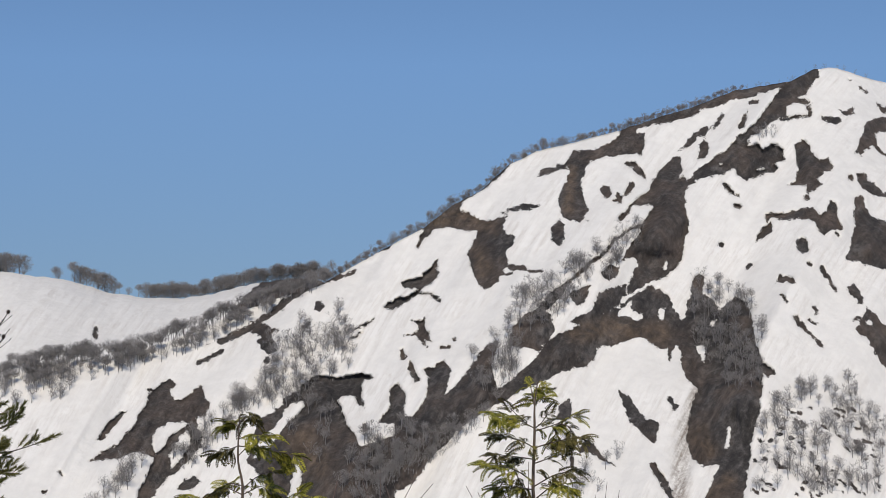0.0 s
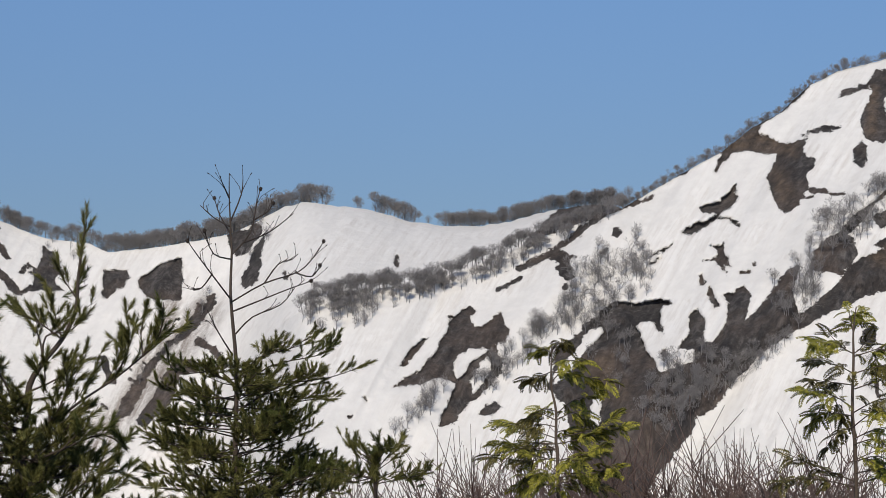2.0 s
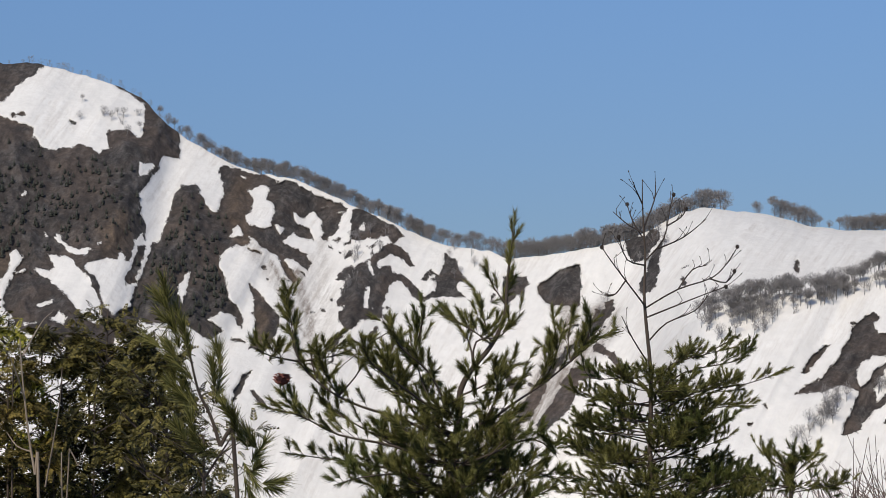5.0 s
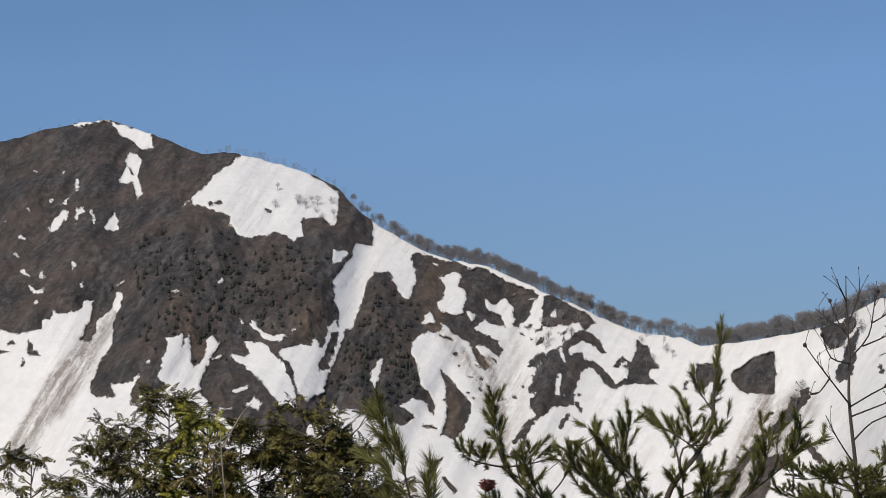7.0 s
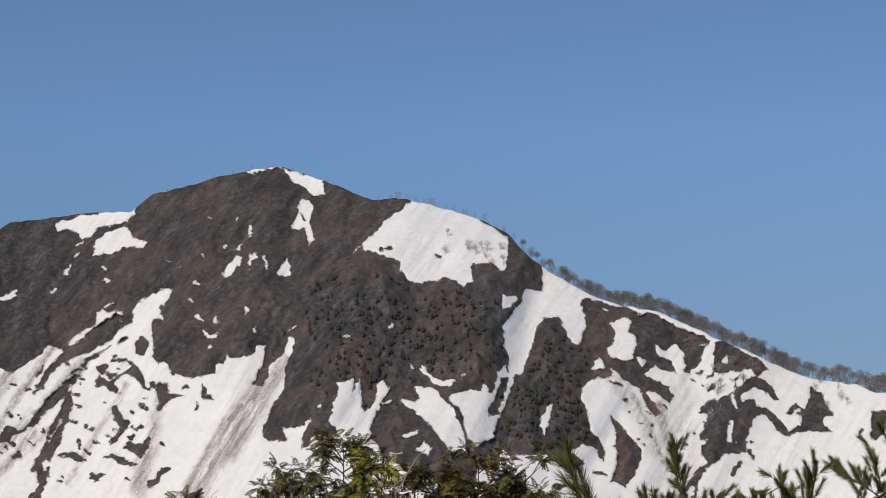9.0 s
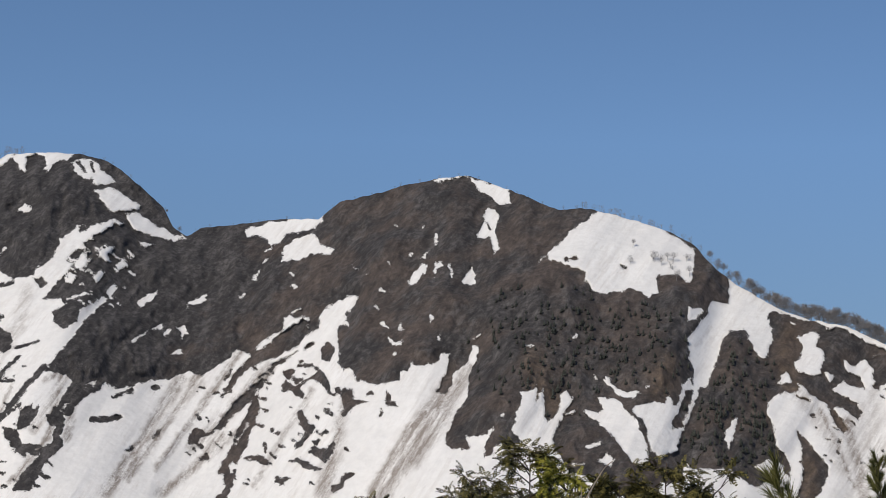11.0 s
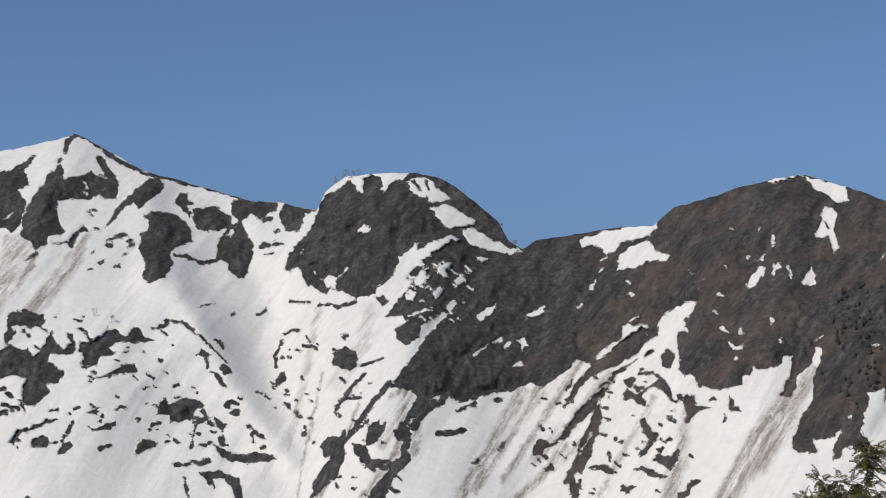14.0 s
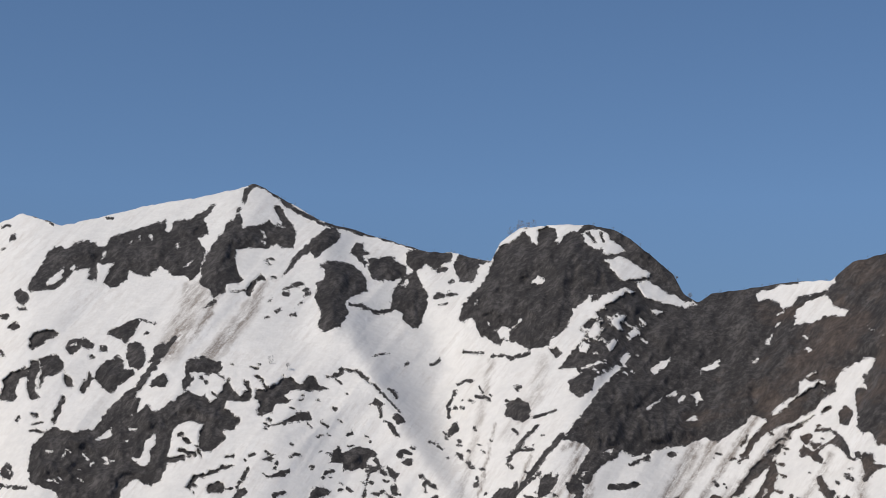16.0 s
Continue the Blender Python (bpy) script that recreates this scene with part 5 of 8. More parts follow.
bare((-3219, -266), (-3235, -233), (-3260, -233), (-3276, -266), (-3325, -306), (-3276, -282), (-3251, -266))
bare((-3194, -282), (-3202, -318), width=8.1)
bare((-3334, -85), (-3358, -102), (-3375, -126), (-3407, -167), (-3448, -183), (-3439, -240), (-3407, -216), (-3366, -175), (-3350, -134))
bare((-3481, -109), (-3497, -134), width=13.0)
bare((-3431, -305), (-3459, -349), (-3488, -402), width=16.3)
bare((-3636, 510), (-3647, 513), (-3660, 496), (-3687, 477), (-3655, 488))
bare((-3671, 449), (-3684, 447), width=9.8)
bare((-3628, 338), (-3633, 335), width=8.1)
bare((-3705, 267), (-3718, 278), width=6.5)
bare((-3727, 340), (-3751, 381), (-3776, 397), (-3776, 373), (-3751, 357))
bare((-3842, 624), (-3866, 635), (-3885, 619), (-3898, 591), (-3922, 566), (-3922, 542), (-3905, 518), (-3921, 509), (-3897, 485), (-3873, 478), (-3881, 502), (-3825, 506), (-3849, 519), (-3853, 551), (-3847, 592))
bare((-3914, 574), (-3938, 582), (-3954, 557), (-3946, 545), (-3922, 545))
bare((-3871, 469), (-3878, 469), width=9.8)
bare((-3760, 422), (-3816, 425), (-3865, 437), (-3897, 437), (-3913, 420), (-3933, 428), (-3942, 460), (-3958, 452), (-3965, 411), (-3976, 379), (-3952, 379), (-3920, 363), (-3904, 380), (-3896, 404), (-3864, 408), (-3816, 405), (-3776, 414), (-3764, 397))
bare((-3957, 366), (-3966, 361), width=8.1)
bare((-3848, 323), (-3851, 348), (-3872, 352), (-3880, 331), (-3884, 307), (-3860, 310))
bare((-3881, 279), (-3887, 276), width=9.8)
bare((-3919, 266), (-3935, 241), (-3955, 201), width=8.1)
bare((-3787, 226), (-3802, 247), (-3823, 247), (-3847, 222), (-3815, 229))
bare((-3803, 188), (-3814, 169), width=8.1)
bare((-3838, 128), (-3870, 87), (-3893, 71), (-3917, 43), width=8.1)
bare((-3894, 152), (-3902, 136), width=8.1)
bare((-3878, 115), (-3899, 103), width=6.5)
bare((-3990, 209), (-4003, 220), (-4022, 200), (-4037, 163), (-4022, 165), (-4003, 184))
bare((-4013, 95), (-4037, 127), (-4045, 152), (-4069, 135), (-4084, 103), (-4131, 79), (-4146, -18), (-4091, -18), (-4075, 6), (-4052, 47), (-4044, 71), (-4021, 79))
snow((-4037, 103), (-4053, 127), (-4060, 103))
bare((-4008, 119), (-4024, 123), width=6.5)
bare((-4018, 597), (-4034, 645), (-4051, 685), (-4075, 695), (-4154, 690), (-4153, 650), (-4071, 652), (-4077, 620), (-4097, 587), (-4152, 578), (-4152, 546), (-4089, 587), (-4066, 615), (-4042, 604), (-4034, 588))
bare((-3998, 524), (-4004, 524), width=9.8)
bare((-4017, 532), (-4041, 535), (-4049, 515), (-4065, 507), (-4088, 482), (-4151, 481), (-4151, 457), (-4064, 475), (-4041, 491), (-4025, 513))
bare((-4016, 386), (-4008, 419), (-4017, 467), (-4033, 475), (-4040, 443), (-4056, 410), (-4150, 385), (-4149, 248), (-4054, 273), (-4007, 286), (-3983, 286), (-3999, 330), (-4008, 362))
bare((-3915, 704), (-3931, 699), (-3971, 698), (-3982, 682), (-3955, 679), (-3923, 693))
bare((-3971, 719), (-3995, 718), (-4014, 726), (-4014, 710), (-3987, 706))
bare((-3885, 729), (-3889, 709), width=9.8)
bare((-3802, 698), (-3891, 705), width=6.5)
bare((-4031, 779), (-4048, 765), width=6.5)
bare((-3993, 809), (-4004, 804), width=4.9)
bare((-4075, 740), (-4106, 716), (-4154, 698), (-4091, 711))
bare((-1820, -233), (-1836, -209), (-1860, -176), (-1891, -152), (-1907, -149), (-1892, -168), (-1868, -193), (-1844, -225))
bare((-1805, -289), (-1837, -265), (-1876, -249), (-1916, -209), (-1940, -169), (-1960, -128), (-1967, -104), (-2003, -76), (-2032, -58), (-2047, -71), (-2028, -91), (-2041, -117), (-2069, -117), (-2101, -87), (-2122, -76), (-2129, -104), (-2145, -140), (-2134, -161), (-2102, -166), (-2110, -193), (-2123, -210), (-2123, -250), (-2102, -267), (-2062, -315), (-2014, -347), (-1983, -395), (-1934, -411), (-1958, -347), (-1989, -282), (-1933, -266), (-1885, -285), (-1845, -289))
snow((-1978, -250), (-1981, -217), (-1997, -193), (-2029, -180), (-2069, -177), (-2086, -185), (-2053, -209), (-2029, -226), (-2021, -250), (-1989, -274))
snow((-2026, -274), (-2054, -234), (-2078, -201), (-2091, -218), (-2086, -258), (-2062, -291), (-2030, -315))
bare((-1968, -92), (-1976, -92), width=6.5)
bare((-2108, -9), (-2149, 8), (-2178, 22), width=9.8)
snow((-2273, -251), (-2306, -218), (-2338, -186), (-2354, -153), (-2379, -128), (-2412, -120), (-2420, -136), (-2387, -169), (-2363, -194), (-2339, -226), (-2306, -267), (-2270, -291))
snow((-2369, -398), (-2388, -316), (-2404, -292), (-2413, -333), (-2405, -414))
bare((-2055, -372), (-2071, -347), (-2111, -340), (-2120, -356), (-2087, -372))
bare((-2296, -5), (-2312, 11), (-2321, -5), (-2308, -15))
bare((-1718, -321), (-1726, -332), width=6.5)
bare((-1671, -376), (-1682, -379), width=6.5)
bare((2558, 124), (2511, 127), (2492, 105), (2518, 92), (2525, 68), (2588, 59), (2589, 107))
bare((2522, 57), (2486, 63), width=9.8)
bare((2495, 95), (2465, 52), width=9.8)
bare((2427, 106), (2419, 103), width=13.0)
bare((2401, 93), (2395, 90), width=11.4)
bare((2460, -4), (2420, -28), (2380, -36), (2349, -27), (2293, -35), (2277, -48), (2316, -56), (2364, -61), (2404, -55), (2436, -44))
bare((2530, -52), (2475, -44), (2467, -55), (2506, -68))
bare((2506, -87), (2443, -81), (2387, -108), (2374, -164), (2393, -188), (2402, -132), (2434, -103), (2466, -100), (2457, -132), (2473, -116))
bare((2569, -62), (2530, -62), width=9.8)
bare((2466, 205), (2442, 182), (2430, 161), width=8.1)
bare((2335, 370), (2311, 386), width=6.5)
bare((2350, 37), (2318, 13), width=8.1)
bare((2199, 47), (2194, 38), width=6.5)
bare((2544, -100), (2532, -164), width=4.9)
speckle(1.6, (-3747, -165), (-3924, -99), (-4094, -162), (-4091, -389), (-3698, -395))
speckle(0.5, (2536, 180), (2338, 118), (2335, -16), (2598, -21))
soil((-2404, -235), (-2454, -316), width=70)
soil((-3211, 79), (-3293, 95), (-3392, 79), (-3457, 79), width=55)
soil((-3562, -215), (-3586, -263), width=50)
soil((-3650, -344), (-3585, -409), width=40)
soil((-2781, 409), (-2897, 418), (-2963, 393), width=45)
soil((-2930, 310), (-2947, 260), width=40)
soil((-3196, 558), (-3187, 442), width=30)
soil((-201, 320), (-184, 221), (-225, 139), width=50)
soil((-340, 89), (-356, 56), width=35)
soil((-255, -57), (-263, -139), width=40)
soil((540, 231), (507, 133), (483, 100), width=60)
soil((151, 218), (167, 152), width=70)
dirt((1512, 135), (1608, 19), (1687, -96), width=32.6, strength=0.5)
dirt((1345, 48), (1475, -77), (1619, -184), width=19.6, strength=0.7)
dirt((1098, 43), (1105, -72), (1144, -179), width=39.1, strength=0.6)
dirt((794, 121), (867, 13), (948, -119), (996, -201), width=48.9, strength=1.0)
dirt((826, 47), (931, -135), (964, -200), width=22.8, strength=0.9)
dirt((1182, 124), (1262, -9), (1342, -157), width=16.3, strength=0.8)
dirt((3016, 588), (3054, 497), (3075, 398), width=29.3, strength=0.7)
dirt((2867, 543), (2938, 451), (3001, 367), width=26.1, strength=0.7)
dirt((2011, 385), (2027, 286), (2108, 170), width=42.4, strength=0.45)
dirt((1878, 174), (1926, 75), (1974, -7), width=26.1, strength=0.8)
dirt((2160, 383), (2199, 185), (2245, -12), width=19.6, strength=0.6)
dirt((-241, 139), (-323, 24), (-355, -58), width=48.9, strength=0.5)
dirt((-438, 154), (-445, 23), (-452, -74), width=39.1, strength=0.45)
flecks(1.3, (1864, 552), (1699, 520), (1731, 356), (1928, 321), (1913, 469))
flecks(0.25, (1254, 503), (955, 540), (887, 359), (1085, 290), (1350, 286))
flecks(0.3, (3575, 271), (3209, 297), (3247, 5), (3562, -32))
speckle(0.5, (3060, 420), (2580, 330), (2560, 0), (3060, -20))
speckle(0.7, (2330, 300), (2050, 330), (1960, 60), (2330, 40))
speckle(0.6, (1530, 120), (1180, 240), (1000, 40), (1100, -170), (1530, -170))
speckle(0.5, (-520, 200), (-640, 150), (-640, -60), (-180, -60), (-180, 130))
# ---- end of the patches
# relief: spurs and runnels down the fall line, crags on the bare rock, thick edges on the snow
LX, LZ = np.radians(AZ / 100) * 1000, HGT
lean = LX + 0.55 * LZ * np.where(AZ < -1400, 1.3, 1.0)
crag = ease(-COVER, 6, 45)
loose = ease(-COVER, 0, 12)
snowy = ease(COVER, -3, 3)
relief = 26 * (ridged(lean / 150, LZ / 420, 61) - 0.5) + 9 * (ridged(lean / 42, LZ / 150, 65) - 0.5)
relief = relief + RIBS + snowy * (7 * (fractal(lean / 42, LZ / 70, 70, 2) - 0.5) + 5.0 * (fractal(lean / 19, LZ / 60, 71, 2) - 0.5) + 1.7 * (ridged(lean / 10, LZ / 70, 72, 2) - 0.5))
relief = relief + crag * (11.0 * (ridged(LX / 17, LZ / 34, 75, 4) - 0.5) + 9 * ease(AZ, 1500, 1700) * (ridged(LX / 7, LZ / 30, 77, 3) - 0.5) + 0.0) + loose * 2.6 * (fractal(LX / 4, LZ / 6, 79, 2) - 0.5)
relief = relief + snowy * 0.7
relief = np.where(onface, relief, 0)
keep = 1 - relief / np.maximum(RAD, 50)
RAD2, HGT2 = RAD * keep, EYE + (HGT - EYE) * keep
bearing = np.radians(AZ / 100)
POS = np.stack([-np.sin(bearing) * RAD2, np.cos(bearing) * RAD2, HGT2], -1)


def land():
    rows, cols = RAD.shape
    idx = np.arange(rows * cols).reshape(rows, cols)
    nxt = np.roll(idx, -1, axis=1)
    quads = np.stack([idx[:-1], idx[1:], nxt[1:], nxt[:-1]], -1).reshape(-1, 4)
    me = bpy.data.meshes.new("ground")
    me.vertices.add(rows * cols)
    me.vertices.foreach_set("co", POS.astype(np.float32).ravel())
    me.loops.add(quads.size)
    me.loops.foreach_set("vertex_index", quads.astype(np.int32).ravel())
    me.polygons.add(len(quads))
    me.polygons.foreach_set("loop_start", np.arange(0, quads.size, 4, dtype=np.int32))
    me.update(calc_edges=True)
    for name, data in (("cover", COVER), ("grit", GRIT), ("soil", SOIL), ("stone", ease(AZ + 0.6 * EL, 1500, 1950)), ("fall", lean), ("rise", LZ)):
        at = me.attributes.new(name, "FLOAT", "POINT")
        at.data.foreach_set("value", data.astype(np.float32).ravel())
    me.shade_smooth()
    me.materials.append(MAT_MOUNTAIN)
    ob = new("ground", me)
    tagged(ob, "steep mountain range with thawing snow fields, brown grass and dark rock", "mountain", kind="structure")
    return ob


ground = land()


# ---------------------------------------------------------------- bare trees and scrub on the slopes
def tubes(segments, sides=3):
    """One mesh of tapered tubes; a segment is start, end, radius at start, radius at end."""
    n = len(segments)
    a = np.array([s[0] for s in segments], float)
    b = np.array([s[1] for s in segments], float)
    ra, rb = np.array([s[2] for s in segments], float), np.array([s[3] for s in segments], float)
    d = b - a
    d /= np.linalg.norm(d, axis=1, keepdims=True) + 1e-9
    side = np.cross(d, np.where(abs(d[:, 2:3]) > 0.9, [[1.0, 0, 0]], [[0, 0, 1.0]]))
    side /= np.linalg.norm(side, axis=1, keepdims=True) + 1e-9
    other = np.cross(d, side)
    verts = np.empty((n, 2, sides, 3))
    for k in range(sides):
        w = 2 * math.pi * k / sides
        v = side * math.cos(w) + other * math.sin(w)
        verts[:, 0, k], verts[:, 1, k] = a + v * ra[:, None], b + v * rb[:, None]
    base = np.arange(n)[:, None] * 2 * sides
    faces = [np.stack([base[:, 0] + k, base[:, 0] + (k + 1) % sides, base[:, 0] + sides + (k + 1) % sides, base[:, 0] + sides + k], -1) for k in range(sides)]
    return verts.reshape(-1, 3), np.concatenate(faces)


def tree_mesh(trunk, crown):
    """Triangles of a leafless tree: tubes for trunk and limbs, thin blades for the twigs."""
    thick = [s for s in crown if s[3] > 0]
    fine = [s for s in crown if s[3] <= 0]

    def spikes(segments):
        a, b = np.array([s[0] for s in segments], float), np.array([s[1] for s in segments], float)
        r = np.array([s[2] for s in segments], float)[:, None]
        side = np.cross(b - a, np.random.RandomState(len(a)).normal(size=a.shape))
        side /= np.linalg.norm(side, axis=1, keepdims=True) + 1e-9
        v = np.stack([a - side * r, a + side * r, b], 1).reshape(-1, 3)
        return v, np.arange(len(a) * 3).reshape(-1, 3)

    def tri(v, f):
        return v, np.concatenate([f[:, (0, 1, 2)], f[:, (0, 2, 3)]])

    tv, tf = tri(*tubes(trunk))
    lv, lf = tri(*tubes(thick))
    sv, sf = spikes(fine)
    return (tv, tf), (np.concatenate([lv, sv]), np.concatenate([lf, sf + len(lv)]))


def mesh_of(name, verts, faces, mat, smooth=True):
    me = bpy.data.meshes.new(name)
    faces = np.asarray(faces, np.int32)
    k = faces.shape[1]
    me.vertices.add(len(verts))
    me.vertices.foreach_set("co", np.asarray(verts, np.float32).ravel())
    me.loops.add(faces.size)
    me.loops.foreach_set("vertex_index", faces.ravel())
    me.polygons.add(len(faces))
    me.polygons.foreach_set("loop_start", np.arange(0, faces.size, k, dtype=np.int32))
    me.update(calc_edges=True)
    if smooth:
        me.shade_smooth()
    me.materials.append(mat)
    return me


def bare_tree(seed, height=10.0, stems=1, limbs=6, spread_angle=42, twigs=4, twig=0.035, tip=0.45):
    """Trunk segments and crown segments of a leafless tree or, with several stems, a shrub."""
    rnd = random.Random(seed)
    trunk, crown = [], []

    def bend(d, angle):
        ax = Vector((rnd.gauss(0, 1), rnd.gauss(0, 1), rnd.gauss(0, 1))).cross(d).normalized()
        return (Matrix.Rotation(radians(angle), 3, ax) @ d).normalized()

    for s in range(stems):
        lean = Vector((rnd.gauss(0, 0.10), rnd.gauss(0, 0.10), 1)) if stems == 1 else Vector((rnd.gauss(0, 0.45), rnd.gauss(0, 0.45), 1))
        d, p = lean.normalized(), Vector((rnd.gauss(0, 0.03), rnd.gauss(0, 0.03), -0.06)) * height
        r = height * (0.014 if stems == 1 else 0.010)
        steps = 5
        for k in range(steps):
            q = p + d * height * rnd.uniform(0.12, 0.15)
            trunk.append((p, q, r, r * 0.82))
            if k >= (1 if stems == 1 else 0):
                for j in range(max(1, limbs // 3 + (rnd.random() < 0.5))):
                    ld = bend(d, rnd.uniform(spread_angle * 0.6, spread_angle * 1.5))
                    lp, lr = q, r * 0.5
                    length = height * rnd.uniform(0.13, 0.20) * (1.2 - 0.14 * k)
                    for m in range(2):
                        lq = lp + ld * length
                        crown.append((lp, lq, lr, lr * 0.6))
                        for w in range(twigs):
                            td = bend(ld, rnd.uniform(15, 65))
                            td = (td + Vector((0, 0, 0.12))).normalized()
                            t0 = lp.lerp(lq, rnd.uniform(0.35, 1.0))
                            t1 = t0 + td * height * rnd.uniform(0.08, 0.15)
                            crown.append((t0, t1, twig, twig * tip))
                        lp, lr = lq, lr * 0.6
                        ld = (bend(ld, 22) + Vector((0, 0, 0.12))).normalized()
                        length *= 0.72
            p, r = q, r * 0.82
            d = (bend(d, rnd.uniform(3, 12)) + Vector((0, 0, 0.15))).normalized()
        for w in range(3):
            crown.append((p, p + bend(d, 25) * height * 0.15, r, twig * 0.5))
    return trunk, crown


def domed_tree(seed, low, twigs=310, radius=0.118):
    """A leafless tree ten units tall: a trunk, limbs forking up into a rounded crown, and fine twigs that fill it."""
    rnd = random.Random(seed)
    bole = low * rnd.uniform(0.8, 1.2)
    wide, high = rnd.uniform(3.0, 4.3), 10.0 - bole
    lean = Vector((rnd.gauss(0, 0.5), rnd.gauss(0, 0.5), 0))
    top = Vector((0, 0, bole)) + lean * 0.4
    trunk = [(Vector((0, 0, -0.8)), top, 0.20, 0.15)]
    crown, ends = [], []
    for k in range(8):
        w, f = k * 2.4 + rnd.uniform(-0.4, 0.4), math.sqrt((k + 0.4) / 8)
        e = lean + Vector((math.cos(w) * wide * f * 0.8, math.sin(w) * wide * f * 0.8, bole + high * (0.88 - 0.5 * f * f) * rnd.uniform(0.85, 1.06)))
        m = top.lerp(e, 0.5) + Vector((math.cos(w), math.sin(w), -0.3)) * 0.35
        crown.append((top, m, 0.10, 0.07))
        crown.append((m, e, 0.07, 0.03))
        ends.append((m, e))
        for j in range(2):
            q = m.lerp(e, rnd.uniform(0.1, 0.6))
            r = q + Vector((rnd.gauss(0, 1), rnd.gauss(0, 1), rnd.gauss(0.7, 0.5))).normalized() * rnd.uniform(1.2, 2.2)
            crown.append((q, r, 0.045, 0.02))
            ends.append((q, r))
    heart = lean * 0.8 + Vector((0, 0, bole + high * 0.36))
    for k in range(twigs):
        d = Vector((rnd.gauss(0, 1), rnd.gauss(0, 1), rnd.gauss(0.25, 1))).normalized()
        q = rnd.random() ** 0.45 * rnd.uniform(0.82, 1.0)
        p = heart + Vector((d.x * wide * q, d.y * wide * q, d.z * high * (0.56 if d.z > 0 else 0.40) * q))
        e = d * 0.75 + Vector((rnd.gauss(0, 0.5), rnd.gauss(0, 0.5), 0.25 + rnd.gauss(0, 0.4)))
        crown.append((p - e.normalized() * 0.6, p + e.normalized() * rnd.uniform(0.2, 0.75), radius, 0.0))
    return trunk, crown


KINDS = [domed_tree(100 + k, (1.0, 4.2)[k % 2]) for k in range(8)]
THIN = [domed_tree(150 + k, (2.4, 3.6)[k % 2], 170, 0.075) for k in range(6)]
SHRUBS = [bare_tree(200 + k, 10.0, stems=3, limbs=2, spread_angle=46, twigs=3, twig=0.09, tip=0.0) for k in range(4)]


def fir(seed, tiers=7):
    """A small conifer ten units tall: a core and tiers of drooping pointed boughs."""
    rnd = random.Random(seed)
    v, f = [], []
    for k in range(tiers):
        h = 1.2 + 8.0 * k / tiers
        reach = 2.7 * (1.12 - k / tiers) ** 0.8 * rnd.uniform(0.85, 1.15)
        n = 9 - k // 2
        for j in range(n):
            w = 6.283 * (j + rnd.uniform(-0.3, 0.3)) / n
            o, s = Vector((math.cos(w), math.sin(w), 0)), Vector((-math.sin(w), math.cos(w), 0))
            q = reach * rnd.uniform(0.75, 1.2)
            b = len(v)
            v.extend((Vector((0, 0, h + 1.5)), o * q * 0.6 + s * q * 0.3 + Vector((0, 0, h + 0.3)), o * q + Vector((0, 0, h - 0.7)), o * q * 0.6 - s * q * 0.3 + Vector((0, 0, h + 0.3))))
            f.extend(((b, b + 1, b + 2, b + 3),))
    b = len(v)
    v.extend((Vector((0.2, 0, -0.5)), Vector((-0.1, 0.2, -0.5)), Vector((-0.1, -0.2, -0.5)), Vector((0.05, 0, 10.2))))
    f.extend(((b, b + 1, b + 3, b + 3), (b + 1, b + 2, b + 3, b + 3), (b + 2, b, b + 3, b + 3)))
    f = [q for q in f if len(set(q)) == 4]
    return np.array([tuple(p) for p in v]), np.array(f)


FIR_MESH = [fir(400 + k) for k in range(4)]
TREE_MESH = [tree_mesh(t, c) for t, c in KINDS]
THIN_MESH = [tree_mesh(t, c) for t, c in THIN]
SHRUB_MESH = []
for t, c in SHRUBS:
    (tv, tf), (cv, cf) = tree_mesh(t, c)
    SHRUB_MESH.append((np.concatenate([tv, cv]), np.concatenate([tf, cf + len(tv)])))
rng = np.random.RandomState(5)


def land_at(az, el):
    """The point of the land that the viewpoint sees at this place of the chart."""
    c = int(np.clip(np.searchsorted(BEARING, az), 0, len(BEARING) - 1))
    e = EL[first:last, c]
    j = int(np.argmax(e >= el)) if (e >= el).any() else last - first - 1
    return POS[first + j, c]


def inside(points, x, y):
    hit = False
    for (ax, ay), (bx, by) in zip(points, points[1:] + points[:1]):
        if (ay > y) != (by > y) and x < (bx - ax) * (y - ay) / (by - ay) + ax:
            hit = not hit
    return hit


PLANTS = []        # foot, height, kind: every tree on the slopes


def wood(density, *points):
    """Leafless trees scattered over an outline on the chart."""
    points = list(points)
    xs, ys = [p[0] for p in points], [p[1] for p in points]
    area = abs(sum(a[0] * b[1] - b[0] * a[1] for a, b in zip(points, points[1:] + points[:1]))) / 2
    for k in range(int(density * (0.62 if density > 3 else 0.75) * area / 850)):
        for tries in range(20):
            x, y = rng.uniform(min(xs), max(xs)), rng.uniform(min(ys), max(ys))
            if inside(points, x, y):
                tall = rng.uniform(5.5, 9.0) * (1.05 if density > 3 else 0.95)
                PLANTS.append((land_at(x, y), tall, ("tall" if density > 3 and rng.rand() < 0.5 else "thin") if rng.rand() < (0.95 if density > 3 else 0.6) else "shrub"))
                break


def bare_at(p):
    """Whether the snow has gone at a point of the land and a little above it."""
    az = math.degrees(math.atan2(-p[0], p[1])) * 100
    el = math.degrees(math.atan2(p[2] - EYE, math.hypot(p[0], p[1]))) * 100
    c = int(np.searchsorted(BEARING, az))
    return all(COVER[first + int(np.argmax(EL[first:last, c] >= e)), c] < -4 for e in (el, el + 15))


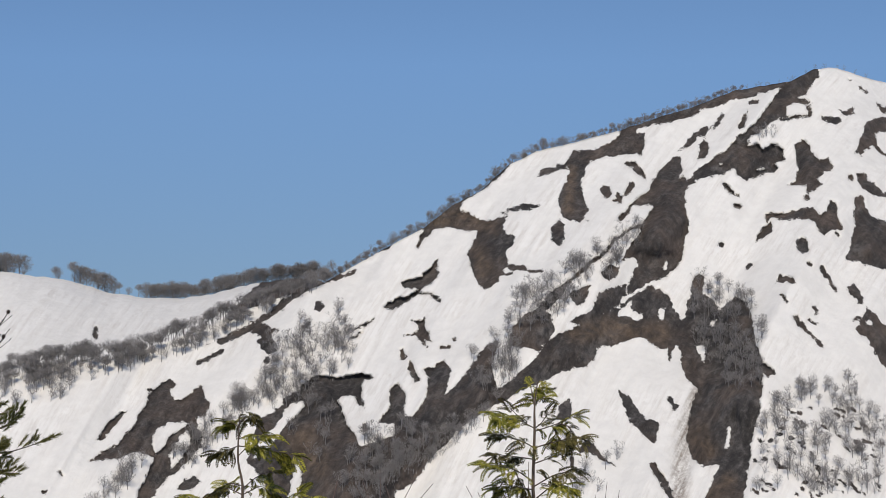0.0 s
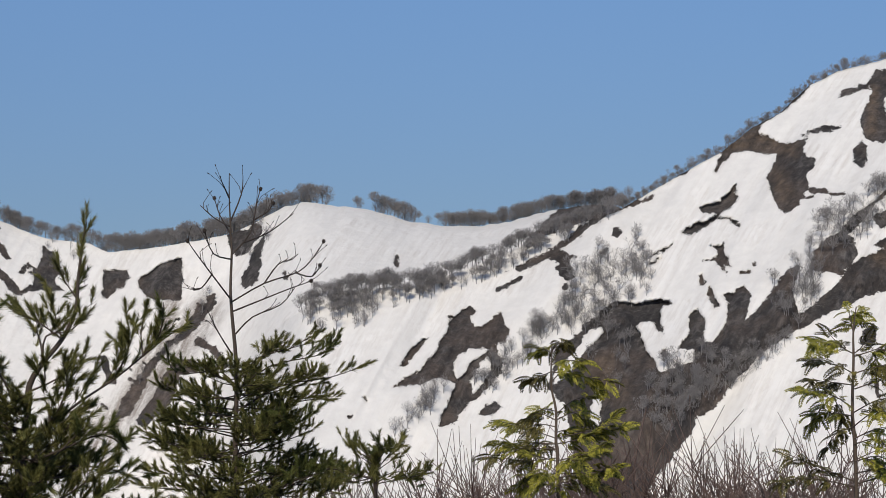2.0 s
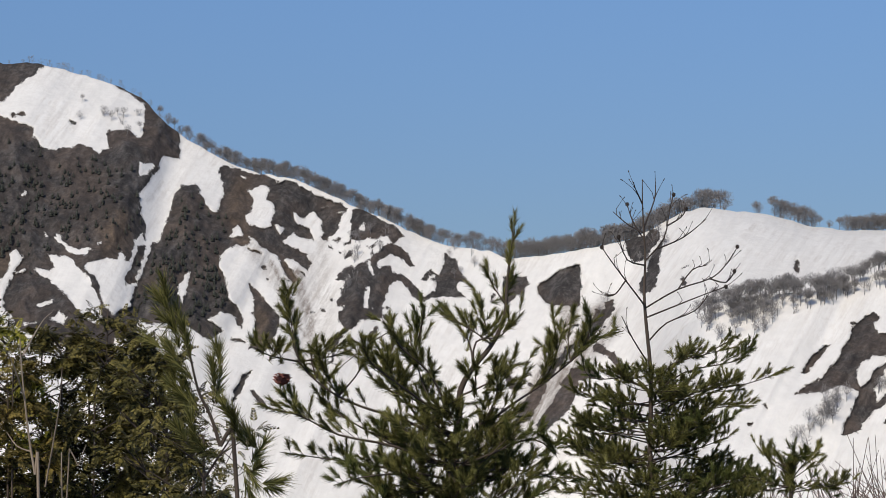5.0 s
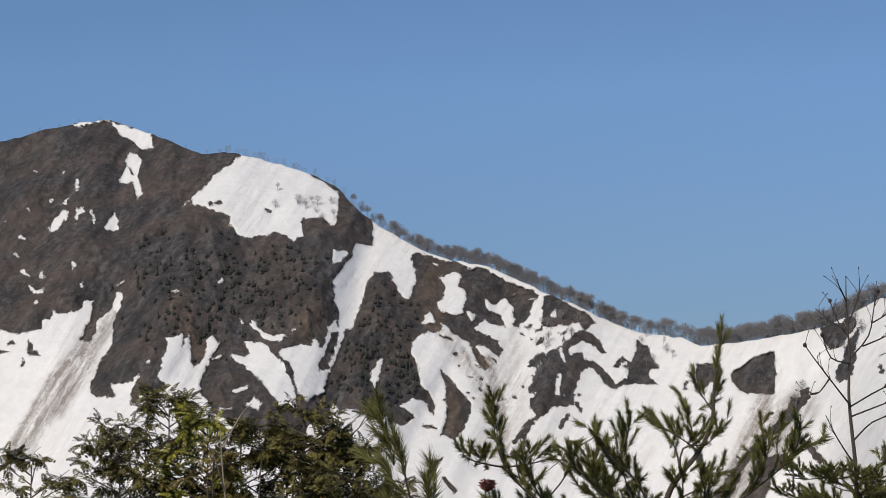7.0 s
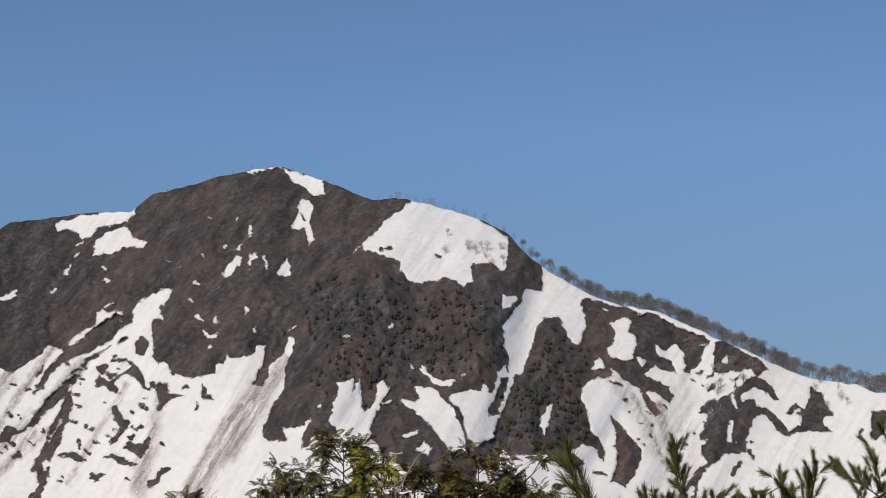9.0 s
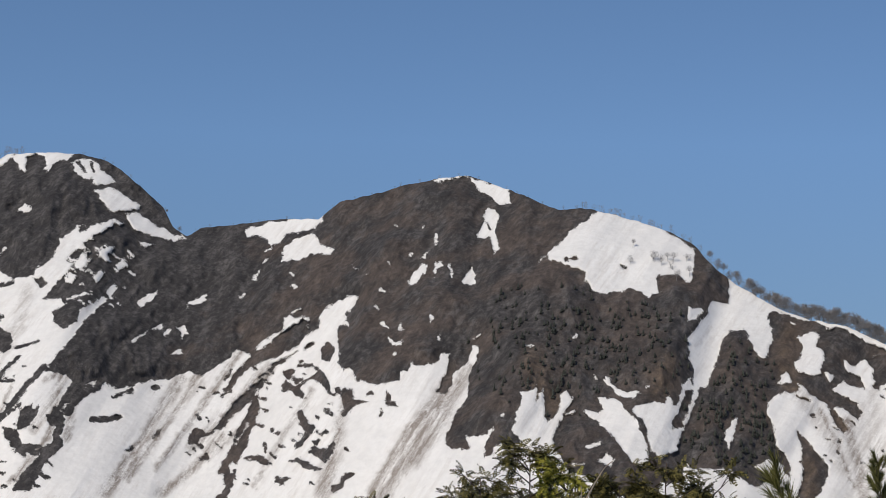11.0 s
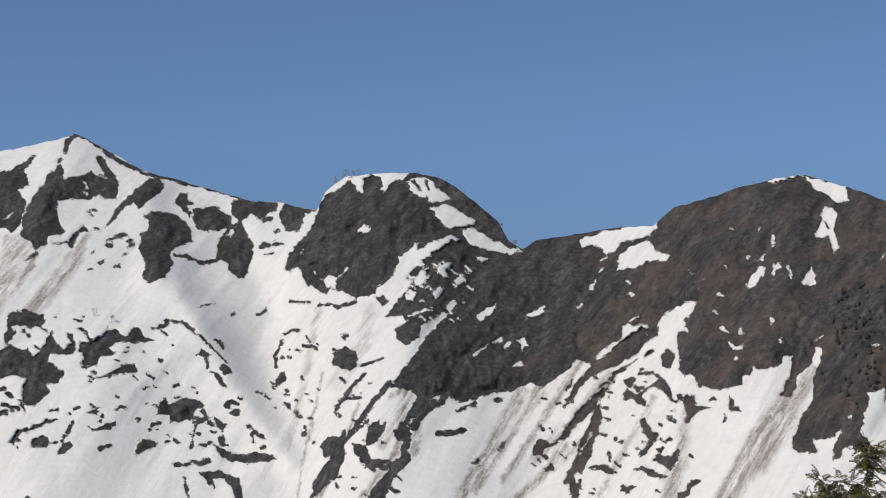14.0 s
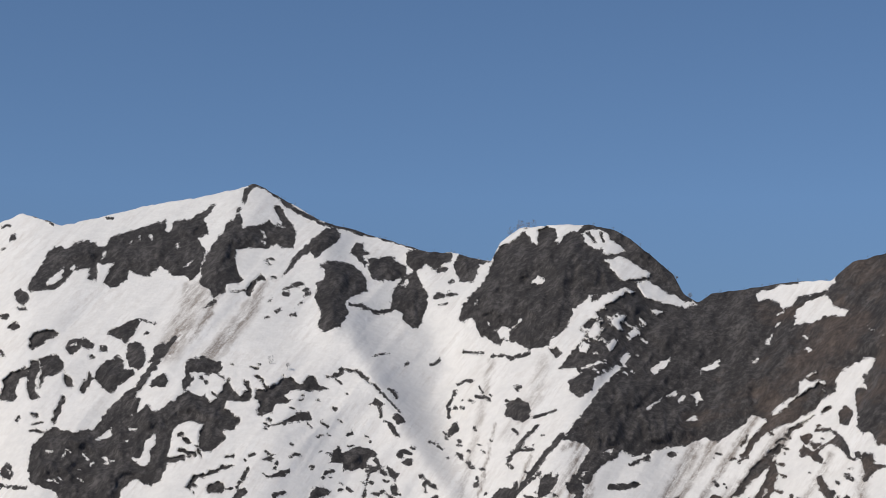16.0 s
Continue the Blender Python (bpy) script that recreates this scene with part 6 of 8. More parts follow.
def firs(density, *points):
    """Small dark conifers scattered over an outline on the chart."""
    count = len(PLANTS)
    wood(min(density * 1.35, 2.9), *points)
    wood(min(density * 1.35, 2.9), *points)
    PLANTS[count:] = [p for p in PLANTS[count:] if bare_at(p[0])]
    for k in range(count, len(PLANTS)):
        PLANTS[k] = (PLANTS[k][0], rng.uniform(2.4, 4.6), "fir" if rng.rand() < 0.42 else None)
    PLANTS[count:] = [p for p in PLANTS[count:] if p[2]]


def along(line, b0, b1, step, low, high, back=0.0, kind="tree"):
    """Trees on a crest line, or a little behind it, between two bearings."""
    row = first + UP - 1 if line == 1 else last - 1
    x = b0
    while x < b1:
        c = int(np.searchsorted(BEARING, x))
        p = POS[row, c].copy()
        drop = rng.uniform(0, back)
        p[:2] *= 1 + drop * 1.6 / np.hypot(p[0], p[1])
        p[2] -= drop * 0.55 + 0.2
        PLANTS.append((p, rng.uniform(low, high) * (1.08 if kind == "tree" else 1.2), kind))
        x += step * (1.25 if kind == "tree" else 1.0) * rng.uniform(0.35, 1.65)


wood(2.5, (-3548, 243), (-3718, 177), (-3749, 95), (-3748, -100), (-3651, -84), (-3555, 63))
wood(1.8, (-3764, -100), (-3892, -83), (-3988, -42), (-4034, -131), (-4094, -194), (-4091, -389), (-3714, -395), (-3747, -197))
wood(3, (-3022, 178), (-3112, 227), (-3278, 310), (-3393, 408), (-3409, 359), (-3310, 227), (-3178, 128), (-3079, 79), (-2997, 62), (-2898, 12), (-3013, 95))
wood(3, (-2585, -300), (-2783, -251), (-2914, -169), (-3013, -103), (-3013, -136), (-2881, -234), (-2717, -365), (-2668, -401), (-2553, -401))
wood(2, (-2881, -4), (-3013, 62), (-3096, -4), (-3013, -86), (-2898, -103))
wood(3, (-2485, 61), (-2517, 152), (-2583, 111), (-2551, -38), (-2453, -87), (-2322, -136), (-2224, -218), (-2159, -267), (-2079, -331), (-2030, -299), (-2159, -169), (-2256, -87), (-2321, -38), (-2320, 61), (-2419, 110))
wood(0.7, (-3161, -250), (-3341, -265), (-3341, -399), (-3210, -399))
wood(1, (-1822, -397), (-1869, -314), (-1965, -298), (-1950, -398))
wood(4.5, (-1549, -111), (-1548, -47), (-1658, -6), (-1866, 10), (-2027, 55), (-2140, 101), (-2254, 151), (-2352, 184), (-2451, 214), (-2517, 243), (-2451, 193), (-2320, 126), (-2189, 60), (-2027, -14), (-1866, -52), (-1707, -90))
wood(1.2, (-3754, 691), (-3810, 657), (-3802, 617), (-3721, 618))
wood(1, (-1240, -14), (-1289, -6), (-1239, -105), (-1173, -170), (-1090, -269), (-1023, -334), (-1090, -236), (-1173, -121))
wood(0.8, (-1340, 184), (-1489, 241), (-1439, 109), (-1372, 43))
wood(1.5, (-1520, -139), (-1554, -40), (-1686, 17), (-1785, -42), (-1751, -107), (-1652, -140))
wood(1.2, (-503, 156), (-619, 205), (-635, 122), (-585, 73), (-502, 90))
wood(1, (-792, 138), (-883, 137), (-916, 71), (-816, 38))
wood(0.8, (-486, 74), (-552, 40), (-551, -42), (-485, -25))
wood(0.8, (2821, 371), (2755, 373), (2754, 323), (2835, 305))
wood(1.4, (210, 546), (83, 529), (84, 464), (195, 465))
wood(0.7, (299, 547), (242, 563), (243, 482), (299, 490))
wood(2, (-1806, -448), (-1840, -374), (-1906, -325), (-1939, -309), (-1922, -375), (-1839, -473))
wood(2.5, (-2513, -359), (-2595, -229), (-2693, -196), (-2805, -228), (-2659, -391), (-2593, -473))
wood(1, (-2303, -97), (-2418, -64), (-2547, -229), (-2448, -327), (-2368, -228))
firs(1, (194, 111), (131, 46), (226, -83), (289, -18), (289, 111))
firs(1.6, (-29, 94), (-126, 110), (-174, -21), (-125, -152), (-29, -134), (35, -85), (3, 13))
firs(1.3, (480, 398), (117, 346), (110, 197), (251, 116), (349, 183), (464, 118), (513, 250))
firs(1.6, (36, 180), (-81, 278), (-147, 245), (-129, 113), (-193, -20), (-77, -84), (38, -17), (87, 32))
firs(0.8, (676, 349), (480, 381), (481, 118), (627, 152))
firs(0.7, (560, 470), (330, 440), (60, 420), (30, 250), (110, 60), (480, 60), (700, 120), (760, 330))
firs(0.9, (20, 330), (-60, 360), (-190, 200), (-240, -60), (-120, -190), (60, -120), (120, 60))
along(1, -4050, -3600, 22, 1.5, 3.0, 0, "shrub")
along(1, -3600, -2500, 9, 2.5, 5.5, 1, "shrub")
along(1, -3700, -2480, 5, 1.6, 4.0, 1)
along(1, -3560, -2480, 30, 3.5, 6.0, 2)
along(1, -2500, -1530, 8.0, 5.5, 7.5, 2, "thin")
along(2, -2480, -1960, 7, 8.0, 11.0, 4)
along(2, -2480, -1960, 10, 8.0, 10.0, 9)
along(2, -1940, -1880, 16, 5.0, 9.0, 3)
along(2, -1870, -1755, 7, 9.0, 11.5, 3)
along(2, -1715, -1700, 14, 7.0, 8.0, 1)
along(2, -1610, -1420, 7, 10.0, 12.5, 8)
along(2, -1440, -1000, 6, 9.0, 12.0, 3)
along(2, -1440, -960, 7, 9.0, 12.0, 9)
along(2, -980, -700, 8, 7.5, 10.5, 4)
along(2, -760, -80, 9, 8.0, 11.0, 3)
along(2, -760, -150, 14, 8.5, 11.5, 6)
along(2, -100, 40, 14, 5.0, 9.0, 2)
along(2, 20, 420, 18, 2.5, 5.5, 0, "shrub")
along(2, 420, 1900, 40, 1.5, 3.0, 0, "shrub")
along(2, 2040, 2110, 10, 4.0, 6.5, 0, "shrub")
along(2, 1580, 1640, 25, 3.5, 5.0, 0)
along(2, 2120, 2800, 22, 1.2, 2.6, 0, "shrub")

# the trees that stand clear one by one are things; the rest of the woods is joined


def part(name, me, parent, label=""):
    ob = new(name, me)
    ob.parent = parent
    if label:
        ob["label"] = label
    return ob


MODELS = []
for k, ((tv, tf), (cv, cf)) in enumerate(TREE_MESH):
    MODELS.append((mesh_of("trunk", tv, tf, MAT_BEECH), mesh_of("crown", cv, cf, MAT_TWIG)))
order = sorted(range(len(PLANTS)), key=lambda i: -PLANTS[i][1] * (PLANTS[i][2] in ("tree", "tall")))
single = set(order[:280])
joined = {"fir": [[], [], 0], "wood": [[], [], 0]}
prototypes = {}
for i, (foot, tall, kind) in enumerate(PLANTS):
    s, turn = tall / 10.0, rng.uniform(0, 6.28)
    if i in single:
        k = i % len(MODELS) if kind == "tree" else i % 4 * 2 + 1
        m = Matrix.LocRotScale(Vector(foot), Euler((0, 0, turn)), Vector((s, s, s)))
        if k not in prototypes:
            ob = new("beech_tree")
            ob.matrix_basis = m
            part("trunk", MODELS[k][0], ob)
            part("crown", MODELS[k][1], ob)
            tagged(ob, "leafless grey beech with fine twiggy crown on snowy ridge", "tree", "beech trees on the ridges")
            prototypes[k] = ob
        else:
            ob = copy_thing(prototypes[k], m)
            ob.matrix_basis = m
        continue
    if kind == "fir":
        v, f = FIR_MESH[i % 4]
    elif kind in ("tree", "tall", "thin"):
        (tv, tf), (cv, cf) = THIN_MESH[i % len(THIN_MESH)] if kind == "thin" else TREE_MESH[i % len(TREE_MESH) if kind == "tree" else i % 4 * 2 + 1]
        v, f = np.concatenate([tv, cv]), np.concatenate([tf, cf + len(tv)])
    else:
        v, f = SHRUB_MESH[i % len(SHRUB_MESH)]
    c, sn = math.cos(turn), math.sin(turn)
    w = np.stack([v[:, 0] * c - v[:, 1] * sn, v[:, 0] * sn + v[:, 1] * c, v[:, 2]], -1) * s + foot
    heap = joined["fir" if kind == "fir" else "wood"]
    heap[1].append(f + sum(len(q) for q in heap[0][-1:]) + heap[2])
    heap[2] += sum(len(q) for q in heap[0][-1:])
    heap[0].append(w)
wood_ob = new("bare_woodland", mesh_of("bare_woodland", np.concatenate(joined["wood"][0]), np.concatenate(joined["wood"][1]), MAT_TWIG))
tagged(wood_ob, "leafless grey beech woods and scrub on the snowy mountainside", "woodland", kind="stuff")
MAT_FIR = leaf_material("dark conifer foliage", (0.050, 0.054, 0.046), (0.085, 0.090, 0.074), 0.3)
fir_ob = new("conifer_woodland", mesh_of("conifer_woodland", np.concatenate(joined["fir"][0]), np.concatenate(joined["fir"][1]), MAT_FIR))
tagged(fir_ob, "small dark green conifers clinging to the steep rock", "woodland", kind="stuff")

# ---------------------------------------------------------------- the trees in front of the viewpoint
# Skeletons in metres from the foot of each tree: the trunk, the leafy limbs and the dead ones.
PINE_NEAR = dict(foot=(0.848, 5.955, -0.254),
    trunk=[(0.000, 0.000, 0.000), (0.000, 0.000, 1.273), (0.004, -0.004, 1.406), (0.020, -0.008, 1.503), (0.025, -0.011, 1.584), (0.062, -0.018, 1.648), (0.114, -0.026, 1.712), (0.151, -0.033, 1.793), (0.158, -0.037, 1.890), (0.171, -0.041, 1.987), (0.181, -0.044, 2.043)],
    limbs=[
        [(0.025, -0.007, 1.422), (0.082, -0.012, 1.470), (0.163, -0.020, 1.534), (0.260, -0.031, 1.598), (0.341, -0.039, 1.662), (0.423, -0.048, 1.726), (0.496, -0.054, 1.750)],
        [(0.258, -0.044, 1.598), (0.308, 0.000, 1.693), (0.304, 0.051, 1.815)],
        [(0.338, -0.056, 1.662), (0.375, -0.116, 1.728), (0.374, -0.171, 1.816)],
        [(0.158, -0.035, 1.825), (0.123, -0.029, 1.874), (0.095, -0.024, 1.942)],
        [(0.114, -0.026, 1.712), (0.106, 0.073, 1.792), (0.110, 0.170, 1.867)],
        [(0.062, -0.018, 1.648), (0.060, 0.048, 1.719), (0.034, 0.118, 1.773), (-0.003, 0.189, 1.817)],
        [(0.001, -0.006, 1.503), (-0.071, -0.062, 1.635), (-0.157, -0.116, 1.709), (-0.218, -0.173, 1.794)],
        [(-0.111, 0.006, 1.674), (-0.096, -0.073, 1.756), (-0.094, -0.149, 1.828)],
        [(-0.015, -0.003, 1.503), (-0.136, -0.065, 1.588), (-0.238, -0.128, 1.663), (-0.276, -0.201, 1.721)],
        [(0.004, -0.004, 1.422), (-0.128, 0.007, 1.496), (-0.256, 0.019, 1.538), (-0.352, 0.026, 1.587), (-0.432, 0.030, 1.668), (-0.464, 0.027, 1.790), (-0.475, 0.022, 1.865)],
        [(-0.431, 0.050, 1.668), (-0.517, -0.058, 1.688), (-0.569, -0.171, 1.715)],
        [(-0.383, 0.045, 1.619), (-0.360, 0.029, 1.692), (-0.328, 0.013, 1.735)],
        [(-0.319, 0.037, 1.570), (-0.251, 0.064, 1.649), (-0.231, 0.097, 1.721)],
        [(0.004, -0.003, 1.357), (-0.163, -0.009, 1.425), (-0.324, -0.016, 1.461), (-0.437, -0.030, 1.519), (-0.536, -0.045, 1.542)],
        [(-0.160, 0.019, 1.423), (-0.284, 0.079, 1.494), (-0.377, 0.135, 1.558)],
        [(0.003, -0.002, 1.325), (-0.158, 0.035, 1.357), (-0.317, 0.072, 1.381), (-0.486, 0.111, 1.406)],
        [(0.003, -0.001, 1.293), (-0.137, -0.064, 1.349), (-0.271, -0.126, 1.350), (-0.356, -0.194, 1.335)],
        [(0.008, -0.002, 1.325), (0.130, -0.010, 1.356), (0.260, -0.018, 1.338), (0.343, -0.018, 1.304)],
        [(0.020, -0.006, 1.422), (0.091, -0.059, 1.505), (0.116, -0.105, 1.587), (0.097, -0.145, 1.652)],
        [(0.025, -0.011, 1.567), (0.095, -0.035, 1.600), (0.157, -0.060, 1.648), (0.218, -0.083, 1.664)],
        [(0.003, -0.001, 1.309), (-0.103, -0.041, 1.299), (-0.188, -0.084, 1.289)],
        [(0.003, -0.001, 1.289), (0.020, 0.045, 1.337), (0.024, 0.092, 1.398)],
        [(0.081, -0.016, 1.470), (0.095, -0.035, 1.568), (0.156, -0.060, 1.600)]],
    dead=[])
PINE_TALL = dict(foot=(2.478, 10.184, -1.579),
    trunk=[(0.000, 0.000, 0.000), (0.000, 0.000, 2.136), (-0.005, -0.005, 2.373), (0.002, -0.013, 2.661), (-0.003, -0.016, 2.835), (-0.022, -0.019, 3.037), (-0.030, -0.021, 3.181), (-0.024, -0.026, 3.354), (-0.029, -0.028, 3.470), (-0.037, -0.031, 3.643), (-0.037, -0.034, 3.765)],
    limbs=[
        [(-0.004, -0.013, 2.690), (0.090, -0.112, 2.822), (0.210, -0.213, 2.867), (0.389, -0.323, 2.919)],
        [(0.255, -0.053, 2.856), (0.358, -0.111, 2.920), (0.403, -0.160, 2.949)],
        [(-0.004, -0.012, 2.647), (0.166, -0.048, 2.776), (0.421, -0.094, 2.832), (0.504, -0.116, 2.884)],
        [(0.002, -0.010, 2.546), (0.207, -0.112, 2.678), (0.443, -0.215, 2.722), (0.625, -0.312, 2.794)],
        [(0.001, -0.008, 2.474), (0.257, -0.141, 2.593), (0.484, -0.268, 2.616)],
        [(-0.004, -0.013, 2.690), (-0.122, -0.017, 2.744), (-0.255, -0.019, 2.780)],
        [(-0.005, -0.006, 2.416), (-0.169, 0.179, 2.464), (-0.354, 0.367, 2.558)],
        [(-0.005, -0.003, 2.286), (-0.254, 0.069, 2.371), (-0.461, 0.135, 2.443)],
        [(-0.005, -0.003, 2.309), (0.227, -0.136, 2.401), (0.355, -0.254, 2.465)],
        [(-0.005, -0.001, 2.194), (-0.284, -0.064, 2.240), (-0.516, -0.133, 2.265)],
        [(0.000, -0.001, 2.165), (0.275, -0.061, 2.228), (0.498, -0.113, 2.243)],
        [(0.001, -0.006, 2.373), (0.105, -0.157, 2.496), (0.210, -0.306, 2.518)],
        [(0.002, -0.011, 2.604), (0.077, -0.159, 2.667), (0.154, -0.308, 2.772)],
        [(-0.004, -0.011, 2.604), (-0.088, 0.007, 2.618), (-0.158, 0.023, 2.633)],
        [(0.000, -0.002, 2.228), (-0.190, -0.166, 2.332), (-0.370, -0.328, 2.321)],
        [(0.000, -0.002, 2.199), (0.193, -0.038, 2.285), (0.363, -0.069, 2.299)],
        [(-0.004, -0.009, 2.517), (-0.161, -0.050, 2.536), (-0.289, -0.094, 2.513)],
        [(0.000, 0.000, 2.136), (0.306, 0.052, 2.153), (0.623, 0.102, 2.162)],
        [(0.000, -0.000, 2.142), (-0.268, 0.149, 2.147), (-0.449, 0.286, 2.152)]],
    dead=[[(-0.030, -0.019, 3.124), (-0.140, -0.111, 3.239), (-0.247, -0.203, 3.352), (-0.311, -0.299, 3.412)],
        [(-0.121, -0.010, 3.254), (-0.169, 0.019, 3.182), (-0.207, 0.045, 3.168)],
        [(-0.022, -0.020, 3.109), (0.158, 0.016, 3.203), (0.348, 0.052, 3.261), (0.453, 0.099, 3.349), (0.515, 0.152, 3.423)],
        [(0.299, -0.068, 3.257), (0.360, -0.164, 3.235), (0.378, -0.256, 3.291)],
        [(-0.016, -0.020, 3.060), (0.120, -0.125, 3.123), (0.225, -0.225, 3.173), (0.314, -0.322, 3.212)],
        [(-0.003, -0.019, 2.944), (0.075, -0.066, 3.031), (0.209, -0.120, 3.093), (0.271, -0.165, 3.179)],
        [(-0.029, -0.028, 3.456), (-0.040, 0.170, 3.559), (-0.024, 0.363, 3.656)],
        [(-0.035, -0.028, 3.493), (-0.065, 0.192, 3.545), (-0.090, 0.410, 3.619)],
        [(-0.024, -0.026, 3.349), (0.084, 0.009, 3.465), (0.126, 0.051, 3.612), (0.160, 0.097, 3.693)],
        [(0.042, -0.036, 3.412), (0.218, 0.121, 3.474), (0.384, 0.278, 3.574)],
        [(-0.029, -0.029, 3.522), (0.061, 0.112, 3.665), (0.106, 0.260, 3.770)],
        [(-0.037, -0.031, 3.638), (-0.078, -0.082, 3.698), (-0.097, -0.135, 3.710)],
        [(-0.024, -0.025, 3.326), (-0.158, -0.193, 3.352), (-0.241, -0.369, 3.460)],
        [(0.086, -0.045, 3.527), (0.175, 0.011, 3.572), (0.222, 0.073, 3.619)],
        [(0.142, -0.045, 3.203), (0.220, -0.032, 3.301), (0.299, -0.017, 3.324)],
        [(-0.017, -0.014, 2.835), (-0.103, -0.068, 2.952), (-0.173, -0.124, 3.068)]])
PINE_SMALL = dict(foot=(0.167, 3.823, -0.096),
    trunk=[(0.000, 0.000, 0.000), (0.000, 0.000, 1.346), (-0.029, 0.002, 1.437), (-0.046, 0.003, 1.491), (-0.067, 0.005, 1.535), (-0.086, 0.006, 1.614), (-0.111, 0.008, 1.663), (-0.117, 0.008, 1.681)],
    limbs=[
        [(-0.046, 0.003, 1.491), (-0.033, 0.030, 1.533), (-0.022, 0.056, 1.582)],
        [(-0.038, 0.002, 1.466), (-0.077, 0.036, 1.504), (-0.116, 0.070, 1.533)],
        [(-0.019, 0.001, 1.407), (-0.000, -0.022, 1.457), (-0.010, -0.041, 1.488)],
        [(-0.010, 0.001, 1.378), (0.030, 0.020, 1.405), (0.044, 0.044, 1.432)],
        [(-0.024, 0.001, 1.427), (0.019, -0.028, 1.389), (0.037, -0.055, 1.362)],
        [(-0.072, 0.005, 1.545), (-0.096, 0.019, 1.574), (-0.126, 0.034, 1.604)],
        [(-0.019, 0.001, 1.407), (-0.058, -0.021, 1.429), (-0.088, -0.044, 1.441)]],
    dead=[])
CEDAR_BARE = dict(foot=(4.162, 6.981, -0.746),
    trunk=[(0.000, 0.000, 0.000), (0.000, 0.000, 1.548), (-0.015, -0.001, 1.838), (-0.012, -0.008, 2.057), (-0.013, -0.010, 2.167), (-0.003, -0.017, 2.261)],
    limbs=[
        [(-0.012, -0.008, 2.079), (-0.063, -0.009, 2.106), (-0.124, -0.007, 2.162)],
        [(-0.043, 0.003, 2.101), (-0.191, -0.100, 2.128), (-0.312, -0.214, 2.133)],
        [(-0.012, -0.007, 2.002), (-0.119, -0.060, 2.039), (-0.268, -0.096, 2.065)],
        [(-0.016, -0.004, 1.958), (-0.010, 0.167, 1.962), (-0.012, 0.341, 1.963)],
        [(-0.015, -0.002, 1.871), (-0.141, -0.053, 1.927), (-0.298, -0.091, 1.952)],
        [(-0.083, 0.024, 1.915), (-0.100, 0.102, 1.856), (-0.102, 0.175, 1.785)],
        [(-0.015, -0.001, 1.838), (-0.046, 0.066, 1.846), (-0.102, 0.143, 1.843)],
        [(-0.012, -0.008, 2.068), (0.111, 0.025, 2.094), (0.239, 0.056, 2.135)],
        [(0.080, -0.045, 2.096), (0.116, -0.068, 2.079), (0.101, -0.070, 2.018)],
        [(-0.008, -0.007, 1.943), (0.077, -0.005, 1.967), (0.147, 0.002, 1.988)],
        [(-0.015, -0.001, 1.849), (-0.009, -0.164, 1.907), (-0.007, -0.325, 1.928)],
        [(-0.015, -0.000, 1.794), (-0.008, -0.162, 1.869), (-0.018, -0.315, 1.856)],
        [(-0.011, -0.001, 1.750), (0.035, -0.131, 1.801), (0.049, -0.246, 1.776)],
        [(-0.011, -0.000, 1.728), (0.007, -0.136, 1.759), (-0.008, -0.257, 1.715)],
        [(-0.006, 0.001, 1.618), (0.038, -0.164, 1.652), (0.081, -0.330, 1.696)],
        [(-0.004, 0.001, 1.574), (0.083, -0.171, 1.629), (0.152, -0.334, 1.615)],
        [(-0.004, 0.001, 1.585), (-0.124, 0.066, 1.639), (-0.238, 0.129, 1.693)],
        [(-0.002, 0.000, 1.563), (-0.208, -0.034, 1.608), (-0.401, -0.073, 1.608)],
        [(-0.013, -0.010, 2.167), (0.090, 0.114, 2.208), (0.182, 0.243, 2.251)],
        [(-0.012, -0.010, 2.156), (0.010, 0.046, 2.210), (0.032, 0.103, 2.253)],
        [(-0.007, -0.000, 1.662), (0.089, -0.023, 1.682), (0.168, -0.038, 1.626)],
        [(-0.011, -0.002, 1.794), (-0.036, 0.085, 1.767), (-0.040, 0.165, 1.695)]],
    dead=[])
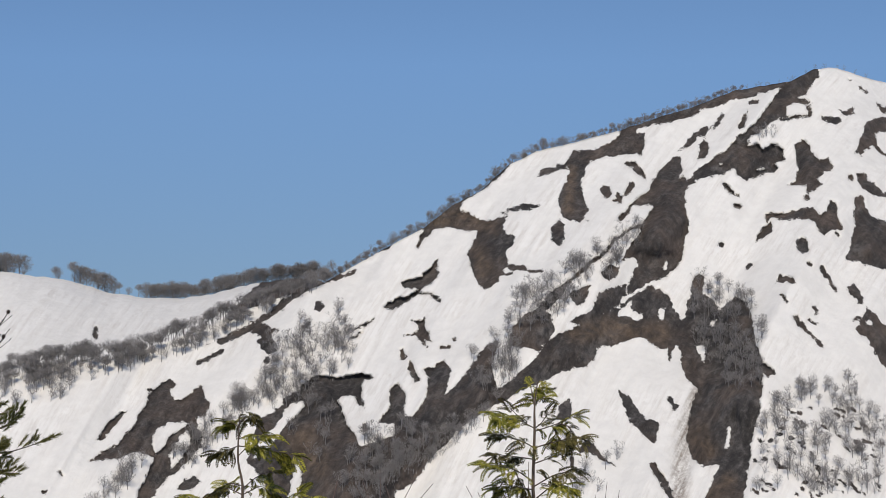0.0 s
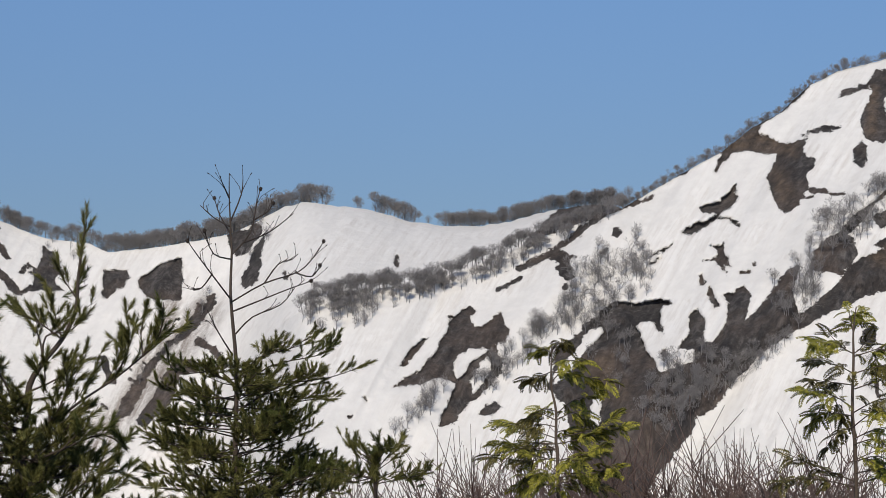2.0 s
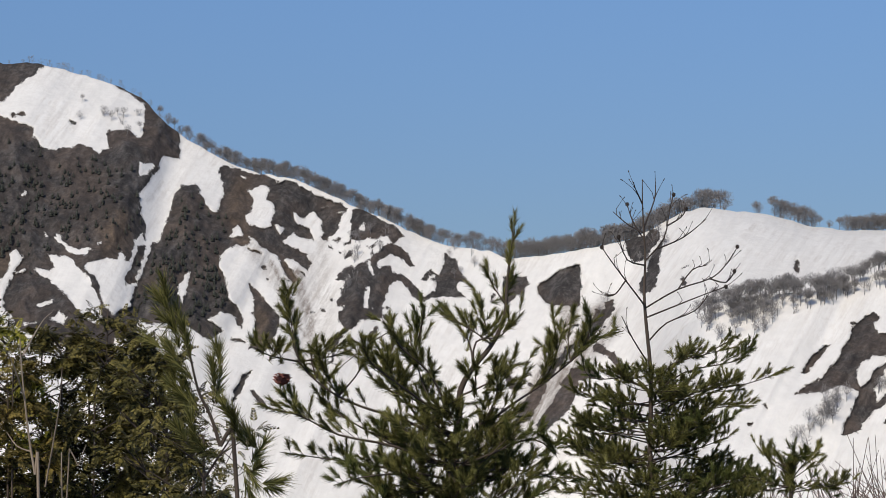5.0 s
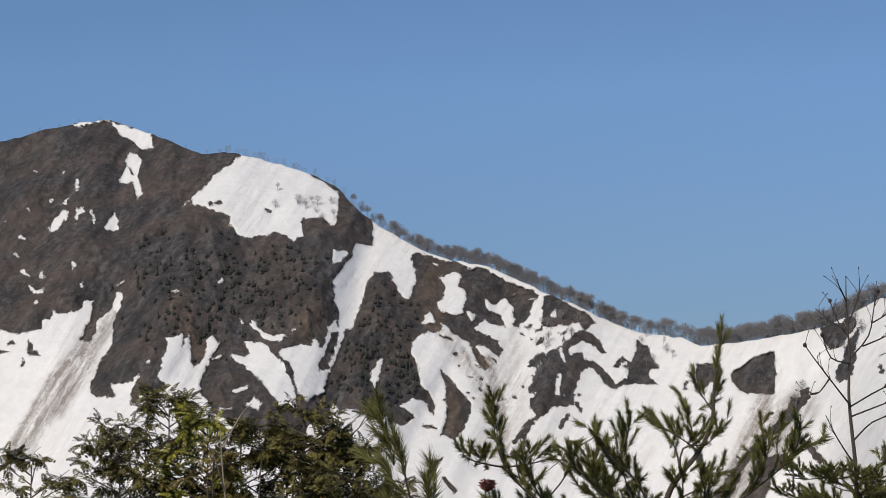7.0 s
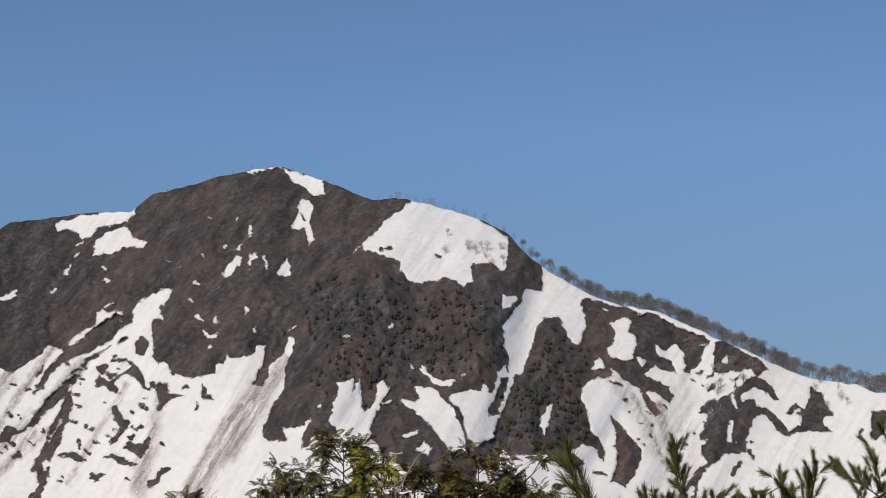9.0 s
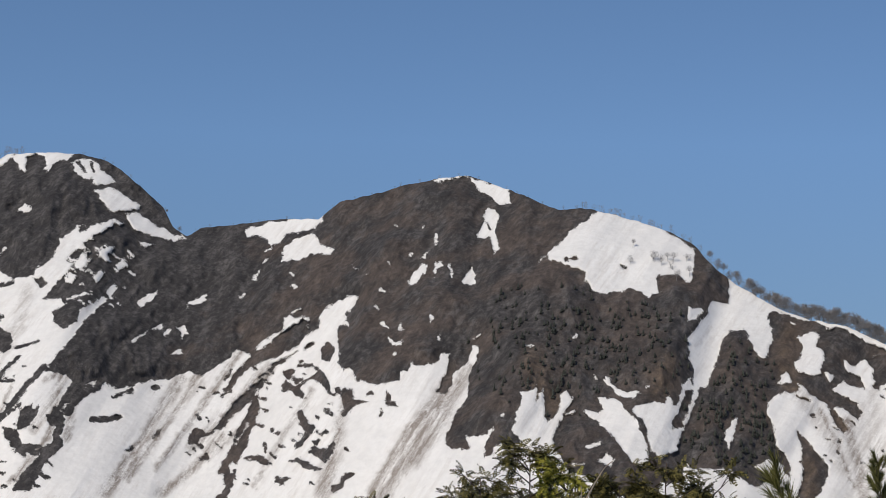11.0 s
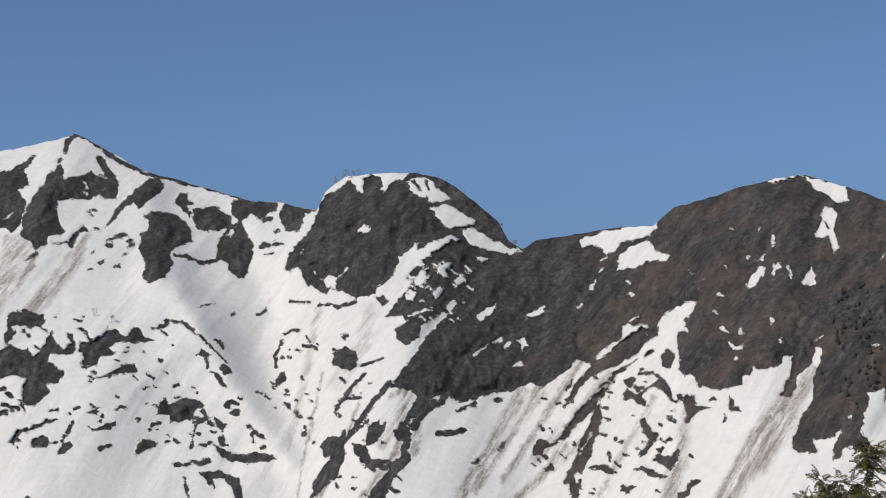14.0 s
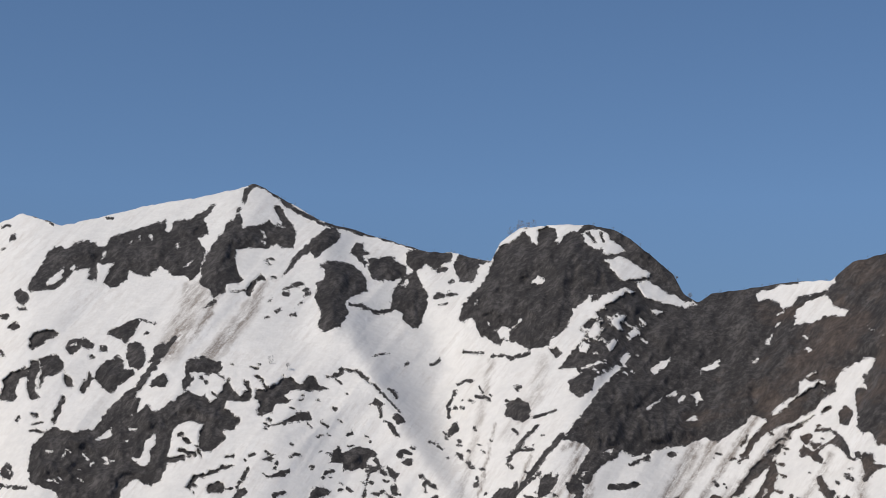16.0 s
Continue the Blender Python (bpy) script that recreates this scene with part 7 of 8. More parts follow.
CEDAR_YOUNG = dict(foot=(3.637, 8.696, -1.131),
    trunk=[(0.000, 0.000, 0.000), (0.000, 0.000, 1.793), (-0.010, -0.001, 2.006), (-0.011, -0.005, 2.162), (-0.031, 0.000, 2.266), (-0.031, -0.003, 2.396), (-0.027, -0.007, 2.479)],
    limbs=[
        [(-0.031, -0.002, 2.370), (0.004, -0.119, 2.394), (0.042, -0.237, 2.389)],
        [(-0.031, -0.001, 2.338), (-0.014, 0.178, 2.310), (-0.016, 0.366, 2.275)],
        [(-0.031, -0.003, 2.422), (-0.016, 0.138, 2.443), (-0.006, 0.282, 2.413)],
        [(-0.029, -0.005, 2.448), (0.040, 0.066, 2.466), (0.093, 0.143, 2.473)],
        [(-0.031, -0.000, 2.292), (0.014, -0.028, 2.339), (0.059, -0.054, 2.331)],
        [(-0.011, -0.005, 2.156), (-0.014, 0.145, 2.158), (-0.011, 0.294, 2.126)],
        [(-0.011, -0.004, 2.141), (0.105, 0.055, 2.202), (0.248, 0.105, 2.222)],
        [(-0.011, -0.004, 2.115), (0.104, 0.020, 2.152), (0.184, 0.059, 2.100)],
        [(-0.011, -0.002, 2.032), (-0.089, 0.208, 2.072), (-0.135, 0.406, 2.088)],
        [(-0.010, -0.001, 2.006), (-0.131, 0.104, 2.007), (-0.238, 0.205, 1.998)],
        [(-0.010, 0.000, 1.941), (-0.171, 0.005, 1.933), (-0.274, -0.013, 1.952)],
        [(-0.010, -0.001, 2.006), (0.148, -0.041, 2.042), (0.258, -0.064, 2.131)],
        [(-0.010, 0.001, 1.928), (0.090, -0.172, 1.976), (0.099, -0.309, 2.024)],
        [(-0.010, 0.002, 1.871), (0.114, -0.181, 1.887), (0.152, -0.331, 1.928)],
        [(-0.010, 0.003, 1.845), (-0.092, 0.133, 1.855), (-0.082, 0.229, 1.780)],
        [(-0.011, -0.002, 2.058), (0.088, 0.083, 2.062), (0.195, 0.166, 2.013)],
        [(-0.010, -0.001, 1.980), (-0.006, 0.203, 1.991), (-0.009, 0.411, 1.935)],
        [(-0.005, 0.001, 1.824), (0.148, 0.094, 1.822), (0.330, 0.176, 1.780)],
        [(-0.011, -0.003, 2.084), (-0.072, 0.040, 2.096), (-0.109, 0.074, 2.069)],
        [(-0.005, -0.000, 1.876), (-0.022, -0.174, 1.942), (-0.041, -0.345, 1.957)],
        [(-0.005, 0.001, 1.811), (-0.079, 0.026, 1.825), (-0.117, 0.036, 1.799)]],
    dead=[])
PINE_LOW = dict(foot=(3.501, 11.054, -2.053),
    trunk=[(0.000, 0.000, 0.000), (0.000, 0.000, 2.499), (0.000, -0.002, 2.601), (0.007, -0.006, 2.696)],
    limbs=[
        [(0.000, -0.001, 2.553), (-0.126, 0.229, 2.582), (-0.259, 0.462, 2.570)],
        [(0.000, -0.002, 2.601), (0.141, 0.119, 2.709), (0.258, 0.245, 2.761)],
        [(0.000, -0.001, 2.531), (0.187, -0.035, 2.562), (0.341, -0.065, 2.593)],
        [(0.001, -0.003, 2.633), (-0.100, -0.013, 2.693), (-0.154, -0.029, 2.745)],
        [(0.000, -0.002, 2.569), (-0.199, -0.115, 2.553), (-0.394, -0.229, 2.553)],
        [(0.007, -0.005, 2.664), (-0.003, -0.166, 2.725), (-0.084, -0.318, 2.786)]],
    dead=[])
DRY_STEMS = dict(foot=(-1.044, 16.949, -4.583),
    trunk=[(0.000, 0.000, 0.000), (0.000, 0.000, 4.530), (-0.027, -0.001, 4.726), (-0.072, -0.001, 5.007), (-0.104, -0.004, 5.288), (-0.135, -0.007, 5.616), (-0.148, -0.011, 5.859)],
    limbs=[
        [(-0.103, -0.005, 5.335), (-0.170, -0.317, 5.627), (-0.234, -0.626, 5.819)],
        [(-0.125, -0.011, 5.709), (-0.036, 0.165, 5.892), (0.028, 0.346, 6.008), (0.083, 0.529, 6.064)],
        [(-0.054, -0.002, 4.914), (-0.182, 0.118, 4.954), (-0.275, 0.232, 5.065)],
        [(0.056, -0.010, 4.623), (0.137, -0.206, 5.019), (0.199, -0.397, 5.351), (0.228, -0.583, 5.632)],
        [(0.232, -0.032, 4.528), (0.328, -0.115, 4.799), (0.397, -0.192, 4.976)],
        [(0.195, -0.027, 4.538), (0.223, -0.699, 4.694)]],
    dead=[])

MAT_PINE_BARK = bark_material("pine bark", (0.035, 0.027, 0.021), (0.13, 0.10, 0.08))
MAT_DEAD_AND_SHADED = bark_material("dead pine twigs, shaded cedar limbs", (0.030, 0.024, 0.021), (0.085, 0.066, 0.055))
MAT_PALE_STEM = bark_material("pale dry stems", (0.22, 0.17, 0.12), (0.42, 0.34, 0.26))
MAT_RED_TWIG = bark_material("reddish bare twigs", (0.085, 0.055, 0.046), (0.23, 0.165, 0.142))
MAT_NEEDLE = leaf_material("pine needles", (0.040, 0.046, 0.013), (0.250, 0.235, 0.075), 4.0)
MAT_FRESH = leaf_material("young pale pine needles", (0.05, 0.068, 0.016), (0.17, 0.175, 0.055), 4.0)
MAT_FROND = leaf_material("yellow green cedar fronds", (0.055, 0.066, 0.012), (0.36, 0.33, 0.05), 2.6)
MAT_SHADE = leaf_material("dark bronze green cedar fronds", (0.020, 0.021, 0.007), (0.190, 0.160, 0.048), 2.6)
MAT_BRONZE = leaf_material("bronze cedar fronds", (0.050, 0.042, 0.012), (0.22, 0.165, 0.045), 2.6)
MAT_CONE = bark_material("red brown cone", (0.10, 0.03, 0.02), (0.32, 0.11, 0.08))


def chain(points, thick, thin, cuts=3):
    """Tube segments along a bent limb, rounded off between its points."""
    p = [Vector(q) for q in points]
    fine = [p[0]]
    for i in range(len(p) - 1):
        a, b = p[max(i - 1, 0)], p[min(i + 2, len(p) - 1)]
        for k in range(1, cuts + 1):
            t = k / cuts
            m0, m1 = (p[i + 1] - a) * 0.5, (b - p[i]) * 0.5
            h = (2 * t ** 3 - 3 * t ** 2 + 1) * p[i] + (t ** 3 - 2 * t ** 2 + t) * m0 + (-2 * t ** 3 + 3 * t ** 2) * p[i + 1] + (t ** 3 - t ** 2) * m1
            fine.append(h)
    n = len(fine) - 1
    rad = [thick + (thin - thick) * (k / n) for k in range(n + 1)]
    return [(fine[k], fine[k + 1], rad[k], rad[k + 1]) for k in range(n)], fine


def needles_on(shoots, seed, length=0.075, count=55, radius=0.0009):
    """One mesh of needles round many shoots; a shoot is its start and its end."""
    rs = np.random.RandomState(seed)
    a = np.repeat(np.array([s[0] for s in shoots], float), count, axis=0)
    b = np.repeat(np.array([s[1] for s in shoots], float), count, axis=0)
    d = b - a
    d /= np.linalg.norm(d, axis=1, keepdims=True) + 1e-9
    n = len(a)
    t = rs.uniform(0.1, 1.0, (n, 1))
    p = a + (b - a) * t
    v = rs.normal(size=(n, 3))
    v -= (v * d).sum(1, keepdims=True) * d
    v /= np.linalg.norm(v, axis=1, keepdims=True) + 1e-9
    ang = np.radians(rs.uniform(12, 42, (n, 1)) * (1.2 - 0.55 * t))
    w = d * np.cos(ang) + v * np.sin(ang)
    tip = p + w * (length * rs.uniform(0.75, 1.15, (n, 1)))
    tip[:, 2] -= 0.004
    side = np.cross(w, rs.normal(size=(n, 3)))
    side /= np.linalg.norm(side, axis=1, keepdims=True) + 1e-9
    verts = np.stack([p - side * radius, p + side * radius, tip], 1).reshape(-1, 3)
    faces = np.arange(n * 3).reshape(-1, 3)
    return verts, faces


def pine(kit, name, label, seed, size, thick, needle_mat=None, extra=1, density=1.0, filler=(0, 0, 0, 0), rise=0.32, flat=1.0, long=0.38):
    """A pine: trunk, branches with their side twigs and needles, dead branches with small cones at the tips."""
    rnd = random.Random(seed)
    root = new(name)
    root.location = kit["foot"]
    segs, line = chain(kit["trunk"], thick, thick * 0.12)
    part("trunk", mesh_of("trunk", *tubes(segs, 7), MAT_PINE_BARK), root)
    limbs = [[Vector(q) for q in l] for l in kit["limbs"]]
    for l in list(limbs):
        for e in range(extra):
            turn = Matrix.Rotation(radians(rnd.choice((-1, 1)) * rnd.uniform(30, 150)), 3, "Z")
            o, k = l[0], rnd.uniform(0.5, 0.85)
            limbs.append([o + (turn @ (q - o)) * k + Vector((rnd.gauss(0, 0.1), rnd.gauss(0, 0.1), rnd.gauss(0, 0.1))) * (q - o).length for q in l])
    n, low, high, reach = filler
    for k in range(n):
        h = rnd.uniform(low, high)
        i = max(j for j in range(len(line) - 1) if line[j].z <= h)
        o, w = line[i].lerp(line[i + 1], (h - line[i].z) / max(line[i + 1].z - line[i].z, 1e-4)), rnd.uniform(0, 6.283)
        r = reach * rnd.uniform(0.55, 1.1) * (1 - 0.55 * (h - low) / (high - low))
        limbs.append([o] + [o + Vector((math.cos(w + rnd.gauss(0, 0.15)) * r * f, math.sin(w + rnd.gauss(0, 0.15)) * r * f, r * (rise * f * f + rnd.gauss(0, 0.04)))) for f in (0.35, 0.7, 1.0)])
    limbs.append([Vector(q) for q in kit["trunk"][-4:]])
    up = Vector((0, 0, 1))
    for k, l in enumerate(limbs):
        length = sum((b - a).length for a, b in zip(l, l[1:]))
        leader = k == len(limbs) - 1
        if leader and kit["dead"]:
            continue
        segs, fine = chain(l, thick * (0.14 + 0.22 * min(1, length / (7 * size))), thick * 0.07)
        shoots, twigs = [], []
        lines = [(fine, 0.3 if not leader else 0.05)]
        if length > 2.5 * size and not leader:
            for j in range(max(1, int(length / (size * 1.6)))):
                i = rnd.randrange(int(len(fine) * 0.3), max(int(len(fine) * 0.75), int(len(fine) * 0.3) + 1))
                d = (fine[i + 1] - fine[i]).normalized()
                s = (Matrix.Rotation(radians(rnd.choice((-1, 1)) * rnd.uniform(30, 65)), 3, "Z") @ d + up * rnd.uniform(-0.2, 0.25)).normalized()
                r = min(length * rnd.uniform(0.14, 0.28), size * 2.2)
                side = [fine[i], fine[i] + s * r * 0.5 + up * r * 0.03, fine[i] + s * r + up * r * 0.14]
                twigs.extend(((side[0], side[1], thick * 0.08, thick * 0.06), (side[1], side[2], thick * 0.06, thick * 0.04)))
                lines.append((side, 0.25))
        for path, begin in lines:
            run = sum((b - a).length for a, b in zip(path, path[1:]))
            n = max(3, int(density * run * (1 - begin) / (size * 0.31)))
            for j in range(n):
                f = begin + (0.93 - begin) * (j + rnd.random()) / n
                i = min(int(f * (len(path) - 1)), len(path) - 2)
                p, d = path[i].lerp(path[i + 1], f * (len(path) - 1) - i), (path[i + 1] - path[i]).normalized()
                s = Vector((rnd.gauss(0, 1), rnd.gauss(0, 1), rnd.gauss(0, 0.5))).normalized()
                out = (d * rnd.uniform(0.2, 0.8) + s * rnd.uniform(0.3, 0.75) + up * rnd.uniform(0.25, 0.9) * flat).normalized()
                if leader:
                    out = (d * 1.6 + s * 0.5).normalized()
                r = size * rnd.uniform(0.55, 1.05) * (1.1 - 0.45 * f)
                twigs.append((p, p + out * r, thick * 0.06, thick * 0.035))
                shoots.append((p + out * r * 0.2, p + out * r))
            tip = (path[-1] - path[-2]).normalized()
            shoots.append((path[-1] - tip * size * 1.1, path[-1] - tip * size * 0.3))
        branch = part("branch", mesh_of("branch", *tubes(segs + twigs, 5), MAT_PINE_BARK), root)
        pale = needle_mat if needle_mat is not None else (MAT_FRESH if rnd.random() < 0.15 else MAT_NEEDLE)
        v, f = needles_on(shoots, seed * 100 + k, size * long * 0.88, 105, max(0.0009, size * 0.0125))
        part("needles", mesh_of("needles", v, f, pale, False), branch)
    for l in kit["dead"]:
        segs, fine = chain(l, thick * 0.30, thick * 0.13)
        twigs = []
        for j in range(4):
            i = rnd.randrange(len(fine) // 3, len(fine) - 1)
            s = Vector((rnd.gauss(0, 0.8), rnd.gauss(0, 0.8), rnd.uniform(0.5, 1.4))).normalized()
            d = (fine[i + 1] - fine[i]).normalized()
            r = rnd.uniform(0.05, 0.13)
            m = fine[i] + (d + s * 0.4).normalized() * r * 0.5
            e = m + (d * 0.5 + s).normalized() * r * 0.6
            twigs.extend(((fine[i], m, thick * 0.13, thick * 0.10), (m, e, thick * 0.10, thick * 0.07), (e, e + s * r * 0.12, thick * 0.16, thick * 0.13)))
        branch = part("dead_branch", mesh_of("dead_branch", *tubes(segs + twigs, 5), MAT_DEAD_AND_SHADED), root, "bare dead branch")
        if rnd.random() < 0.6:
            part("cone", cone_mesh(fine[-1], 0.011, rnd.random(), MAT_DEAD_AND_SHADED), branch)
    tagged(root, label, "pine tree", "young pines in front")
    return root


def cone_mesh(at, r, seed, mat, tall=1.15):
    """A cone of overlapping scales round a core."""
    bm = bmesh.new()
    bmesh.ops.create_icosphere(bm, subdivisions=1, radius=r, matrix=Matrix.Translation(at) @ Matrix.Diagonal((0.9, 0.9, tall, 1)))
    for k in range(26):
        w, h = k * 2.4 + seed, (k / 25.0 - 0.5) * 1.8
        q = math.sqrt(max(0.0, 1 - h * h)) * r * 0.8
        c = Vector(at) + Vector((math.cos(w) * q, math.sin(w) * q, h * r * tall * 0.87))
        o = Vector((math.cos(w), math.sin(w), 0.5)).normalized()
        s = o.cross(Vector((0, 0, 1))).normalized()
        v = [bm.verts.new(c - s * r * 0.25), bm.verts.new(c + s * r * 0.25), bm.verts.new(c + o * r * 0.45), bm.verts.new(c + Vector((0, 0, r * 0.25)))]
        for t in ((0, 1, 2), (1, 3, 2), (3, 0, 2)):
            bm.faces.new([v[i] for i in t])
    me = bpy.data.meshes.new("cone")
    bm.to_mesh(me)
    bm.free()
    me.materials.append(mat)
    return me


def frond_shape(pairs=8, forks=True):
    """A flat cedar spray one unit long, along x: side sprigs with small scale lobes, drooping at the tip."""
    tri_v, tri_f = [], []

    def lobe(a, d, length, width):
        up = Vector((0, 0, 1))
        s = d.cross(up).normalized()
        m = a + d * length * 0.45
        tip = a + d * length + Vector((0, 0, -0.12 * length))
        b = len(tri_v)
        if not forks:
            tri_v.extend((a, m + s * width * 2.1 - Vector((0, 0, width)), tip, m - s * width * 2.1 - Vector((0, 0, width))))
            tri_f.extend(((b, b + 1, b + 2), (b, b + 2, b + 3)))
            return
        tri_v.extend((a, m + s * width, tip, m - s * width, m + Vector((0, 0, width * 0.7))))
        tri_f.extend(((b, b + 4, b + 1), (b + 1, b + 4, b + 2), (b + 2, b + 4, b + 3), (b + 3, b + 4, b)))

    at = lambda x: Vector((x, 0, 0.10 * math.sin(x * 2.2) - 0.22 * x * x))
    for i in range(pairs):
        x = 0.12 + 0.82 * i / (pairs - 1)
        for side in (-1, 1):
            a = at(x)
            d = Vector((0.75, side * 0.75, -0.10)).normalized()
            n = 0.46 * (1.05 - 0.72 * x)
            lobe(a, d, n, 0.042)
            if forks:
                lobe(a + d * n * 0.4, Vector((1, side * 0.15, -0.15)).normalized(), n * 0.5, 0.030)
                lobe(a + d * n * 0.55, Vector((0.3, side, -0.2)).normalized(), n * 0.36, 0.026)
    lobe(at(0.9), Vector((1, 0, -0.5)).normalized(), 0.2, 0.035)
    for k in range(4 if forks else 1):
        lobe(at(k * 0.24), (at(k * 0.24 + 0.3) - at(k * 0.24)).normalized(), 0.32, 0.012)
    return np.array([tuple(v) for v in tri_v]), np.array(tri_f)


FROND = frond_shape(8, True)
SPRIG = frond_shape(5, False)


def fronds_on(sites, shape, seed):
    """One mesh of fronds; a site is its place, its direction and its length."""
    rs = random.Random(seed)
    v0, f0 = shape
    vs, fs = [], []
    for k, (p, d, s) in enumerate(sites):
        d = Vector(d).normalized()
        roll = rs.uniform(-0.9, 0.9)
        m = d.to_track_quat("X", "Z").to_matrix() @ Matrix.Rotation(roll, 3, "X")
        vs.append(v0 @ np.array(m).T * s + np.array(p))
        fs.append(f0 + k * len(v0))
    return np.concatenate(vs), np.concatenate(fs)


def cedar(kit, name, label, seed, size, thick, shade=0.5):
    """A young cedar from its skeleton: trunk, branches, and the fronds of each branch."""
    rnd = random.Random(seed)
    root = new(name)
    root.location = kit["foot"]
    segs, line = chain(kit["trunk"], thick, thick * 0.2)
    part("trunk", mesh_of("trunk", *tubes(segs, 7), MAT_BRANCH), root)
    limbs = [[Vector(q) for q in l] for l in kit["limbs"]]
    for l in list(limbs):
        if rnd.random() < 0.4:
            turn = Matrix.Rotation(radians(rnd.choice((-1, 1)) * rnd.uniform(60, 120)), 3, "Z")
            limbs.append([l[0] + (turn @ (q - l[0])) * 0.8 for q in l])
    for k, l in enumerate(limbs):
        segs, fine = chain(l, thick * 0.3, thick * 0.1)
        length = sum((b - a).length for a, b in zip(l, l[1:]))
        sites = []
        n = max(3, int(length / (size * 0.24)))
        for j in range(n):
            f = 0.3 + 0.7 * (j + 0.5) / n
            i = min(int(f * (len(fine) - 1)), len(fine) - 2)
            d = (fine[i + 1] - fine[i]).normalized()
            s = d.cross(Vector((0, 0, 1))).normalized() * (1 if j % 2 else -1)
            out = d * 0.8 + s * rnd.uniform(0.1, 1.0) + Vector((rnd.gauss(0, 0.3), rnd.gauss(0, 0.3), rnd.uniform(-1.0, 0.35)))
            sites.append((fine[i], out, size * rnd.uniform(0.6, 1.3)))
        sites.append((fine[-2], fine[-1] - fine[-2], size * 1.1))
        branch = part("branch", mesh_of("branch", *tubes(segs, 5), MAT_BRANCH), root)
        v, f = fronds_on(sites, FROND, seed * 50 + k)
        # a share of the branches has shade put in as the darker frond colour
        part("fronds", mesh_of("fronds", v, f, MAT_SHADE if rnd.random() < shade else MAT_FROND), branch)
    tagged(root, label, "cedar tree", "young cedars in front")
    return root


MAT_BRANCH = bark_material("cedar bark", (0.055, 0.042, 0.033), (0.16, 0.12, 0.09))
near_pine = pine(PINE_NEAR, "pine_tree", "young pine with long tufted needles and bare upright tips", 11, 0.082, 0.014, extra=1, filler=(84, 1.0, 1.50, 0.44), rise=0.3)
cone = part("cone_cluster", cone_mesh(Vector(PINE_NEAR["limbs"][9][4]) + Vector((-0.05, 0, -0.05)), 0.025, 0.3, MAT_CONE, 0.72), near_pine, "reddish brown pine cone")
pine(PINE_TALL, "pine_tree", "bushy pine with a dead, bare leader above", 12, 0.105, 0.016, extra=1, density=1.3, filler=(70, 1.8, 2.75, 0.80), rise=0.16, flat=0.9, long=0.33)
pine(PINE_SMALL, "pine_tree", "slender pine shoot with long pale green needles", 13, 0.075, 0.0045, None, extra=0, density=1.4, long=0.56)
pine(PINE_LOW, "pine_tree", "low dark pine below the taller ones", 14, 0.10, 0.016, extra=2, density=1.2)
cedar(CEDAR_BARE, "cedar_tree", "slim young cedar with loose hanging fronds", 21, 0.072, 0.010)
cedar(CEDAR_YOUNG, "cedar_tree", "small yellow green cedar with dense fronds", 22, 0.085, 0.010, 0.2)


def ground_z(x, y):
    r, z = zip(*near)
    return float(np.interp(math.hypot(x, y), r, z))


def hedge_cedar(x, y, top, seed, mat, label, wide=0.44, deep=2.9, count=1250, leaf=1.0):
    """A taller cedar further down the bank: a trunk, limbs and a crown of many sprays."""
    rnd = random.Random(seed)
    root = new("cedar_tree")
    root.location = (x, y, ground_z(x, y) - 0.1)
    h = top - 0.07 - root.location.z
    trunk = [(0, 0, 0)] + [(rnd.gauss(0, 0.02), rnd.gauss(0, 0.02), h * k / 5) for k in range(1, 5)] + [(0, 0, h - 0.12)]
    segs, line = chain(trunk, 0.032, 0.005)
    part("trunk", mesh_of("trunk", *tubes(segs, 6), MAT_BRANCH), root)
    sites, limbs = [], []
    while len(sites) < count * 1.6:
        dz = deep * rnd.random() ** 0.9
        w = rnd.uniform(0, 6.283)
        reach = (0.14 + wide * dz ** 0.6) * rnd.uniform(0.7, 1.2)
        o = Vector((0, 0, h - dz - 0.15))
        e = Vector((math.cos(w) * reach, math.sin(w) * reach, h - dz + rnd.uniform(-0.05, 0.12)))
        limbs.append((o, e, 0.010, 0.003))
        for c in range(2):
            heart = o.lerp(e, rnd.uniform(0.5, 1.0)) + Vector((rnd.gauss(0, 0.05), rnd.gauss(0, 0.05), rnd.gauss(0, 0.04)))
            limbs.append((o.lerp(e, 0.45), heart, 0.005, 0.002))
            for j in range(14):
                s = Vector((rnd.gauss(0, 1), rnd.gauss(0, 1), rnd.gauss(-0.1, 0.7))).normalized()
                sites.append((heart + s * rnd.uniform(0.0, 0.05), (e - o).normalized() * 0.3 + s - Vector((0, 0, 0.25)), rnd.uniform(0.08, 0.142) * leaf))
    # limbs darker than the bark: the crown's inner shade is in their colour
    part("limb_frame", mesh_of("limb_frame", *tubes([(a, b, ra * 0.7, rb * 0.7) for a, b, ra, rb in limbs], 4), MAT_DEAD_AND_SHADED), root)
    v, f = fronds_on(sites, SPRIG, seed)
    part("crown", mesh_of("crown", v, f, mat), root)
    tagged(root, label, "cedar tree", "cedars on the bank")


dark = "dark green cedar with dense scaly sprays on the bank"
hedge_cedar(-1.77, 18.46, 1.66, 31, MAT_SHADE, dark)
hedge_cedar(-2.22, 18.40, 1.47, 32, MAT_SHADE, dark, 0.36)
hedge_cedar(-1.40, 18.20, 1.46, 33, MAT_FROND, "yellow green cedar between darker ones on the bank", 0.32, 2.6, 700)
hedge_cedar(-0.95, 18.60, 1.42, 34, MAT_SHADE, dark, 0.40)
hedge_cedar(-0.52, 18.46, 1.66, 35, MAT_SHADE, dark, 0.36)
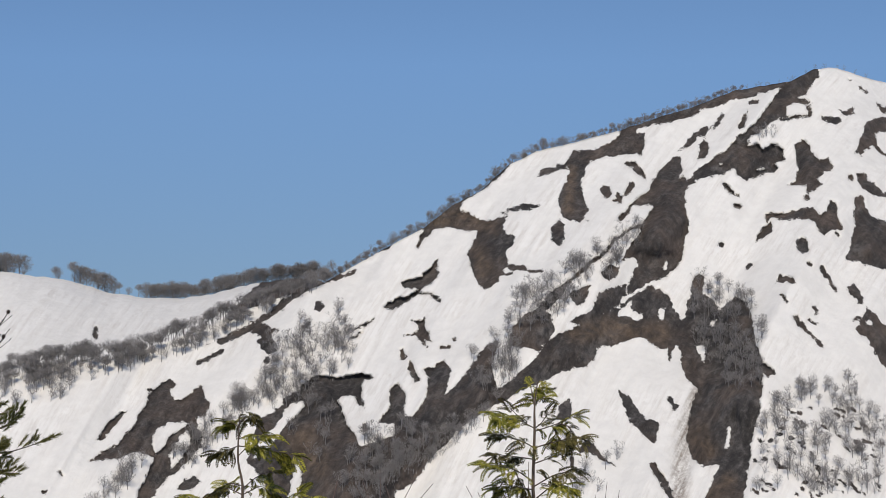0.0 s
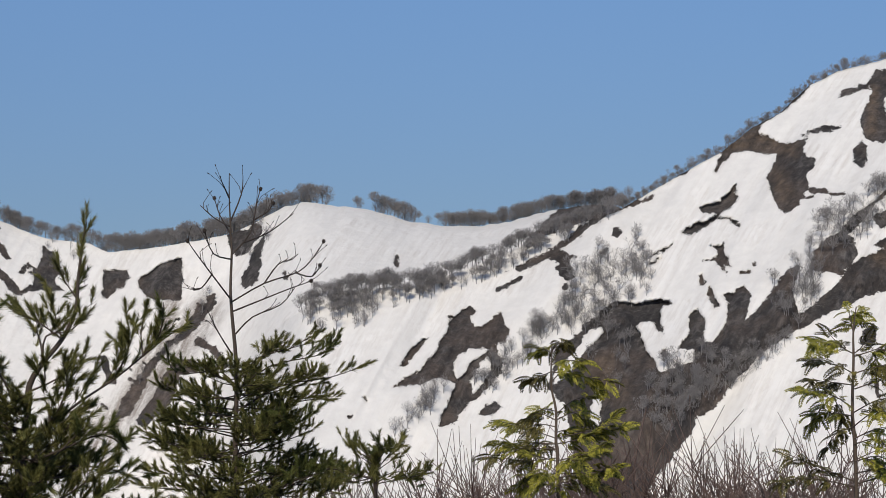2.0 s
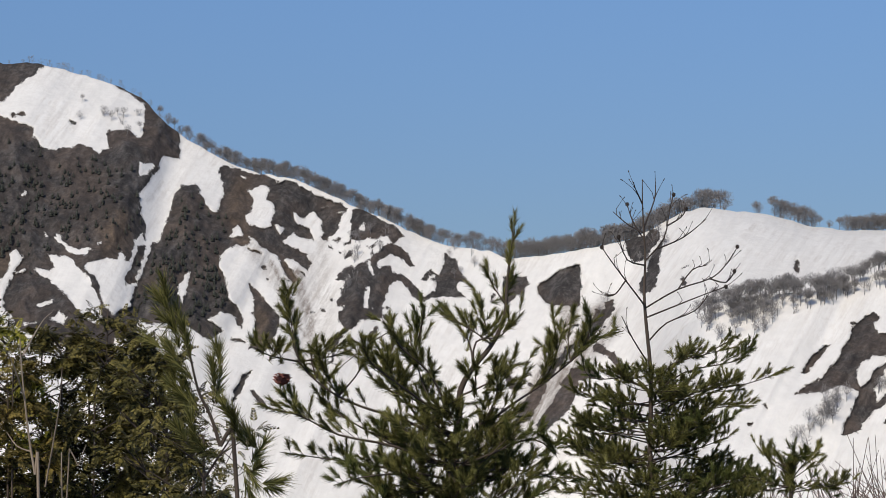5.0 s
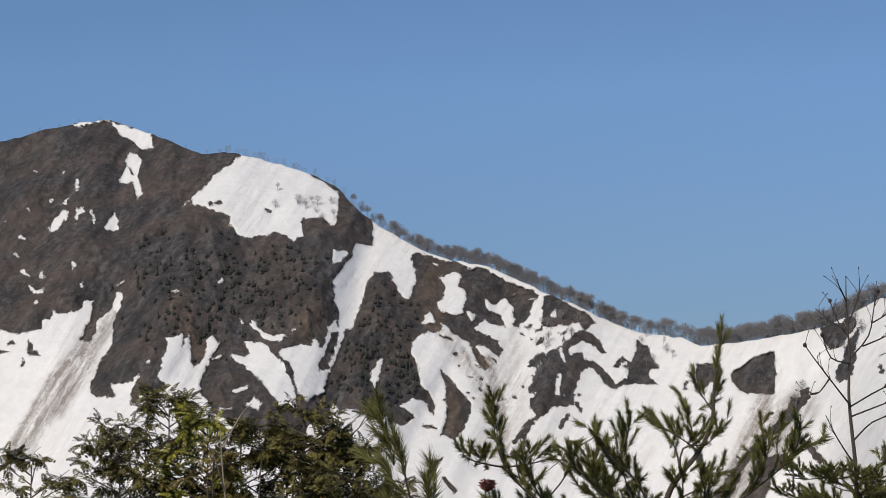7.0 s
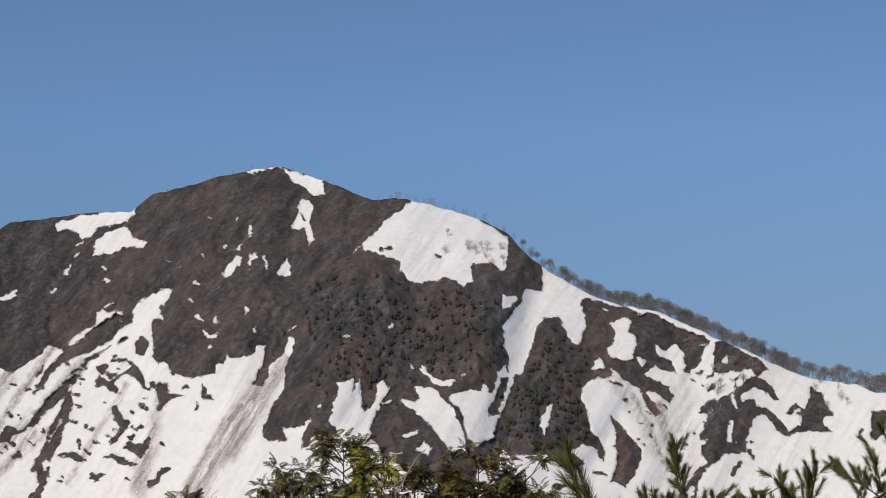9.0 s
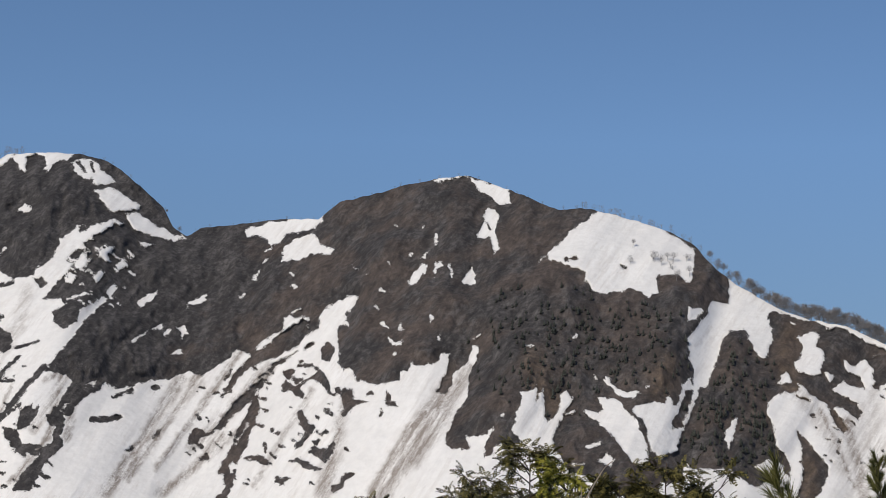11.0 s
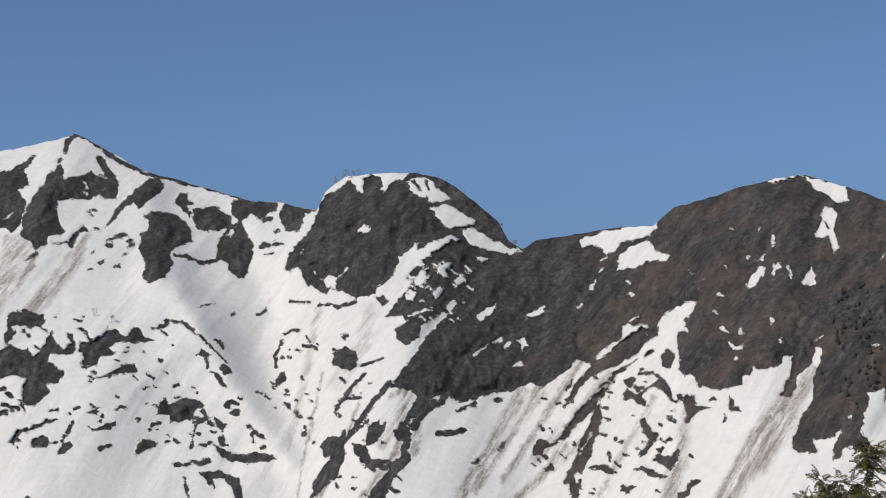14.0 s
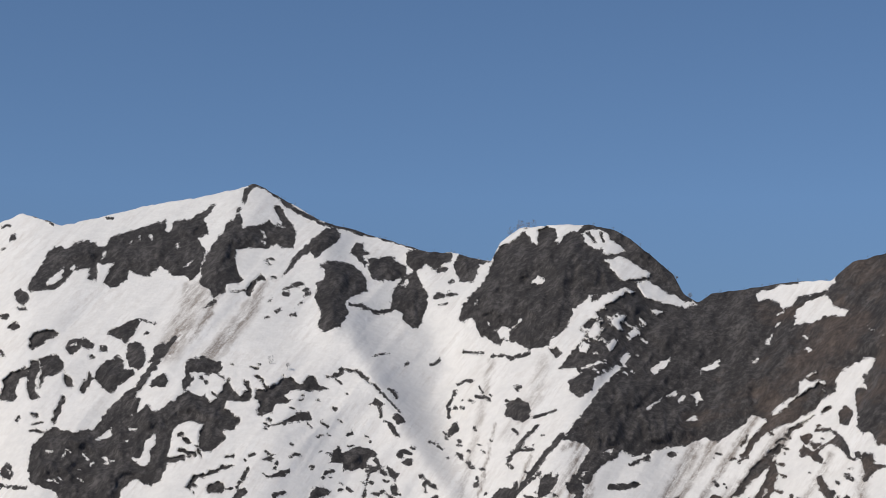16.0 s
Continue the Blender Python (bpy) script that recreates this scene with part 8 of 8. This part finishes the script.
hedge_cedar(-0.10, 18.50, 1.47, 36, MAT_SHADE, dark, 0.36)
hedge_cedar(-3.02, 18.50, 1.12, 37, MAT_SHADE, dark, 0.50)
hedge_cedar(-1.30, 17.60, 1.20, 38, MAT_BRONZE, "bronze tinted cedar with thin foliage on the bank", 0.26, 2.4, 500)


hedge_cedar(0.20, 9.6, 1.15, 39, MAT_SHADE, "small green cedar beside a pine shoot", 0.16, 2.2, 900, 0.6)
hedge_cedar(0.02, 10.0, 1.28, 40, MAT_SHADE, dark, 0.18, 2.4, 900, 0.6)
for k, (x, y, top) in enumerate(((-0.72, 18.9, 1.38), (-0.30, 18.9, 1.30), (-1.15, 19.0, 1.36), (-0.02, 18.2, 1.0), (-1.60, 19.0, 1.3), (-2.02, 18.8, 1.25), (-0.62, 17.9, 0.95), (-1.0, 17.9, 0.9))):
    hedge_cedar(x, y, top, 50 + k, MAT_SHADE, dark, 0.42, 2.4, 560)


def bare_bush(x, y, top, seed, mat, label, stems=13, twig=0.0042, wide=34):
    rnd = random.Random(seed)
    z = ground_z(x, y) - 0.05
    root = new("bare_shrub")
    root.location = (x, y, z)
    t, c = bare_tree(seed, (top - z) * 1.13, stems=stems, limbs=7, spread_angle=wide, twigs=7, twig=twig)
    part("stem_clump", mesh_of("stem_clump", *tubes([(a, b, ra * 0.26, rb * 0.24) for a, b, ra, rb in t], 4), mat), root)
    part("twig_mass", mesh_of("twig_mass", *tubes([(a, b, min(ra, 0.007), min(rb, 0.003)) for a, b, ra, rb in c], 3), mat), root)
    tagged(root, label, "shrub", "bare shrubs in front")


twiggy = "leafless reddish brown shrub with fine upright twigs"
for k, (x, y, top) in enumerate(((3.62, 12.0, 0.55), (4.05, 11.8, 0.66), (4.40, 11.7, 0.60), (4.9, 11.5, 0.55), (5.22, 11.3, 0.70), (5.5, 11.2, 0.74), (5.86, 11.0, 0.78), (6.1, 10.9, 0.74), (6.5, 10.7, 0.6), (4.7, 12.6, 0.62), (5.7, 12.2, 0.66), (4.25, 12.3, 0.62), (5.05, 12.1, 0.66), (5.4, 11.8, 0.72), (6.3, 11.6, 0.70), (3.85, 11.4, 0.5))):
    bare_bush(x, y, top, 300 + k, MAT_RED_TWIG, twiggy)
dry = new("dry_shrub")
dry.location = DRY_STEMS["foot"]
part("stem", mesh_of("stem", *tubes(chain(DRY_STEMS["trunk"], 0.016, 0.004)[0], 5), MAT_PALE_STEM), dry)
for l in DRY_STEMS["limbs"]:
    l = l if l[0][2] > 4.6 else [(l[0][0] + 0.02, l[0][1], 0.0)] + l
    part("stem", mesh_of("stem", *tubes(chain(l, 0.008, 0.003)[0], 5), MAT_PALE_STEM), dry)
tagged(dry, "pale dry leafless stems in front of dark cedars", "shrub")
